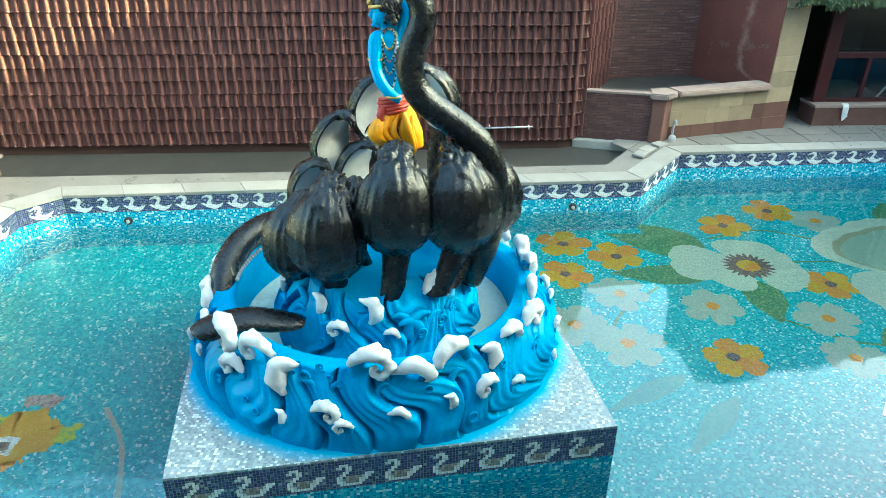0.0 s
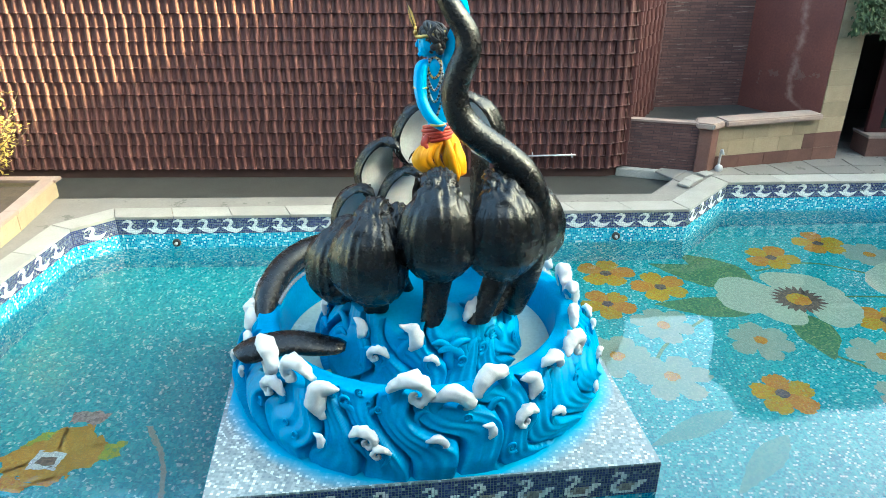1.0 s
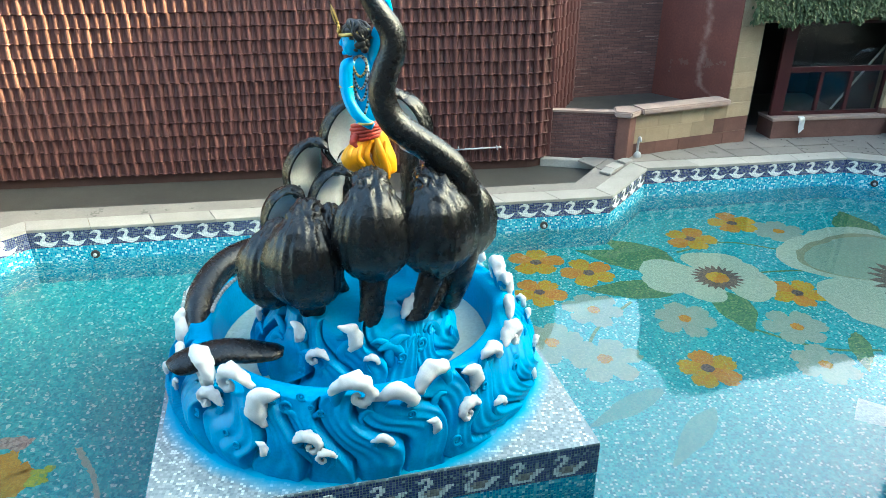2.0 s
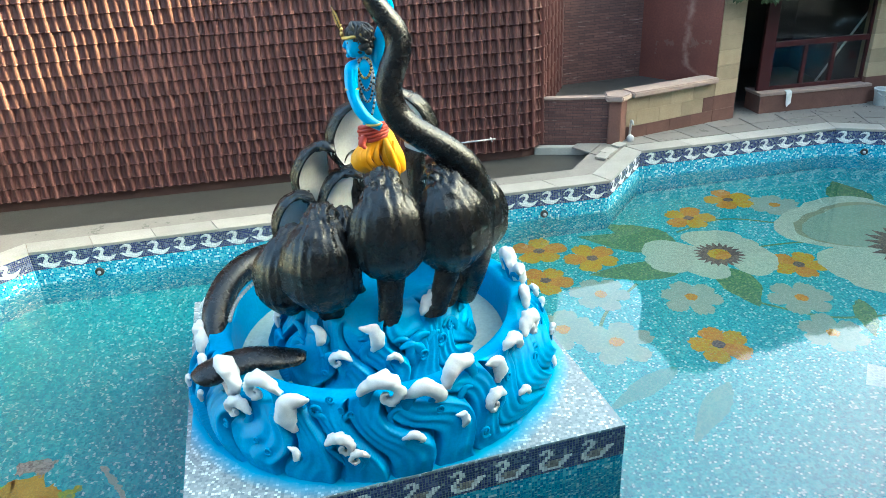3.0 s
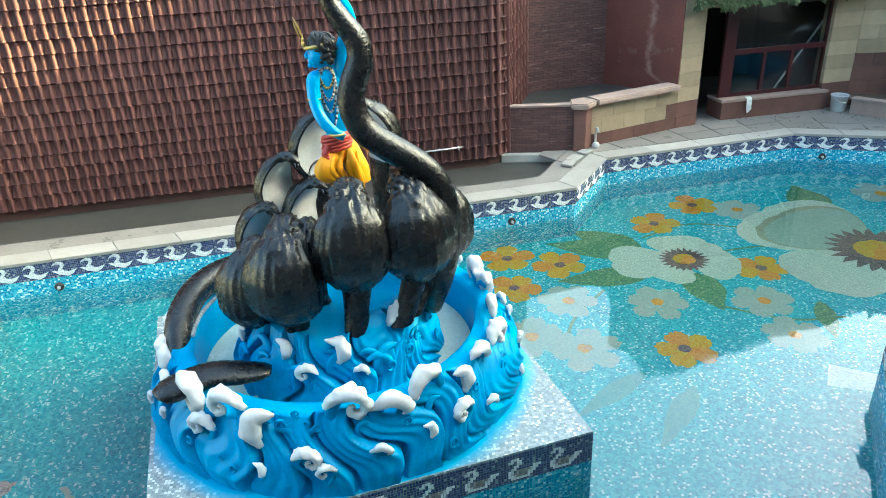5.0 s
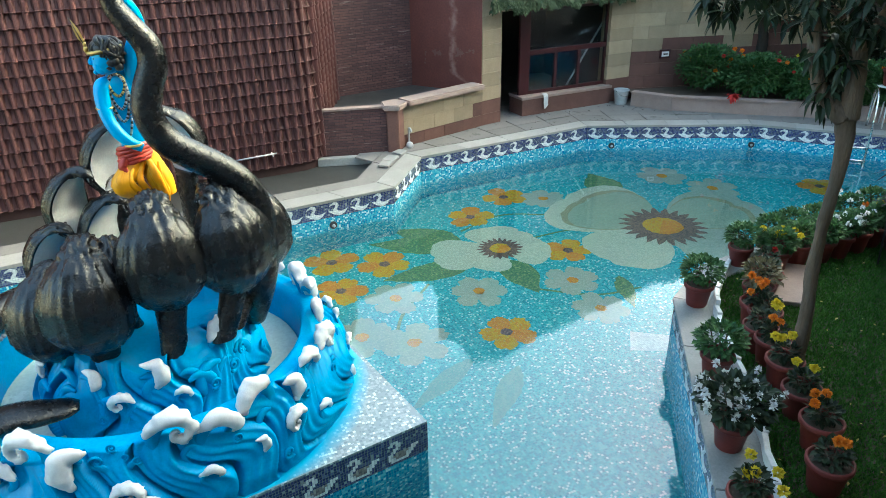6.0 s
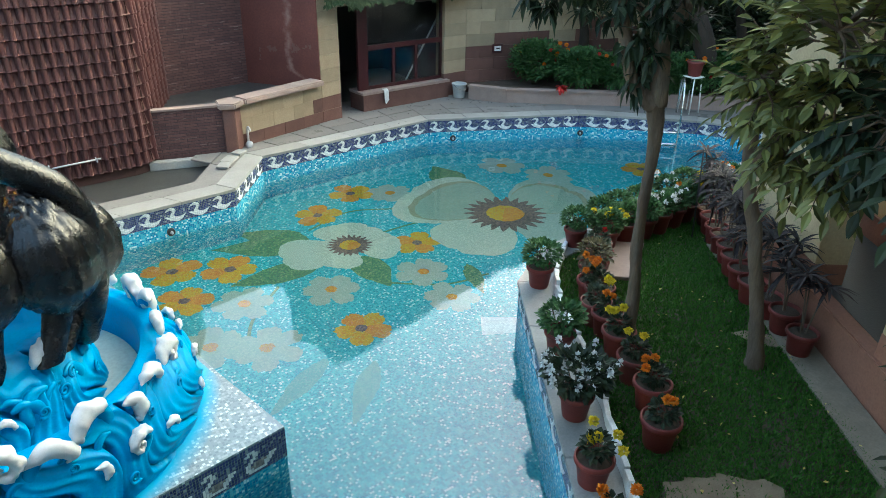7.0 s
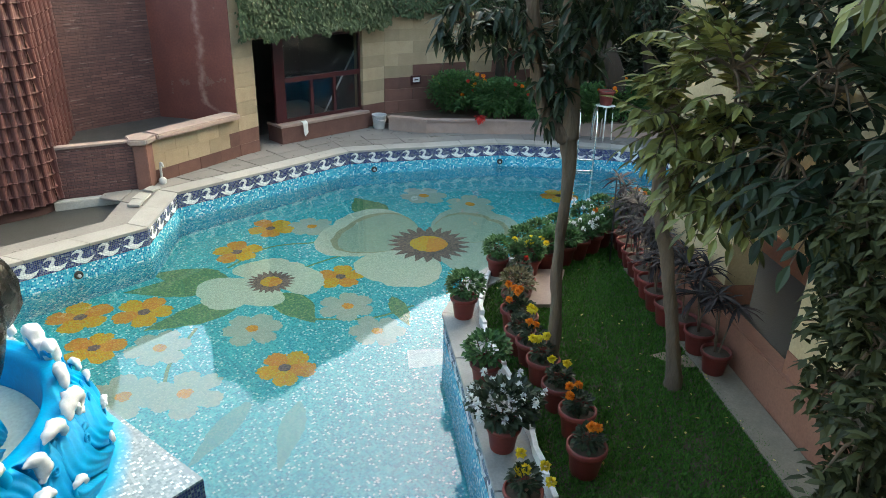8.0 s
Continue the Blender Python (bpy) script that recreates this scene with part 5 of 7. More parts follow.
fig.add(*ball((HX + 0.020, HY - 0.092, HZ - 0.012), (0.018, 0.010, 0.034), seg=8, rings=6), 0)
# hair: a cap of strands and a mass of curls on the neck
fig.add(*lumpy_ball((HX + 0.018, HY + 0.012, HZ + 0.062), (0.122, 0.112, 0.100), 3), 3)
for k in range(34):
    a, q = k * 2.399, (k + 0.5) / 34
    fig.add(*ball((HX + 0.056 + 0.052 * math.cos(a), HY - 0.005 + 0.088 * math.sin(a), HZ + 0.09 - 0.15 * q + 0.012 * math.cos(3 * a)), (0.036, 0.036, 0.024), (a, q, 0), 8, 6), 3)
for k in range(12):
    a = math.pi * (0.15 + 0.7 * k / 11)
    wv = 0.03 * math.sin(5.0 * a)
    fig.add(*sweep(spline([(HX - 0.03, HY + 0.0, HZ + 0.162), (HX - 0.06 * math.cos(a) + 0.02 + wv, HY - 0.085 * math.sin(a), HZ + 0.140), (HX - 0.10 * math.cos(a) + 0.030 - wv, HY - 0.110 * math.sin(a), HZ + 0.075), (HX - 0.08 * math.cos(a) + 0.055 + wv, HY - 0.112 * math.sin(a), HZ + 0.02)], 4), 0.013, 6), 3)
# gold band with its crest and upright feather
ring = [(HX + 0.004 + 0.121 * math.cos(a), HY + 0.008 + 0.113 * math.sin(a), HZ + 0.066 + 0.022 * math.cos(a)) for a in np.linspace(0, 2 * math.pi, 32)]
fig.add(*sweep(ring, [0.013 + 0.004 * (k % 2) for k in range(32)], 8), 4)
for dz, r_ in ((0.075, 0.026), (0.11, 0.020), (0.14, 0.013)):
    fig.add(*ball((HX - 0.122, HY - 0.01, HZ + dz), (r_ * 0.7, r_, r_), seg=8, rings=6), 4)
v, f = leaf_verts((HX - 0.125, HY - 0.005, HZ + 0.10), (-0.30, 0, 1), (0, 1, 0), 0.20, 0.045, -0.1)
fig.add(v, f, 4)
fig.add(*sweep([(HX - 0.125, HY - 0.009, HZ + 0.10), (HX - 0.19, HY - 0.009, HZ + 0.31)], [0.005, 0.002], 6), 3)
# strings of beads, white and gold, down the chest
for n_, (drop, slot) in enumerate(((0.16, 4), (0.26, 5), (0.36, 5), (0.50, 5))):
    for a in np.linspace(0, 2 * math.pi, 40 + 6 * n_):
        x = -0.445 + (0.072 + 0.006 * n_) * math.sin(a) * (1.0 - 0.45 * (0.5 - 0.5 * math.cos(a)))
        z = 2.84 - drop * (0.5 - 0.5 * math.cos(a))
        half = float(np.interp(z, [2.2, 2.32, 2.46, 2.63, 2.76, 2.85], [0.104, 0.112, 0.150, 0.180, 0.162, 0.07]))
        dp = float(np.interp(z, [2.2, 2.46, 2.63, 2.76, 2.85], [0.085, 0.100, 0.110, 0.095, 0.055]))
        y = 6.02 - dp * math.sqrt(max(0.05, 1 - min(1.0, abs(x + 0.42) / half) ** 2)) - 0.008
        fig.add(*ball((x, y, z), (0.0115,) * 3, seg=6, rings=4), slot if a * 7 % 2 > 0.7 else 3)
for (x, y, z) in ((-0.563, 5.93, 2.60), (-0.41, 5.815, 2.315)):
    fig.add(*sweep([(x + 0.060 * math.cos(a), y + 0.056 * math.sin(a), z) for a in np.linspace(0, 2 * math.pi, 16)], 0.010, 6), 4)
solid("figure_statue", fig.mesh("figure_statue", M_SKINB, M_YEL, M_RED, M_HAIR, M_GOLD, M_BELLY), "blue painted standing statue in yellow cloth and red sash", "statue")

# ---- flower mosaics in the pool floor ----
def inlay(name, outline, z, material, parent, label=""):
    """A flat mosaic inlay with an outline of small steps, lying on the pool floor."""
    n = len(outline)
    cx, cy = sum(p[0] for p in outline) / n, sum(p[1] for p in outline) / n
    v = [(cx, cy, z)] + [(round(x / 0.026) * 0.026, round(y / 0.026) * 0.026, z) for x, y in outline]
    f = [(0, 1 + i, 1 + (i + 1) % n) for i in range(n)]
    return part(name, raw_mesh(name, v, f, material, uv=[(p[0], p[1]) for p in v]), parent, label)


def petal(c, ang, length, width, start=0.12, notch=0.0, n=44):
    out = []
    for k in range(n):
        t = 2 * math.pi * k / n
        u = 0.5 - 0.5 * math.cos(t)
        s = math.sin(t) * (0.30 + 0.85 * u ** 0.8)
        r = start + (length - start) * (u - notch * math.exp(-((u - 1) ** 2 + (s * 1.5) ** 2) / 0.02))
        x, y = r, s * width * 0.62
        x += 0.02 * noise.noise((k * 0.7, ang, 0))
        out.append((c[0] + x * math.cos(ang) - y * math.sin(ang), c[1] + x * math.sin(ang) + y * math.cos(ang)))
    return out


def disc(c, r, spikes=0, depth=0.0, n=48):
    return [(c[0] + (r + depth * (abs((k * spikes / n) % 1 - 0.5) * 2 if spikes else 0)) * math.cos(2 * math.pi * k / n), c[1] + (r + depth * (abs((k * spikes / n) % 1 - 0.5) * 2 if spikes else 0)) * math.sin(2 * math.pi * k / n)) for k in range(n)]


FZ = FLOOR_Z + 0.004
GROUP = "mosaic flowers in the pool floor"


def small_flower(x, y, r, petals_mat, eye_mat, label, n=5, turn=0.0):
    t = thing("mosaic_flower", label, "mosaic", GROUP)
    for k in range(n):
        a = turn + 2 * math.pi * k / n + RND.uniform(-0.08, 0.08)
        inlay("petal", petal((x, y), a, r * RND.uniform(0.92, 1.08), r * (0.74 if n == 5 else 0.64), 0.0, 0.06), FZ + 0.0005 * k + 0.00005 * (int(x * 100) % 7), petals_mat[k % len(petals_mat)], t)
    inlay("eye", disc((x, y), r * 0.20, 0, 0, 20), FZ + 0.0035, eye_mat, t)


def big_flower(x, y, specs, eye, spike, label):
    t = thing("mosaic_flower", label, "mosaic", GROUP)
    for k, (ang, ln, wd, m) in enumerate(specs):
        inlay("petal", petal((x, y), radians(ang), ln, wd, 0.05, 0.03), FZ + 0.004 + 0.0008 * k, m, t, "pale green white mosaic petal")
    if len(specs) == 4:
        for q, (ang, ln, wd, m) in enumerate(specs[:2]):
            inlay("petal_band", petal((x, y), radians(ang - 3), ln * 0.86, wd * 0.86, 0.05, 0.03), FZ + 0.0074 + 0.0008 * q, M_PETALT, t, "tan mosaic band")
            inlay("inner_petal", petal((x, y), radians(ang - 3), ln * 0.80, wd * 0.80, 0.05, 0.03), FZ + 0.0082 + 0.0008 * q, M_PETALW, t, "pale green white mosaic petal")
    inlay("dark_eye", disc((x, y), eye, 22, spike, 132), FZ + 0.0105, M_EYEMOS, t, "spiky dark brown mosaic eye")
    inlay("yellow_heart", disc((x, y), eye * 0.62), FZ + 0.012, M_PETALY, t, "yellow mosaic heart")
    inlay("orange_heart", [(x + eye * 0.62 * math.cos(a), y + eye * 0.62 * math.sin(a) * (1.0 if a < 0 else 0.55)) for a in np.linspace(-2.4, 1.2, 24)], FZ + 0.0135, M_PETALO, t, "orange mosaic shading")


YEL = "small yellow and orange mosaic flower in the pool floor"
PAL = "small pale cream mosaic flower in the pool floor"
for k, (x, y, r) in enumerate(((3.38, 6.68, 0.42), (1.69, 8.51, 0.42), (1.78, 9.39, 0.46), (2.50, 9.03, 0.46), (4.38, 10.05, 0.46), (5.29, 10.60, 0.46), (5.25, 8.29, 0.42), (10.79, 8.60, 0.45))):
    small_flower(x, y, r * 0.9, [M_PETALY, M_PETALO, M_PETALY, M_PETALY, M_PETALO], M_EYEMOS, YEL, 5, 0.4 + 0.5 * k)

for k, (x, y, r) in enumerate(((5.91, 10.25, 0.44), (3.48, 7.74, 0.42), (4.83, 7.47, 0.42), (4.78, 6.67, 0.40), (2.34, 8.02, 0.42), (2.22, 6.93, 0.45), (8.54, 10.27, 0.5), (8.98, 9.36, 0.5), (1.65, 7.3, 0.45))):
    small_flower(x, y, r, [M_PETALP], M_PETALO, PAL, 6, 0.2 + 0.4 * k)
big_flower(4.32, 8.78, [(172, 1.10, 0.95, M_PETALB), (78, 0.80, 0.85, M_PETALB), (12, 0.72, 0.7, M_PETALB), (-38, 0.80, 0.75, M_PETALB), (222, 0.75, 0.7, M_PETALB)], 0.26, 0.11, "large white mosaic flower with a spiky brown eye")
big_flower(7.12, 8.40, [(118, 1.95, 2.1, M_PETALB), (8, 2.0, 1.5, M_PETALP), (203, 1.65, 1.35, M_PETALB), (290, 1.4, 1.2, M_PETALP)], 0.52, 0.22, "very large white mosaic flower with an orange heart")


def leaf_inlay(a, b, w, material=M_LEAFMOS, label="green mosaic leaf in the pool floor"):
    t = thing("mosaic_leaf", label, "mosaic", "mosaic leaves in the pool floor")
    L, ang = dist(a, b), math.atan2(b[1] - a[1], b[0] - a[0])
    out = []
    for k in range(40):
        q = 2 * math.pi * k / 40
        u = 0.5 - 0.5 * math.cos(q)
        s = math.copysign(math.sin(math.pi * u ** 0.8), math.sin(q)) * w / 2 * (1 - 0.3 * u)
        out.append((a[0] + u * L * math.cos(ang) - s * math.sin(ang), a[1] + u * L * math.sin(ang) + s * math.cos(ang)))
    inlay("blade", out, FZ - 0.003 + 0.0004 * (int(a[0] * 100 + a[1] * 10) % 7), material, t)


leaf_inlay((3.75, 9.15), (2.45, 9.76), 0.7)
leaf_inlay((3.85, 9.25), (2.95, 10.12), 0.68)
leaf_inlay((4.25, 8.4), (4.22, 7.35), 0.62)
leaf_inlay((3.7, 8.5), (2.3, 8.55), 0.6)
leaf_inlay((7.2, 9.9), (7.35, 11.0), 0.8)
leaf_inlay((7.5, 7.6), (6.9, 6.7), 0.8)
leaf_inlay((5.5, 7.3), (5.2, 6.5), 0.3)
M_PALELEAF = constant(mosaic("pale_leaf_mosaic", [(0.0, (0.07, 0.30, 0.29)), (0.5, (0.10, 0.34, 0.32)), (0.85, (0.06, 0.27, 0.27))], 0.026, (0.07, 0.30, 0.30)))
leaf_inlay((2.75, 6.35), (1.75, 5.75), 0.32, M_PALELEAF, "pale green mosaic leaf in the pool floor")
leaf_inlay((3.2, 6.0), (2.45, 5.15), 0.32, M_PALELEAF, "pale green mosaic leaf in the pool floor")


def stem(pts, w=0.045):
    t = thing("mosaic_vine", "thin green mosaic vine in the pool floor", "mosaic", "mosaic vines in the pool floor")
    p = spline([(x, y, 0) for x, y in pts], 8)
    d = np.gradient(p, axis=0)
    d /= np.linalg.norm(d, axis=1)[:, None]
    side = np.stack([-d[:, 1], d[:, 0], 0 * d[:, 0]], 1) * w / 2
    v = [tuple(q) for q in p + side] + [tuple(q) for q in p - side]
    v = [(x, y, FZ - 0.0035) for x, y, z in v]
    n = len(p)
    part("stalk", raw_mesh("stalk", v, [(i, i + 1, n + i + 1, n + i) for i in range(n - 1)], M_LEAFMOS, uv=[(q[0], q[1]) for q in v]), t)


stem([(4.9, 8.9), (5.7, 8.9), (6.5, 8.6)])
stem([(4.0, 9.6), (4.9, 9.9), (5.8, 9.5)])
stem([(4.2, 7.5), (4.9, 7.0), (5.6, 6.9)])
stem([(2.9, 8.2), (2.3, 7.6), (2.0, 7.0)])

# yellow mosaic shape on the other side, and a pale settled streak
shape = thing("mosaic_shape", "blocky yellow mosaic shape with a white framed square", "mosaic")
def ragged(outline, amp, seed):
    """An outline broken into short uneven steps."""
    out, m = [], len(outline)
    for i in range(m):
        a, b = Vector(outline[i]), Vector(outline[(i + 1) % m])
        k = max(2, int((b - a).length / 0.04))
        for q in range(k):
            p = a.lerp(b, q / k)
            out.append((p.x + amp * noise.noise((p.x * 9, p.y * 9, seed)), p.y + amp * noise.noise((p.x * 9, p.y * 9, seed + 7))))
    return out


inlay("body", ragged([(-4.55, 5.27), (-4.29, 5.53), (-4.02, 5.59), (-3.88, 5.43), (-3.72, 5.31), (-3.69, 5.09), (-3.90, 4.90), (-4.21, 4.76), (-4.53, 4.81), (-4.68, 5.03)], 0.10, 1), FZ, constant(mosaic("ochre_mosaic", [(0.0, (0.50, 0.27, 0.035)), (0.5, (0.54, 0.32, 0.05)), (0.85, (0.47, 0.24, 0.03))], 0.026, (0.38, 0.24, 0.05))), shape, "ochre yellow mosaic body")
inlay("crest", ragged([(-4.31, 5.57), (-3.96, 5.62), (-3.94, 5.76), (-4.14, 5.82), (-4.33, 5.76)], 0.07, 2), FZ + 0.001, M_SWANGREY, shape, "grey brown mosaic cap")
inlay("tail", ragged([(-3.78, 5.35), (-3.59, 5.39), (-3.55, 5.21), (-3.72, 5.10)], 0.06, 3), FZ + 0.0012, constant(mosaic("lime_mosaic", [(0.0, (0.34, 0.42, 0.05)), (0.5, (0.45, 0.46, 0.06)), (0.85, (0.20, 0.36, 0.12))], 0.026, (0.3, 0.36, 0.08))), shape, "lime green mosaic tail")
inlay("shoulder", ragged([(-4.60, 5.23), (-4.37, 5.31), (-4.33, 5.48), (-4.50, 5.43)], 0.06, 4), FZ + 0.0014, bpy.data.materials["lime_mosaic"], shape, "lime green mosaic shoulder")
inlay("frame", [(-4.37, 4.93), (-4.08, 4.93), (-4.08, 5.17), (-4.37, 5.17)], FZ + 0.002, M_SWAN, shape, "white mosaic square")
inlay("square", [(-4.31, 4.99), (-4.14, 4.99), (-4.14, 5.11), (-4.31, 5.11)], FZ + 0.004, M_EYEMOS, shape, "dark mosaic square")
inlay("lower_edge", ragged([(-4.56, 4.81), (-4.21, 4.76), (-3.94, 4.89), (-3.98, 4.81), (-4.25, 4.65), (-4.56, 4.68)], 0.05, 5), FZ + 0.003, M_PETALO, shape, "orange mosaic edge")
panel_ = thing("mosaic_square", "plain white mosaic square in the pool floor", "mosaic")
inlay("white_field", [(4.80, 6.06), (5.22, 5.78), (4.99, 5.50), (4.58, 5.73)], FZ + 0.002, M_SWAN, panel_)
line = thing("pale_streak", "pale worn streak in the pool floor mosaic", "streak")
p = spline([(-3.45, 5.62, 0), (-3.12, 5.2, 0), (-2.88, 4.6, 0), (-2.75, 4.0, 0)], 8)
M_STREAK = M_PETALP
v = [(x - 0.03, y, FZ) for x, y, z in p] + [(x + 0.03, y + 0.01, FZ) for x, y, z in p]
n = len(p)
part("inlay_line", raw_mesh("inlay_line", v, [(i, i + 1, n + i + 1, n + i) for i in range(n - 1)], M_STREAK, uv=[(q[0], q[1]) for q in v]), line)

# ---- garden: lawn, edging, pots ----
EDGE = [(6.9, 5.66), (6.0, 5.72), (5.45, 5.36), (5.05, 4.98), (4.70, 4.50), (4.50, 4.12), (4.28, 3.74), (3.86, 3.08), (3.42, 2.46), (3.0, 1.8), (2.4, 0.9)]
FACADE = [(4.30, -0.30), (5.60, 1.32), (6.35, 2.34), (7.65, 4.00), (9.6, 6.0)]
LAWN = EDGE[::-1] + [(8.8, 5.75), (9.3, 5.75), (7.30, 4.05), (6.05, 2.42), (5.25, 1.30), (4.0, -0.25)]
sheet("lawn_soil", LAWN, -0.035, M_SOIL, "dark soil under the lawn", "soil")
sheet("lawn_bank", [(8.3, 5.55), (12.6, 6.6), (13.5, 7.4), (16, 7), (16, 2), (9.3, 4.8)], -0.04, M_SOIL, "dark soil behind the pots", "soil")


def inside(p, poly):
    x, y, c = p[0], p[1], False
    for i in range(len(poly)):
        (x0, y0), (x1, y1) = poly[i], poly[i - 1]
        if (y0 > y) != (y1 > y) and x < (x1 - x0) * (y - y0) / (y1 - y0) + x0:
            c = not c
    return c


DIRT = [(3.42, 2.16), (3.60, 2.22), (3.84, 2.26), (4.14, 2.02), (4.36, 1.82), (4.28, 1.55), (4.0, 1.28), (3.6, 0.6), (3.0, 1.3)]
DIRT = [(x + 0.12 * noise.noise((x * 6, y * 6, 1)), y + 0.12 * noise.noise((x * 6, y * 6, 9))) for i in range(len(DIRT)) for x, y in [tuple(Vector(DIRT[i]).lerp(Vector(DIRT[(i + 1) % len(DIRT)]), q / 6)) for q in range(6)]]
sheet("bare_patch", DIRT, -0.028, M_DIRT, "worn patch of bare pale earth in the lawn", "bare earth")
PATCH2 = [(5.92, 3.28), (6.10, 3.22), (6.28, 2.95), (6.18, 2.78), (5.98, 2.96)]
sheet("dry_patch", PATCH2, -0.026, M_DIRT, "dry leaf litter at the lawn edge", "bare earth")
gv, gf = [], []
rg = random.Random(3)
count = 0
while count < 90000:
    x, y = rg.uniform(2.6, 9.2), rg.uniform(0.2, 5.8)
    if not inside((x, y), LAWN):
        continue
    if (x - 5.40) * 0.8106 - (y - 1.28) * 0.5856 > -0.24 + 0.16 * noise.noise((x * 3, y * 3, 2.0)):
        continue
    bare = noise.noise((x * 1.3, y * 1.3, 4.0))
    if inside((x, y), DIRT) and rg.random() > 0.03 + 0.5 * max(0, noise.noise((x * 3, y * 3, 0))):
        count += 0.3
        continue
    if inside((x, y), PATCH2) and rg.random() > 0.2 or bare < -0.5 and rg.random() < 0.4:
        count += 0.3
        continue
    a, h, w, ln = rg.uniform(0, 6.283), rg.uniform(0.014, 0.045), rg.uniform(0.005, 0.012), rg.uniform(0.006, 0.035)
    b = rg.uniform(0, 6.283)
    o = len(gv)
    gv += [(x - w * math.cos(a), y - w * math.sin(a), -0.036), (x + w * math.cos(a), y + w * math.sin(a), -0.036), (x + ln * math.cos(b), y + ln * math.sin(b), -0.036 + h)]
    gf.append((o, o + 1, o + 2))
    count += 1
solid("lawn_grass", raw_mesh("lawn_grass", gv, gf, M_GRASS), "short patchy green lawn grass", "grass", kind="stuff")

# whitewashed brick edging between coping and lawn
edging = thing("lawn_edging", "low crooked line of whitewashed bricks edging the lawn", "edging", kind="structure")
BRICK = box_mesh("brick", -0.105, 0.105, -0.024, 0.024, -0.06, 0.10, M_WHITEW, 0.006)
path = spline([(x, y, 0) for x, y in EDGE], 60)
seg = np.concatenate([[0], np.cumsum(np.linalg.norm(np.diff(path, axis=0), axis=1))])
s = 0.1
while s < seg[-1] - 0.1:
    x, y = np.interp(s, seg, path[:, 0]), np.interp(s, seg, path[:, 1])
    x2, y2 = np.interp(s + 0.05, seg, path[:, 0]), np.interp(s + 0.05, seg, path[:, 1])
    part("brick", BRICK, edging, m=pose(x, y, RND.uniform(-0.02, 0.01), RND.uniform(-6, 6), RND.uniform(-16, 4), math.degrees(math.atan2(y2 - y, x2 - x)) + RND.uniform(-7, 7)))
    s += 0.205

# stone strip between edging and coping on the pool side
sheet("coping_strip", [(3.40, 2.46), (3.84, 3.08), (4.26, 3.74), (4.48, 4.12), (4.68, 4.50), (5.03, 4.98), (5.43, 5.36), (5.3, 5.62), (4.70, 5.25), (3.22, 2.85), (1.95, 0.85), (2.45, 0.9)], -0.014, M_STONE, "pale stone strip along the pool edge", "paving")
solid("stepping_slab", prism("stepping_slab", [(5.55, 4.90), (5.92, 4.60), (6.78, 5.18), (6.36, 5.52)], -0.03, 0.025, M_PINK, 0.006), "pink sandstone slab laid in the lawn", "slab")


# ---- potted plants ----
def pot_meshes(r, h):
    v, f = lathe([(0.001, 0.0), (r * 0.66, 0.0), (r * 0.70, 0.01), (r * 0.90, h * 0.80), (r * 0.92, h * 0.82), (r * 1.02, h * 0.83), (r * 1.04, h * 0.86), (r * 1.04, h * 0.97), (r * 1.0, h), (r * 0.93, h), (r * 0.90, h * 0.95), (r * 0.86, h * 0.85)], 28)
    body = raw_mesh("pot", v, f, M_TERRA, smooth=True)
    v, f = lathe([(0.001, h * 0.90), (r * 0.5, h * 0.89), (r * 0.87, h * 0.87)], 20)
    return body, raw_mesh("soil", v, f, M_SOIL, smooth=True)


def bush(h, rad, n, leaf, material, seed, base=0.0, squash=0.9):
    """A rounded leafy clump of many small leaves on short stems."""
    rr = random.Random(seed)
    hp = Heap()
    for k in range(n):
        d = Vector((rr.gauss(0, 1), rr.gauss(0, 1), rr.gauss(0.25, 0.8))).normalized()
        q = rr.uniform(0.35, 1.0) ** 0.5
        lump = 1 + 0.28 * noise.noise((d.x * 2 + seed, d.y * 2, d.z * 2))
        c = Vector((d.x * rad * q * lump, d.y * rad * q * lump, base + h * 0.55 + d.z * h * 0.45 * squash * q * lump))
        way = (d + Vector((rr.uniform(-0.7, 0.7), rr.uniform(-0.7, 0.7), rr.uniform(-0.3, 0.6)))).normalized()
        hp.add(*leaf4(c, way, Vector((rr.uniform(-0.4, 0.4), rr.uniform(-0.4, 0.4), 1)), leaf * rr.uniform(0.7, 1.2), leaf * rr.uniform(0.55, 0.85)), 0)
    for k in range(9):
        a, q = rr.uniform(0, 6.28), rr.uniform(0.2, 0.8)
        hp.add(*sweep([(0.02 * math.cos(a), 0.02 * math.sin(a), base - 0.03), (rad * q * math.cos(a), rad * q * math.sin(a), base + h * 0.7)], [0.007, 0.003], 5, False), 1)
    return hp.mesh("foliage", material, M_BARK, smooth=False)


def bloom(r, material, seed, n=64):
    rr = random.Random(seed)
    hp = Heap()
    for k in range(n):
        d = Vector((rr.gauss(0, 1), rr.gauss(0, 1), rr.gauss(0.5, 0.7))).normalized()
        hp.add(*leaf4(d * r * 0.2, (d + Vector((0, 0, 0.1))), Vector((rr.uniform(-1, 1), rr.uniform(-1, 1), 1)), r * rr.uniform(0.7, 1.0), r * 0.7), 0)
    return hp.mesh("bloom", material, smooth=False)


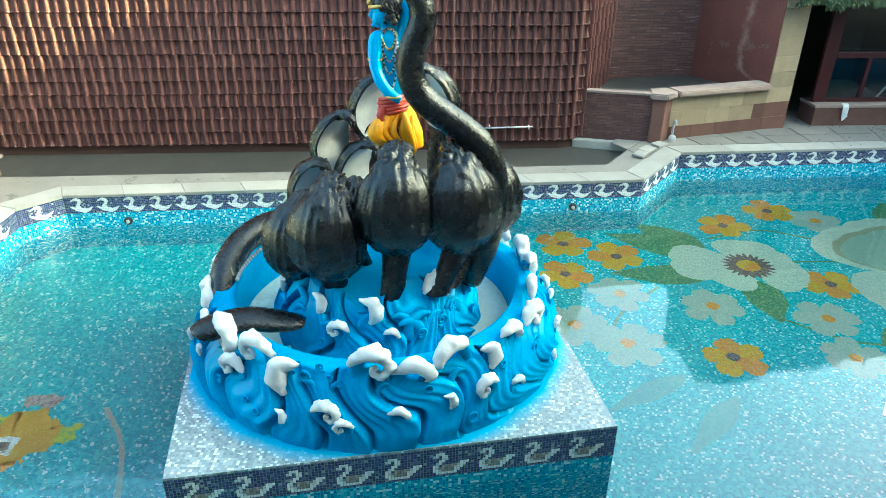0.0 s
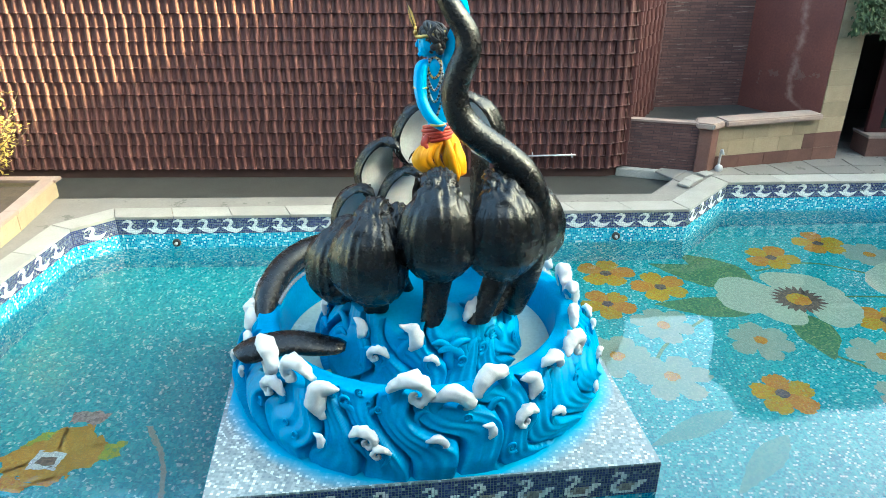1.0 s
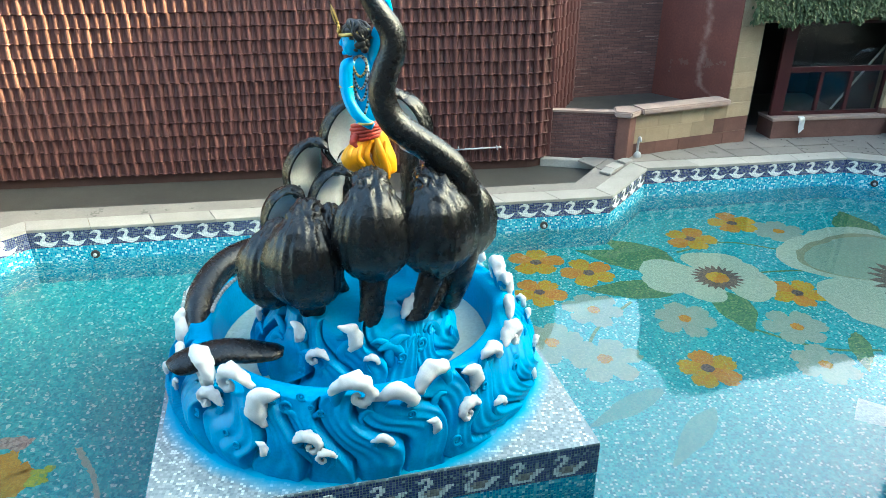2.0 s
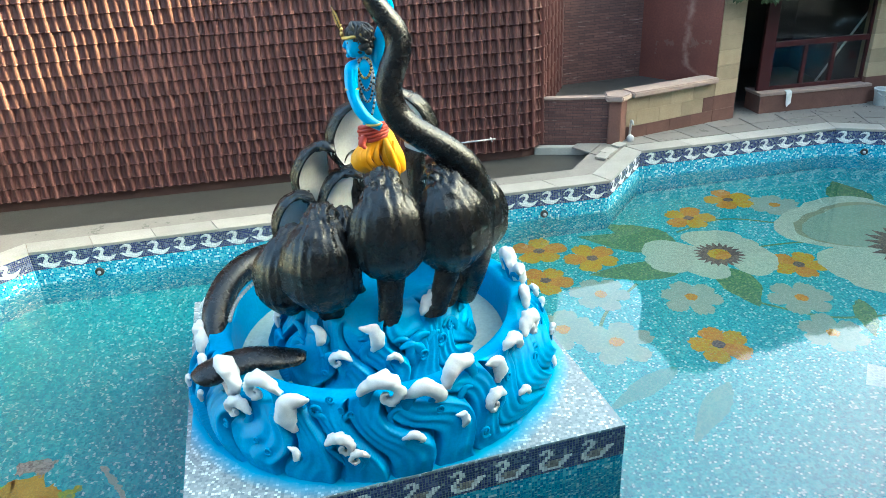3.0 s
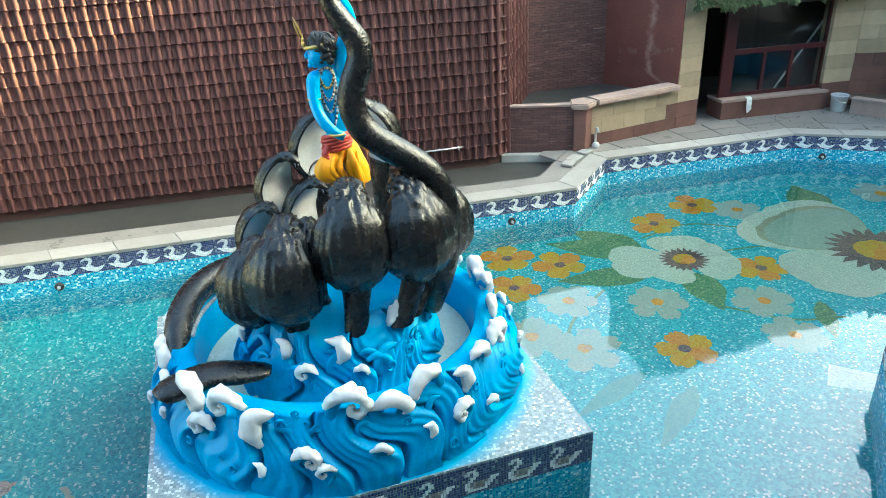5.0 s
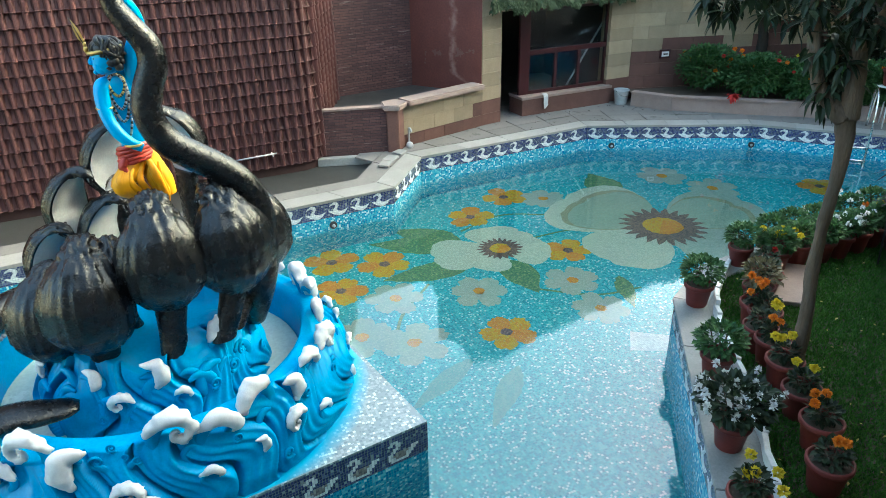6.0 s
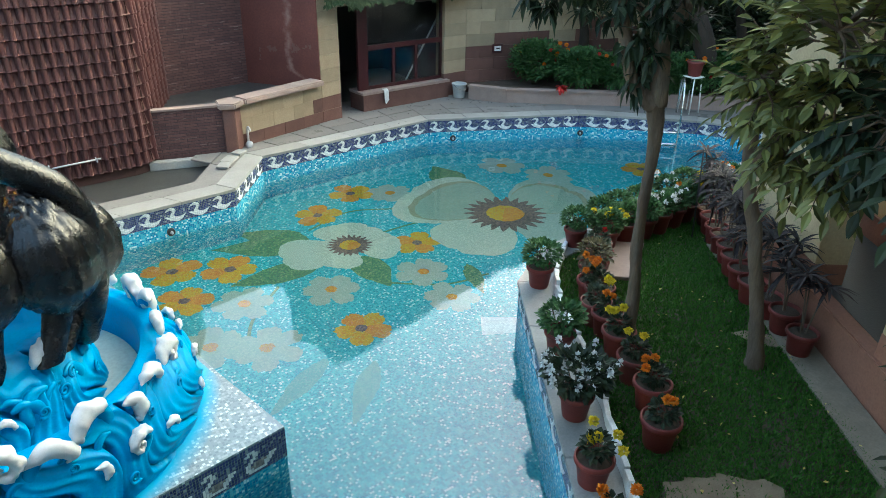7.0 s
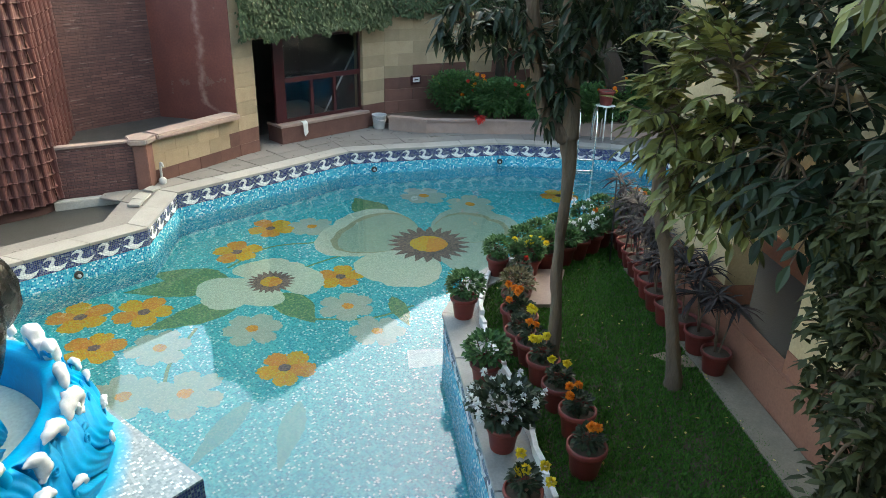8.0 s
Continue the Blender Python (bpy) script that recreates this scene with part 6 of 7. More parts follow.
POT_S, POT_M, POT_L = pot_meshes(0.15, 0.26), pot_meshes(0.165, 0.29), pot_meshes(0.18, 0.31)
BLOOMS = {"yellow": bloom(0.044, M_FYEL, 1), "orange": bloom(0.044, M_FORA, 2), "white": bloom(0.04, M_FWHI, 3, 20), "red": bloom(0.04, M_FRED, 4)}
BUSH_ROUND = [bush(0.30, 0.205, 560, 0.062, M_SHRUB, s, 0.25) for s in (11, 12, 13)]
BUSH_LOOSE = [bush(0.20, 0.105, 150, 0.06, M_LEAFD, s, 0.25) for s in (21, 22, 23)]
BUSH_WIDE = [bush(0.38, 0.27, 560, 0.075, M_LEAFD, s, 0.24) for s in (31, 32)]
BUSH_DRY = [bush(0.34, 0.18, 200, 0.07, leafy("browning_leaf", (0.06, 0.05, 0.02), (0.16, 0.13, 0.05)), 41, 0.25)]


def potted(x, y, z, pots, foliage, flowers, label, spread=0.15, high=0.5, size=1.0, seed=0):
    rr = random.Random(seed + int(x * 100) + int(y * 77))
    t = thing("potted_plant", label, "potted plant", "potted plants", at=(x, y, z), turn=rr.uniform(0, 360))
    t.scale = (size,) * 3
    pot = part("pot", pots[0], t, "red plastic pot")
    part("soil", pots[1], pot, "dark potting soil")
    fol = part("foliage", foliage, t, "green leaves")
    for colour, n in flowers:
        for k in range(n):
            a, q = rr.uniform(0, 6.28), spread * math.sqrt(rr.random())
            part("bloom", BLOOMS[colour], fol, colour + " flower head", pose(q * math.cos(a), q * math.sin(a), high + rr.uniform(-0.08, 0.06), rr.uniform(-25, 25), rr.uniform(-25, 25), 0))
    return t


GREEN = "red pot with a dense round green plant"
MARI_Y = "red pot of yellow marigolds in bloom"
MARI_O = "red pot of orange marigolds in bloom"
# on the coping strip
potted(4.88, 5.10, 0, POT_S, BUSH_ROUND[0], [], GREEN + " on the coping", size=1.02)
potted(4.14, 3.98, 0, POT_S, BUSH_ROUND[1], [], GREEN + " on the coping", size=1.0)
potted(3.60, 3.20, 0, POT_S, BUSH_WIDE[0], [("white", 26)], "red pot of bushy white flowers on the coping", 0.34, 0.55, 1.0)
potted(3.16, 2.56, 0, POT_S, BUSH_LOOSE[0], [("yellow", 5)], MARI_Y + " on the coping", 0.24, 0.42, 1.0)
potted(2.80, 2.05, 0, POT_S, BUSH_LOOSE[1], [("orange", 4)], MARI_O + " on the coping", 0.16, 0.5, 1.0)
# along the lawn side of the edging
LAWN_POTS = [(3.80, 2.68, "orange", 3), (4.12, 3.04, "orange", 3), (4.30, 3.40, "yellow", 2), (4.50, 3.78, "yellow", 4), (4.66, 4.08, "orange", 2), (4.72, 4.30, "yellow", 3), (4.98, 4.50, "orange", 0), (5.02, 4.66, "orange", 6), (5.30, 4.92, "red", 0), (5.62, 5.12, "orange", 0), (5.92, 5.20, "red", 1),
             (6.28, 5.40, "yellow", 7), (6.66, 5.44, "white", 0), (7.00, 5.40, "orange", 1), (7.30, 5.40, "white", 9), (7.62, 5.42, "white", 5), (7.92, 5.46, "orange", 2), (8.22, 5.50, "yellow", 8), (8.52, 5.55, "yellow", 3), (8.84, 5.60, "white", 4), (9.16, 5.68, "orange", 3)]
for k, (x, y, c, n) in enumerate(LAWN_POTS):
    if x < 5.7:
        x, y = x + 0.14, y - 0.10
    fol = BUSH_DRY[0] if n == 0 and c == "red" else (BUSH_LOOSE[k % 3] if x < 6.2 else BUSH_ROUND[k % 3])
    potted(x, y, -0.035, POT_M, fol, [(c, n)] if n else [], {"yellow": MARI_Y, "orange": MARI_O, "white": "red pot of white flowers in leaf", "red": "red pot of browning plants"}[c] + " on the lawn", 0.13 if x < 6.2 else 0.22, 0.5, 1.0, k)
for k, (x, y) in enumerate(((5.98, 5.66), (6.5, 5.72), (6.85, 5.75), (7.25, 5.75), (7.9, 5.8), (8.4, 5.85))):
    potted(x, y, 0.0, POT_S, BUSH_ROUND[k % 3], [("white", 5)] if k in (3, 4) else [], GREEN + " on the pool edge", 0.22, 0.5, 0.95)


def palm(seed):
    """Bare stems with tufts of long purple strap leaves."""
    rr = random.Random(seed)
    hp = Heap()
    for k in range(3):
        a = rr.uniform(0, 6.28)
        top = Vector((0.12 * math.cos(a), 0.12 * math.sin(a), rr.uniform(0.7, 1.1)))
        hp.add(*sweep([(0.02 * math.cos(a), 0.02 * math.sin(a), 0.24), tuple(top * 0.6 + Vector((0, 0, 0.1))), tuple(top)], [0.012, 0.010, 0.008], 6, False), 1)
        for j in range(22):
            d = rdir(-0.15, 0.8)
            hp.add(*leaf_verts(top, d, (0, 0, 1), rr.uniform(0.22, 0.36), 0.045, 0.5), 0)
    return hp.mesh("foliage", M_PURPLE, M_BARK, smooth=False)


PALMS = [palm(s) for s in (51, 52, 53)]
ROW = [(6.16, 2.68), (6.38, 3.00), (6.52, 3.27), (6.66, 3.56), (6.86, 3.84), (7.06, 4.07), (7.28, 4.30), (7.46, 4.52), (7.64, 4.74), (7.84, 4.96), (8.04, 5.18), (8.26, 5.38)]
for k, (x, y) in enumerate(ROW):
    potted(x, y, -0.02, POT_L, PALMS[k % 3], [], "large red pot with a leggy purple leaved plant by the wall", seed=k, size=0.84 + 0.05 * (k % 2))

# ---- veranda of the house beside the lawn ----
FD = Vector((1.90, 2.63)).normalized()
FN = Vector((FD.y, -FD.x))


def fpt(s, d):
    """A point s metres along the facade and d behind it."""
    p = Vector((5.40, 1.28)) + FD * s + FN * d
    return (p.x, p.y)


def fblock(s0, s1, d0, d1, z0, z1, name, material, bevel=0.004):
    return prism(name, [fpt(s0, d0), fpt(s0, d1), fpt(s1, d1), fpt(s1, d0)], z0, z1, material, bevel)


solid("apron", prism("apron", [fpt(-3, -0.33), fpt(-3, 0.02), fpt(4.05, 0.02), fpt(4.05, -0.33)], -0.12, -0.008, M_APRON), "sandy worn paving strip along the house", "paving", kind="structure")
solid("veranda_plinth", fblock(-3, 4.05, 0.04, 2.6, -0.1, 0.42, "veranda_plinth", M_PLINTH, 0.012), "terracotta painted veranda plinth", "plinth", kind="structure")
solid("veranda_floor", fblock(-2.9, 4.05, 0.22, 2.5, 0.40, 0.424, "veranda_floor", M_CONC), "grey veranda floor", "floor", kind="structure")
solid("veranda_back_wall", fblock(-3, 4.05, 1.35, 1.6, 0.42, 3.4, "veranda_back_wall", M_CREAM), "cream painted veranda back wall", "wall", kind="structure")
solid("veranda_skirting", fblock(-3, 4.05, 1.31, 1.346, 0.42, 0.72, "veranda_skirting", M_PLINTH), "terracotta painted skirting band", "trim", kind="structure")
solid("veranda_ceiling", fblock(-3, 4.05, 0.0, 1.6, 3.0, 3.2, "veranda_ceiling", M_CREAM), "cream veranda ceiling slab", "ceiling", kind="structure")
for s0, s1 in ((-2.5, 0.91), (2.2, 4.05)):
    pier = thing("veranda_pier", "cream painted veranda pier with a terracotta foot", "pier", "veranda piers")
    part("shaft", fblock(s0, s1, 0.08, 0.42, 0.66, 3.0, "shaft", M_CREAM), pier)
    part("foot", fblock(s0 - 0.004, s1 + 0.004, 0.076, 0.424, 0.42, 0.66, "foot", M_PLINTH), pier, "terracotta painted foot")
solid("house_upper", fblock(-3, 4.05, 0.0, 3.0, 3.2, 7.2, "house_upper", M_CREAM), "cream upper wall of the house beside the lawn", "wall", kind="structure")


# ---- trees ----
def trunk_mesh(pts, rad, seed, bark=None):
    p = spline(pts, 16)
    r = np.interp(np.linspace(0, len(pts) - 1, len(p)), range(len(pts)), rad)
    v, f = sweep(p, r, 20)
    out = []
    for q in v:
        n = noise.noise((q[0] * 6 + seed, q[1] * 6, q[2] * 2.2))
        out.append(np.array(q) + np.array((n, noise.noise((q[1] * 7, q[0] * 7, q[2] * 2 + seed)), 0)) * 0.022 + np.array((noise.noise((q[0] * 20, q[1] * 20, q[2] * 9)), noise.noise((q[1] * 20, q[0] * 20, q[2] * 9 + 5)), 0)) * 0.012)
    return raw_mesh("trunk", out, f, bark or M_BARK, smooth=True)


def drooping(h, at_, n, length, width, spread, down, rr):
    """A tuft of long drooping leaves round a twig end."""
    for k in range(n):
        a = rr.uniform(0, 6.283)
        d = Vector((math.cos(a) * spread, math.sin(a) * spread, rr.uniform(-down, 0.35)))
        c = Vector(at_) + Vector((rr.gauss(0, 0.03), rr.gauss(0, 0.03), rr.gauss(0, 0.03)))
        h.add(*leaf_verts(c, d, (0, 0, 1), length * rr.uniform(0.7, 1.25), width * rr.uniform(0.8, 1.2), rr.uniform(0.1, 0.45)), 0)


def twig_crown(name, clumps, material, seed, tufts, per, length, width, down=0.9):
    """A crown of leaf tufts, clump by clump, with twigs that reach into it."""
    rr = random.Random(seed)
    h = Heap()
    for (cx, cy, cz, rx, ry, rz) in clumps:
        for k in range(int(tufts * (rx * ry * rz) ** 0.6 * 8) + 3):
            d = Vector((rr.gauss(0, 1), rr.gauss(0, 1), rr.gauss(0, 1))).normalized()
            q = rr.uniform(0.15, 1.0) ** 0.45
            p = Vector((cx + d.x * rx * q, cy + d.y * ry * q, cz + d.z * rz * q))
            drooping(h, p, per, length, width, 0.9, down, rr)
            if k % 3 == 0:
                h.add(*sweep([(cx, cy, cz), tuple((p + Vector((cx, cy, cz))) / 2 + Vector((0, 0, 0.05))), tuple(p)], [0.014, 0.009, 0.004], 5, False), 1)
    return h.mesh(name, material, M_BARK, smooth=False)


tree = thing("lawn_tree", "slender grey barked tree on the lawn with drooping dark leaves", "tree", "lawn trees")
part("trunk", trunk_mesh([(4.76, 3.63, -0.1), (4.75, 3.65, 0.25), (4.72, 3.69, 1.35), (4.73, 3.68, 2.05), (4.70, 3.70, 2.5)], [0.085, 0.062, 0.052, 0.050, 0.066], 1), tree, "grey bark")
part("limb", trunk_mesh([(4.70, 3.70, 2.44), (4.58, 3.86, 2.62), (4.52, 3.94, 2.9), (4.46, 4.02, 3.6), (4.5, 4.1, 4.4)], [0.075, 0.06, 0.052, 0.045, 0.03], 2), tree, "grey bark")
part("limb", trunk_mesh([(4.71, 3.69, 2.44), (4.70, 3.72, 2.9), (4.65, 3.78, 3.5), (4.72, 3.70, 4.4)], [0.075, 0.06, 0.05, 0.03], 3), tree, "grey bark")
part("limb", trunk_mesh([(4.70, 3.71, 2.95), (4.80, 3.60, 3.3), (4.95, 3.45, 3.8), (5.1, 3.4, 4.5)], [0.05, 0.045, 0.04, 0.02], 4), tree, "grey bark")
part("crown", twig_crown("crown", [(4.60, 3.84, 2.88, 0.20, 0.20, 0.22), (4.62, 3.85, 3.15, 0.26, 0.26, 0.28), (4.80, 3.62, 3.35, 0.30, 0.28, 0.26), (4.40, 4.15, 3.35, 0.22, 0.25, 0.25), (4.2, 4.55, 3.35, 0.25, 0.3, 0.3), (4.85, 3.5, 3.75, 0.5, 0.5, 0.3), (4.5, 4.1, 4.3, 0.9, 0.9, 0.45), (4.60, 3.82, 2.66, 0.10, 0.10, 0.10)], M_LEAFD, 61, 26, 6, 0.19, 0.06, 1.6), tree, "drooping dark green leaves")

tree = thing("lawn_tree", "grey barked lawn tree with a full crown of lance leaves", "tree", "lawn trees")
part("trunk", trunk_mesh([(5.61, 2.80, -0.1), (5.60, 2.82, 0.2), (5.50, 3.00, 1.2), (5.41, 3.20, 2.05), (5.3, 3.1, 2.9)], [0.105, 0.070, 0.060, 0.056, 0.045], 5), tree, "grey bark")
part("limb", trunk_mesh([(5.44, 3.14, 1.9), (5.2, 2.9, 2.3), (4.95, 2.6, 2.6), (4.7, 2.3, 2.9)], [0.06, 0.045, 0.035, 0.02], 6), tree, "grey bark")
part("limb", trunk_mesh([(5.36, 3.16, 2.4), (5.3, 2.6, 2.8), (5.1, 2.0, 3.1), (4.8, 1.6, 3.2)], [0.05, 0.04, 0.03, 0.02], 7), tree, "grey bark")
def long_leaf(base, way, up, length, width, droop):
    """A lance leaf of ten faces with a folded midrib."""
    way, up = Vector(way).normalized(), Vector(up)
    side = way.cross(up)
    if side.length < 1e-3:
        side = way.cross(Vector((1, 0, 0.1)))
    side.normalize()
    nrm = side.cross(way).normalized()
    b, v, f = Vector(base), [], []
    for t, w in ((0.0, 0.03), (0.18, 0.30), (0.42, 0.50), (0.68, 0.38), (0.88, 0.16), (1.0, 0.0)):
        c = b + way * (length * t) - nrm * (droop * length * t * t)
        v += [c + side * (width * w) + nrm * (width * w * 0.35), c, c - side * (width * w) + nrm * (width * w * 0.35)]
    for i in range(5):
        o = 3 * i
        f += [(o, o + 1, o + 4, o + 3), (o + 1, o + 2, o + 5, o + 4)]
    return v, f


def spray(h, base, way, length, pairs, leaf, width, rr):
    """An arching twig with leaves in two ranks and one at its end."""
    way = Vector(way).normalized()
    side = way.cross(Vector((0, 0, 1)))
    side = side.normalized() if side.length > 0.05 else Vector((1, 0, 0))
    upw = side.cross(way).normalized()
    bow = rr.uniform(0.05, 0.35)
    at_ = lambda t: Vector(base) + way * (length * t) - Vector((0, 0, 1)) * (bow * length * t * t)
    h.add(*sweep([tuple(at_(t)) for t in (0, 0.35, 0.7, 1.0)], [0.008, 0.006, 0.004, 0.002], 5, False), 1)
    for k in range(pairs):
        t = 0.15 + 0.85 * k / pairs
        ahead = (at_(min(1.0, t + 0.1)) - at_(t)).normalized()
        for sg in (-1, 1):
            d = ahead * rr.uniform(0.45, 0.8) + side * sg * rr.uniform(0.6, 0.9) + upw * rr.uniform(-0.30, 0.20) - Vector((0, 0, 0.25))
            h.add(*long_leaf(at_(t), d, upw + side * rr.uniform(-0.3, 0.3), leaf * rr.uniform(0.75, 1.15) * (1 - 0.25 * t), width * rr.uniform(0.85, 1.15), rr.uniform(0.05, 0.35)), 0)
    h.add(*long_leaf(at_(1.0), (at_(1.0) - at_(0.85)), upw, leaf, width, 0.2), 0)


def spray_crown(name, clumps, material, seed, per, leaf, width, heart):
    """A crown of leafy twigs that point outwards from each clump and away from the tree's heart."""
    rr = random.Random(seed)
    h = Heap()
    for (cx, cy, cz, rx, ry, rz) in clumps:
        for k in range(int(per * (rx * ry * rz) ** 0.5 * 10) + 4):
            d = Vector((rr.gauss(0, 1), rr.gauss(0, 1), rr.gauss(0, 1))).normalized()
            q = rr.uniform(0.2, 1.0) ** 0.5
            p = Vector((cx + d.x * rx * q, cy + d.y * ry * q, cz + d.z * rz * q))
            out = (p - Vector(heart)).normalized() * 0.8 + d * 0.7 + Vector((rr.gauss(0, 0.35), rr.gauss(0, 0.35), 0.1 + rr.gauss(0, 0.25)))
            spray(h, p - out.normalized() * 0.12, out, rr.uniform(0.20, 0.34), rr.randint(3, 5), leaf, width, rr)
            if k % 2 == 0:
                h.add(*sweep([(cx, cy, cz), tuple((p + Vector((cx, cy, cz))) / 2 + Vector((0, 0, 0.05))), tuple(p)], [0.014, 0.010, 0.006], 5, False), 1)
    return h.mesh(name, material, M_BARK, smooth=False)


HEART = (5.1, 2.3, 2.7)
CROWN = [(4.58, 2.75, 2.80, 0.22, 0.24, 0.24), (4.74, 2.52, 2.58, 0.26, 0.24, 0.20), (4.72, 2.30, 2.85, 0.34, 0.30, 0.34), (4.55, 2.05, 2.50, 0.28, 0.26, 0.24), (4.60, 2.30, 3.25, 0.36, 0.36, 0.30), (4.95, 2.75, 3.40, 0.32, 0.32, 0.26), (4.72, 2.80, 2.74, 0.12, 0.14, 0.12), (4.70, 2.52, 2.34, 0.14, 0.14, 0.08), (4.50, 2.12, 2.30, 0.18, 0.16, 0.10), (4.78, 2.86, 3.02, 0.16, 0.16, 0.2)]
part("crown", spray_crown("crown", CROWN, M_LEAF, 62, 13, 0.165, 0.058, HEART), tree, "green lance shaped leaves")
# shaded side of the crown: its shade is coloured in with the darker leaf
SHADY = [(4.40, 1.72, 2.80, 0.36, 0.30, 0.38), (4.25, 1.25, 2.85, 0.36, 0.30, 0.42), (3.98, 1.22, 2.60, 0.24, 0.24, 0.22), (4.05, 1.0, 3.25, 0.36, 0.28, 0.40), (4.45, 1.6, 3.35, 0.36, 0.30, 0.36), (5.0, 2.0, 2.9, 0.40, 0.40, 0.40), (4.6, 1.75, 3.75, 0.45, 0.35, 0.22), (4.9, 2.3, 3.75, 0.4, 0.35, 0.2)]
part("crown", spray_crown("crown", SHADY, M_LEAFD, 65, 12, 0.17, 0.062, (4.9, 1.6, 2.8)), tree, "lance leaves in a darker green for the crown's shade")
near_twigs = Heap()
rr = random.Random(66)
for k in range(6):
    spray(near_twigs, (3.72 + 0.04 * k, 1.26 + rr.uniform(-0.08, 0.08), 3.86 + rr.uniform(-0.08, 0.10)), (-0.7 + rr.uniform(-0.3, 0.3), rr.uniform(-0.5, 0.3), rr.uniform(-0.5, 0.1)), 0.20, 3, 0.17, 0.055, rr)
near_twigs.add(*sweep([(4.75, 1.70, 3.35), (4.3, 1.45, 3.75), (3.85, 1.27, 3.88)], [0.022, 0.016, 0.008], 6, False), 1)
part("crown", near_twigs.mesh("crown", M_LEAF, M_BARK, smooth=False), tree, "green lance shaped leaves")

tree = thing("climber", "dense leafy climber hanging at the house corner", "climber")
part("trunk", trunk_mesh([(3.55, 0.45, -0.1), (3.55, 0.5, 1.0), (3.5, 0.6, 2.2), (3.45, 0.75, 3.2)], [0.06, 0.05, 0.045, 0.03], 8), tree, "thin woody stem")
part("crown", twig_crown("crown", [(3.42, 0.72, 2.3, 0.22, 0.2, 0.4), (3.35, 0.62, 1.7, 0.25, 0.22, 0.45), (3.3, 0.55, 1.1, 0.28, 0.22, 0.4), (3.5, 0.75, 2.95, 0.3, 0.22, 0.4), (3.75, 0.9, 2.6, 0.3, 0.25, 0.35), (3.62, 0.95, 2.35, 0.20, 0.18, 0.30), (3.62, 0.88, 1.95, 0.20, 0.18, 0.30), (3.76, 1.05, 2.75, 0.20, 0.18, 0.26), (3.1, 0.62, 2.0, 0.16, 0.14, 0.35), (2.98, 0.58, 1.5, 0.16, 0.14, 0.3)], M_CLIMB, 63, 80, 6, 0.095, 0.045, 0.9), tree, "dark small leaves")

# creeper that hangs over the pavilion front
def creeper(a, b, z0, z1, seed, n):
    rr = random.Random(seed)
    h = Heap()
    d = (Vector(b) - Vector(a))
    L = d.length
    d.normalize()
    nrm = Vector((d.y, -d.x))
    for k in range(n):
        s = rr.uniform(0, L)
        low = z0 + 0.16 * noise.noise((s * 1.9, seed, 0)) + 0.10 * noise.noise((s * 6, seed, 2))
        z = low + (z1 - low) * rr.random() ** 1.15
        out = 0.05 + 0.20 * rr.random() * (0.6 + 0.4 * noise.noise((s * 3, z * 3, seed)))
        p = Vector((a[0], a[1])) + d * s + nrm * out
        way = Vector((nrm.x * 0.5 + rr.gauss(0, 0.4), nrm.y * 0.5 + rr.gauss(0, 0.4), -0.8 + rr.gauss(0, 0.3)))
        h.add(*leaf4((p.x, p.y, z), way, (nrm.x, nrm.y, 0.6), rr.uniform(0.06, 0.11), rr.uniform(0.04, 0.06)), 0)
    return h.mesh("leaves", M_CREEP, smooth=False)


cr = thing("creeper", "thick grey green creeper hanging over the pavilion front", "creeper")
part("leaves", creeper((5.80, 12.42), (9.66, 13.02), 2.22, 3.45, 71, 9000), cr)
cr = thing("creeper", "thick grey green creeper hanging over the far wall", "creeper")
part("leaves", creeper((9.5, 13.08), (14.5, 11.95), 2.45, 3.6, 72, 6500), cr)

# ---- raised planter with shrubs beyond the pool ----
PL = [(9.35, 12.55), (9.85, 11.80), (11.80, 10.32), (13.60, 8.70), (15.2, 6.9)]
pw = thing("raised_planter", "low pink sandstone planter wall beyond the pool", "planter", kind="structure")
for a, b in zip(PL, PL[1:]):
    part("planter_wall", prism("planter_wall", strip_outline(a, b, 0.14, 0.0), -0.05, 0.26, M_PINK, 0.006), pw)
    part("planter_cap", prism("planter_cap", strip_outline(a, b, 0.16, 0.03), 0.26, 0.31, M_PINK, 0.008), pw)
sheet("planter_soil", [(9.45, 12.6), (9.95, 11.9), (11.9, 10.42), (13.7, 8.8), (15.3, 7.0), (17, 9), (16, 12.5), (9.7, 13.2)], 0.2, M_SOIL, "dark soil in the raised planter", "soil")
rs = random.Random(5)
SHRUBS = [bush(0.95, 0.55, 2600, 0.07, M_SHRUB, s, 0.0) for s in (81, 82)] + [bush(0.85, 0.5, 2200, 0.07, M_SHRUB, 83, 0.0)]
for k in range(20):
    t_ = k / 19
    x = 10.95 + 3.8 * t_ + rs.uniform(-0.1, 0.2)
    y = 12.55 - 1.05 * (x - 10.1) + rs.uniform(0.0, 0.9)
    sh = thing("shrub", "leafy flowering shrub in the raised planter", "shrub", "planter shrubs", at=(x, y, 0.18), turn=rs.uniform(0, 360))
    sh.scale = (rs.uniform(0.8, 1.15),) * 3
    fol = part("foliage", SHRUBS[k % 3], sh, "green leaves")
    for j in range(rs.randint(2, 6)):
        a = rs.uniform(0, 6.28)
        part("bloom", BLOOMS[("orange", "red", "orange", "yellow")[j % 4]], fol, "small bright flower", pose(0.45 * math.cos(a), 0.45 * math.sin(a), rs.uniform(0.45, 0.95)))
red = thing("red_flower", "drooping red flower over the planter edge", "flower")
hp = Heap()
rr = random.Random(9)
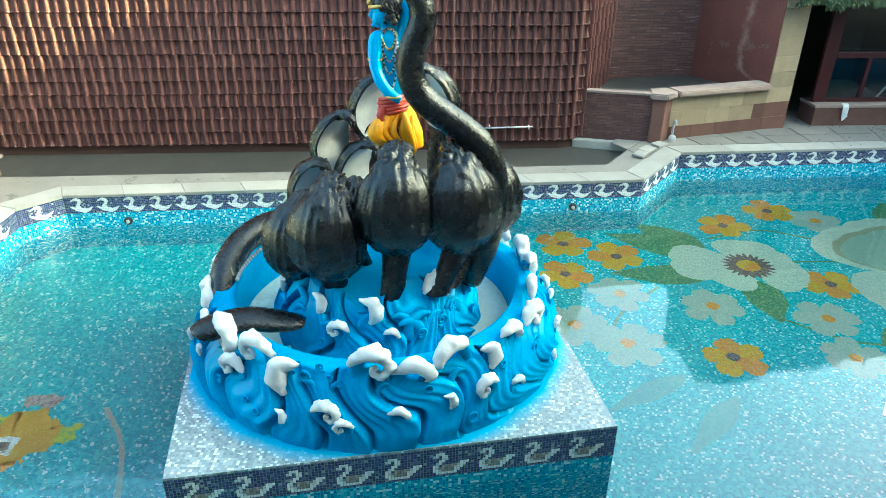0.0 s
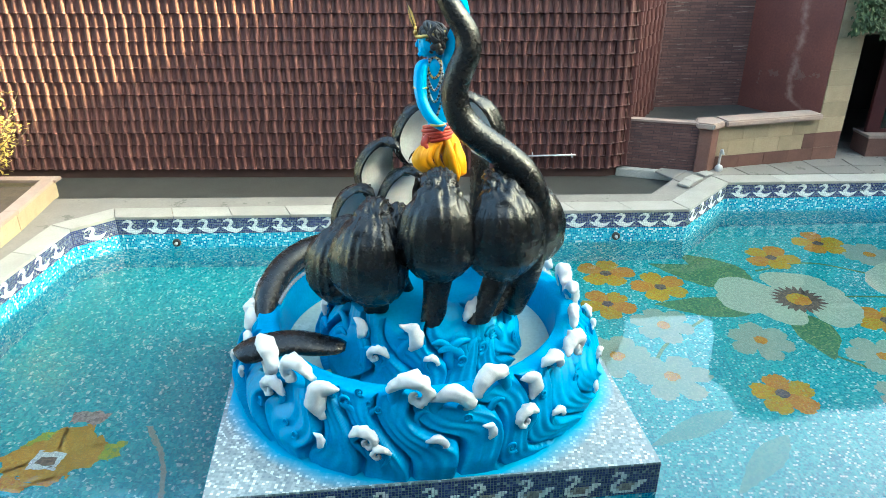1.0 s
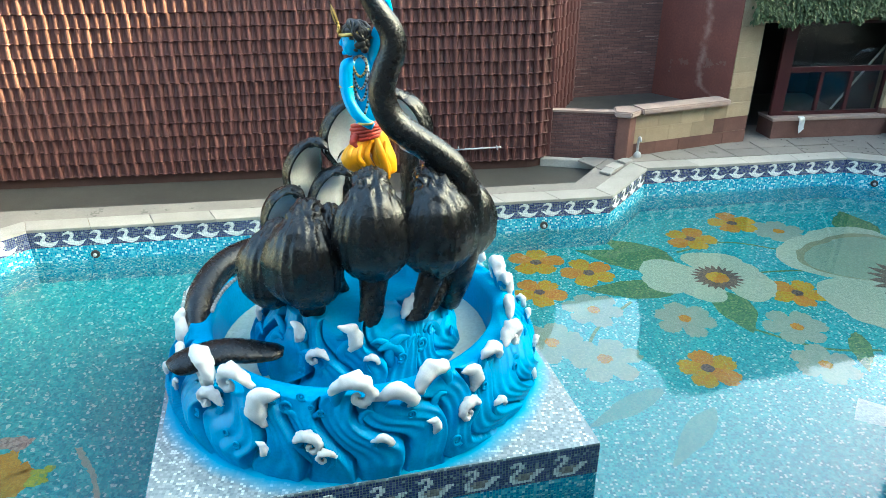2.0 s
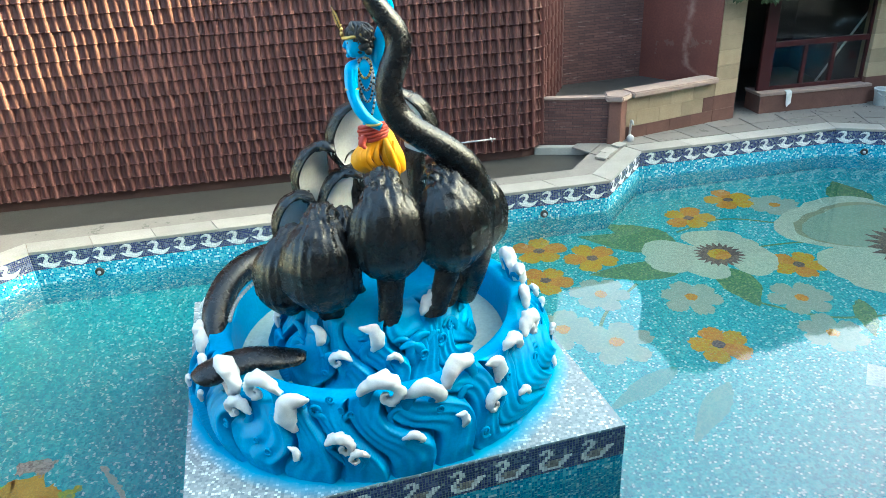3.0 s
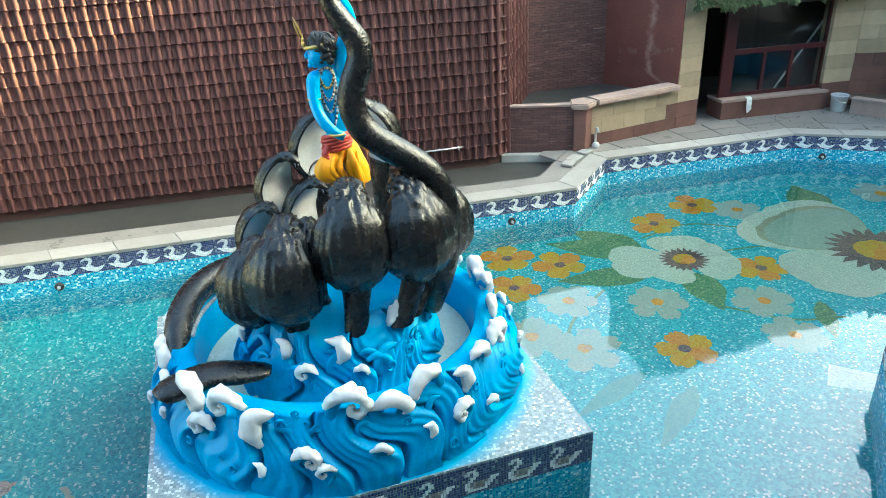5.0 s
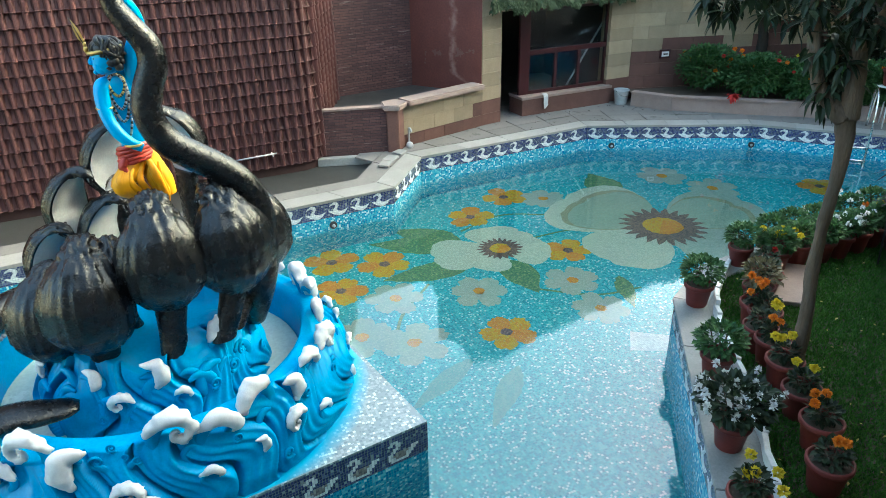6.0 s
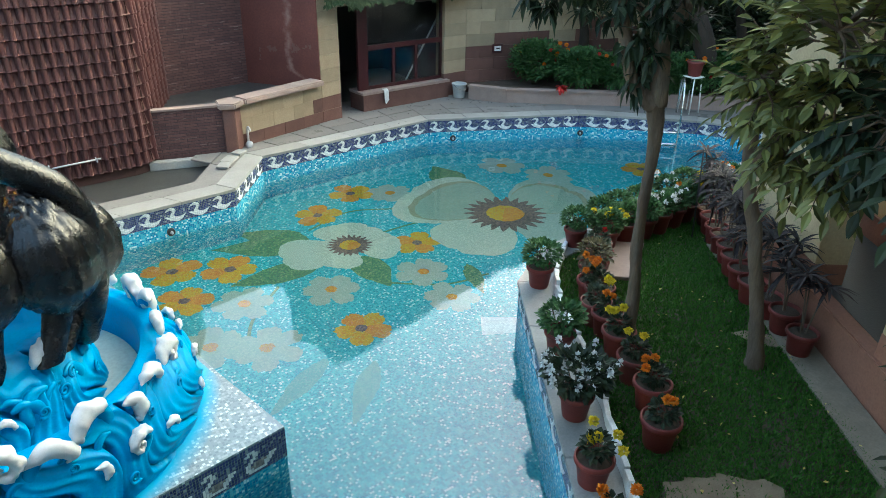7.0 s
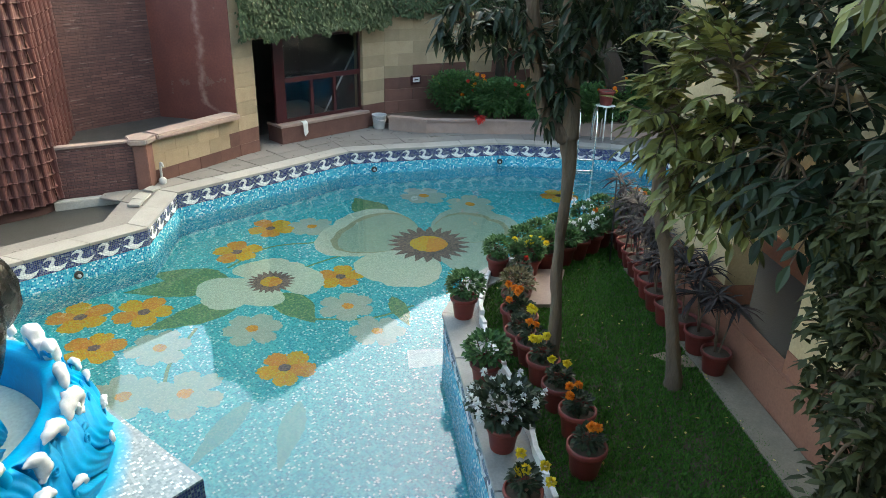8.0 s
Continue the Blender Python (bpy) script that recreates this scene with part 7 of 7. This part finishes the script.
for k in range(18):
    hp.add(*leaf_verts((10.72, 11.05, 0.42), (rr.uniform(-0.6, 0.6), rr.uniform(-0.8, 0.3), rr.uniform(-1, 0.3)), (0, 0, 1), 0.2, 0.07), 0)
part("petals", hp.mesh("petals", M_FRED, smooth=False), red)

# dark trees behind the planter
for k, (x, y, h, cl) in enumerate(((12.6, 11.0, 4.4, 1.0), (14.4, 9.3, 4.8, 1.1), (15.5, 7.2, 5.0, 1.2), (12.6, 12.4, 3.9, 0.7), (16.5, 10.5, 5.5, 1.3))):
    tr = thing("garden_tree", "dark leafy tree behind the planter", "tree", "garden trees")
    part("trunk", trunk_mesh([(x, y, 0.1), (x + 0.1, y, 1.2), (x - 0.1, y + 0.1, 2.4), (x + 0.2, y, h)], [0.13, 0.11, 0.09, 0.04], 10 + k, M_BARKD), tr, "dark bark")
    cls = [(x + rs.uniform(-0.9, 0.9) * cl, y + rs.uniform(-0.9, 0.9) * cl, h - 1.4 + rs.uniform(-0.9, 1.1), 0.75 * cl, 0.75 * cl, 0.6 * cl) for q in range(7)]
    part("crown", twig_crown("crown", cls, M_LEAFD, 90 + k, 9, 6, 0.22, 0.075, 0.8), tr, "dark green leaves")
big = thing("leaning_tree", "dark leaning tree trunk behind the pool", "tree", "garden trees")
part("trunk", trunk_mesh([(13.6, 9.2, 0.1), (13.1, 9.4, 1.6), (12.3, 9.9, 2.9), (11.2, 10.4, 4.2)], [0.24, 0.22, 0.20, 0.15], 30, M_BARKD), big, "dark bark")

# pool ladder
lad = thing("pool_ladder", "stainless steel pool ladder with curved rails", "ladder")
for dx in (0.0, 0.36):
    ox, oy = 11.84 + dx * 0.71, 9.10 - dx * 0.71
    rail = spline([(ox + 0.42, oy + 0.42, 0.0), (ox + 0.40, oy + 0.40, 0.55), (ox + 0.28, oy + 0.28, 0.78), (ox + 0.05, oy + 0.05, 0.72), (ox - 0.08, oy - 0.08, 0.35), (ox - 0.10, oy - 0.10, -0.4), (ox - 0.10, oy - 0.10, -1.0)], 8)
    part("rail", raw_mesh("rail", *sweep(rail, 0.021, 10), M_STEEL, smooth=True), lad)
for z in (-0.25, -0.50, -0.75):
    part("tread", raw_mesh("tread", *sweep([(11.74, 9.0, z), (12.0, 8.74, z)], 0.028, 8), M_STEEL, smooth=True), lad)
# plant stand with a red pot
st = thing("plant_stand", "white plant stand holding a red pot", "plant stand")
for dx, dy in ((-0.12, -0.12), (0.12, -0.12), (-0.12, 0.12), (0.12, 0.12)):
    part("leg", raw_mesh("leg", *sweep([(12.75 + dx * 1.3, 9.15 + dy * 1.3, -0.01), (12.75 + dx, 9.15 + dy, 0.75)], 0.014, 8), M_WHITEW, smooth=True), st)
part("shelf", box_mesh("shelf", 12.58, 12.92, 8.98, 9.32, 0.75, 0.78, M_WHITEW), st)
pt = thing("plant_pot", "red plastic plant pot on a stand", "pot", at=(12.75, 9.15, 0.78))
part("pot", POT_L[0], pt)
part("soil", POT_L[1], pt)

# bucket by the wall
bk = thing("bucket", "grey metal bucket standing on the paving by the wall", "bucket", at=(9.27, 12.80, -0.01))
v, f = lathe([(0.001, 0.0), (0.125, 0.0), (0.13, 0.01), (0.16, 0.29), (0.172, 0.30), (0.172, 0.32), (0.155, 0.32), (0.15, 0.29), (0.12, 0.02), (0.001, 0.015)], 28)
part("body", raw_mesh("body", v, f, M_GREYPL, smooth=True), bk)
part("bail", raw_mesh("bail", *sweep([(0.17 * math.cos(a), -0.05 - 0.12 * math.sin(a), 0.30 - 0.10 * math.sin(a)) for a in np.linspace(0, math.pi, 14)], 0.006, 6), M_STEEL, smooth=True), bk)

# switch plate on the far wall
sg = thing("wall_socket", "small red framed white socket plate on the stone wall", "socket")
sg.matrix_basis = along((9.66, 13.12), (14.6, 12.0))
x0 = 0.80
part("frame", box_mesh("frame", x0 - 0.13, x0 + 0.13, -0.03, 0.0, 0.86, 1.06, M_MAROON, 0.008), sg, "maroon frame")
plate = part("plate", box_mesh("plate", x0 - 0.085, x0 + 0.085, -0.042, -0.030, 0.905, 1.015, M_WHITEW, 0.004), sg, "white plate")
part("slot", box_mesh("slot", x0 - 0.05, x0 + 0.05, -0.047, -0.042, 0.945, 0.975, M_HAIR, 0.002), plate, "dark slot")

# white pipes at the sill as bent tubes, tap and debris by the post
cl = thing("white_pipes", "small white upright pipes at the low wall", "rag")
hp = Heap()
for k in range(5):
    hp.add(*sweep(spline([(7.30 + 0.022 * k, 12.86, 0.40), (7.30 + 0.022 * k, 12.78, 0.37), (7.31 + 0.02 * k, 12.775, 0.2), (7.33 + 0.018 * k, 12.77, 0.10 + 0.02 * k)], 6), 0.012, 6), 0)
part("cloth", hp.mesh("cloth", M_WHITEW), cl)
tap = thing("garden_tap", "small pale tap at the foot of the parapet", "tap")
part("pipe", raw_mesh("pipe", *sweep(spline([(3.92, 11.82, 0.0), (3.92, 11.80, 0.30), (3.92, 11.74, 0.36), (3.93, 11.70, 0.30)], 6), 0.022, 8), M_GREYPL, smooth=True), tap)
part("collar", raw_mesh("collar", *ball((3.90, 11.72, 0.05), (0.07, 0.06, 0.07)), M_GREYPL, smooth=True), tap)
stk = thing("garden_stake", "thin dark stake standing in the lawn", "stake", "garden stakes")
part("rod", raw_mesh("rod", *sweep([(7.53, 5.0, -0.05), (7.50, 5.05, 1.2)], 0.012, 6), M_HAIR, smooth=True), stk)
stk = thing("garden_stake", "thin dark stake standing in the lawn", "stake", "garden stakes")
part("rod", raw_mesh("rod", *sweep([(7.56, 4.82, -0.05), (7.70, 4.85, 1.1)], 0.012, 6), M_HAIR, smooth=True), stk)

# ---- stone planter with a dry bush at the other end of the deck ----
LPX = [(-6.70, 9.78), (-6.42, 8.4), (-6.1, 6.2)]
lp = thing("stone_planter", "beige sandstone planter box on the deck", "planter", kind="structure")
for a, b in zip(LPX, LPX[1:]):
    part("planter_wall", prism("planter_wall", strip_outline(a, b, 0.0, 0.13), -0.03, 0.24, M_BEIGE, 0.006), lp)
    part("planter_cap", prism("planter_cap", strip_outline(a, b, 0.03, 0.17), 0.24, 0.29, M_PINK, 0.008), lp)
part("planter_wall", prism("planter_wall", strip_outline((-9.4, 9.55), (-6.75, 9.80), 0.0, 0.13), -0.03, 0.24, M_BEIGE, 0.006), lp)
part("planter_cap", prism("planter_cap", strip_outline((-9.4, 9.55), (-6.62, 9.81), 0.02, 0.17), 0.24, 0.288, M_PINK, 0.008), lp)
sheet("planter_bed", [(-6.75, 9.65), (-9.4, 9.4), (-9.4, 6.0), (-6.2, 6.2), (-6.5, 8.4)], 0.18, M_SOIL, "dry soil and litter in the stone planter", "soil")
db = thing("dry_bush", "sunlit yellow dry bush in the stone planter", "bush")
hp = Heap()
rr = random.Random(77)
for k in range(64):
    a = rr.uniform(0, 6.283)
    tip_ = Vector((-7.30 + rr.gauss(0, 0.32), 9.25 + rr.gauss(0, 0.25), rr.uniform(0.9, 2.75)))
    base_ = Vector((-7.45 + 0.06 * math.cos(a), 9.2 + 0.06 * math.sin(a), 0.16))
    hp.add(*sweep([tuple(base_), tuple((base_ + tip_) / 2 + Vector((rr.gauss(0, 0.06), rr.gauss(0, 0.06), 0.1))), tuple(tip_)], [0.012, 0.008, 0.004], 5, False), 1)
    for j in range(26):
        q = rr.uniform(0.35, 1.0)
        hp.add(*leaf4(base_.lerp(tip_, q) + Vector((rr.gauss(0, 0.05), rr.gauss(0, 0.05), rr.gauss(0, 0.05))), rdir(-0.6, 0.6), (0, 0, 1), 0.09, 0.035), 0)
part("foliage", hp.mesh("foliage", M_DRY, M_BARK, smooth=False), db, "yellow dry leaves")

# roof plants along the pavilion edge, higher towards the cascade
h = Heap()
rr = random.Random(12)
for k in range(15000):
    x = rr.uniform(5.45, 14.4)
    topz = float(np.interp(x, [5.45, 5.85, 6.4, 6.9, 7.6, 8.2, 9.0, 10.0, 11.0, 11.9, 14.4], [4.55, 5.15, 5.35, 5.32, 5.0, 5.0, 4.9, 4.55, 4.15, 3.95, 4.1])) + 0.10 * noise.noise((x * 1.6, 5, 0)) + 0.10 * noise.noise((x * 5, 1, 0))
    y = (12.95 + (x - 5.6) * 0.10 if x < 9.6 else 13.35 - (x - 9.6) * 0.22) + rr.uniform(0.0, 0.5)
    z = 3.45 + (topz - 3.45) * rr.random() ** 0.8
    h.add(*leaf4((x, y, z), rdir(-0.4, 0.9), (rr.uniform(-1, 1), -0.6, 1), rr.uniform(0.12, 0.2), rr.uniform(0.06, 0.1)), 0)
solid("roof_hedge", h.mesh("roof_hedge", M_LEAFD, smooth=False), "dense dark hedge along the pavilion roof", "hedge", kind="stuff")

# dense dark planting that closes the garden behind the trees
h = Heap()
for k in range(30000):
    t_ = rr.random()
    x, y = 14.6 + 1.6 * t_ + rr.uniform(-0.4, 0.9), 12.6 - 8.6 * t_ + rr.uniform(-0.5, 0.5)
    z = rr.uniform(0.0, 6.0 + 0.8 * noise.noise((x, y, 0)))
    h.add(*leaf4((x, y, z), rdir(-0.5, 0.7), (-0.6, -0.5, 1), rr.uniform(0.18, 0.3), rr.uniform(0.08, 0.14)), 0)
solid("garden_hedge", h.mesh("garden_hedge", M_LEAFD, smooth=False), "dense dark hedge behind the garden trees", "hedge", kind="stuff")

# fallen leaves and bits on the lawn and paving
h = Heap()
for k in range(170):
    x, y = rr.uniform(3.2, 8.2), rr.uniform(1.0, 5.4)
    if inside((x, y), LAWN):
        h.add(*leaf4((x, y, 0.012 + rr.uniform(0, 0.015)), rdir(-0.1, 0.15), (0, 0, 1), rr.uniform(0.02, 0.055), rr.uniform(0.012, 0.03)), 0)
for k in range(130):
    x, y = rr.uniform(6.5, 11.5), rr.uniform(11.4, 12.9)
    if not inside((x, y), offset(POOL, 0.1)):
        h.add(*leaf4((x, y, 0.004), rdir(-0.02, 0.06), (0, 0, 1), rr.uniform(0.03, 0.09), rr.uniform(0.02, 0.03)), 1)
solid("fallen_leaves", h.mesh("fallen_leaves", M_DRY, M_PURPLE, smooth=False), "scattered pale fallen leaves and bits", "leaf litter", kind="stuff")
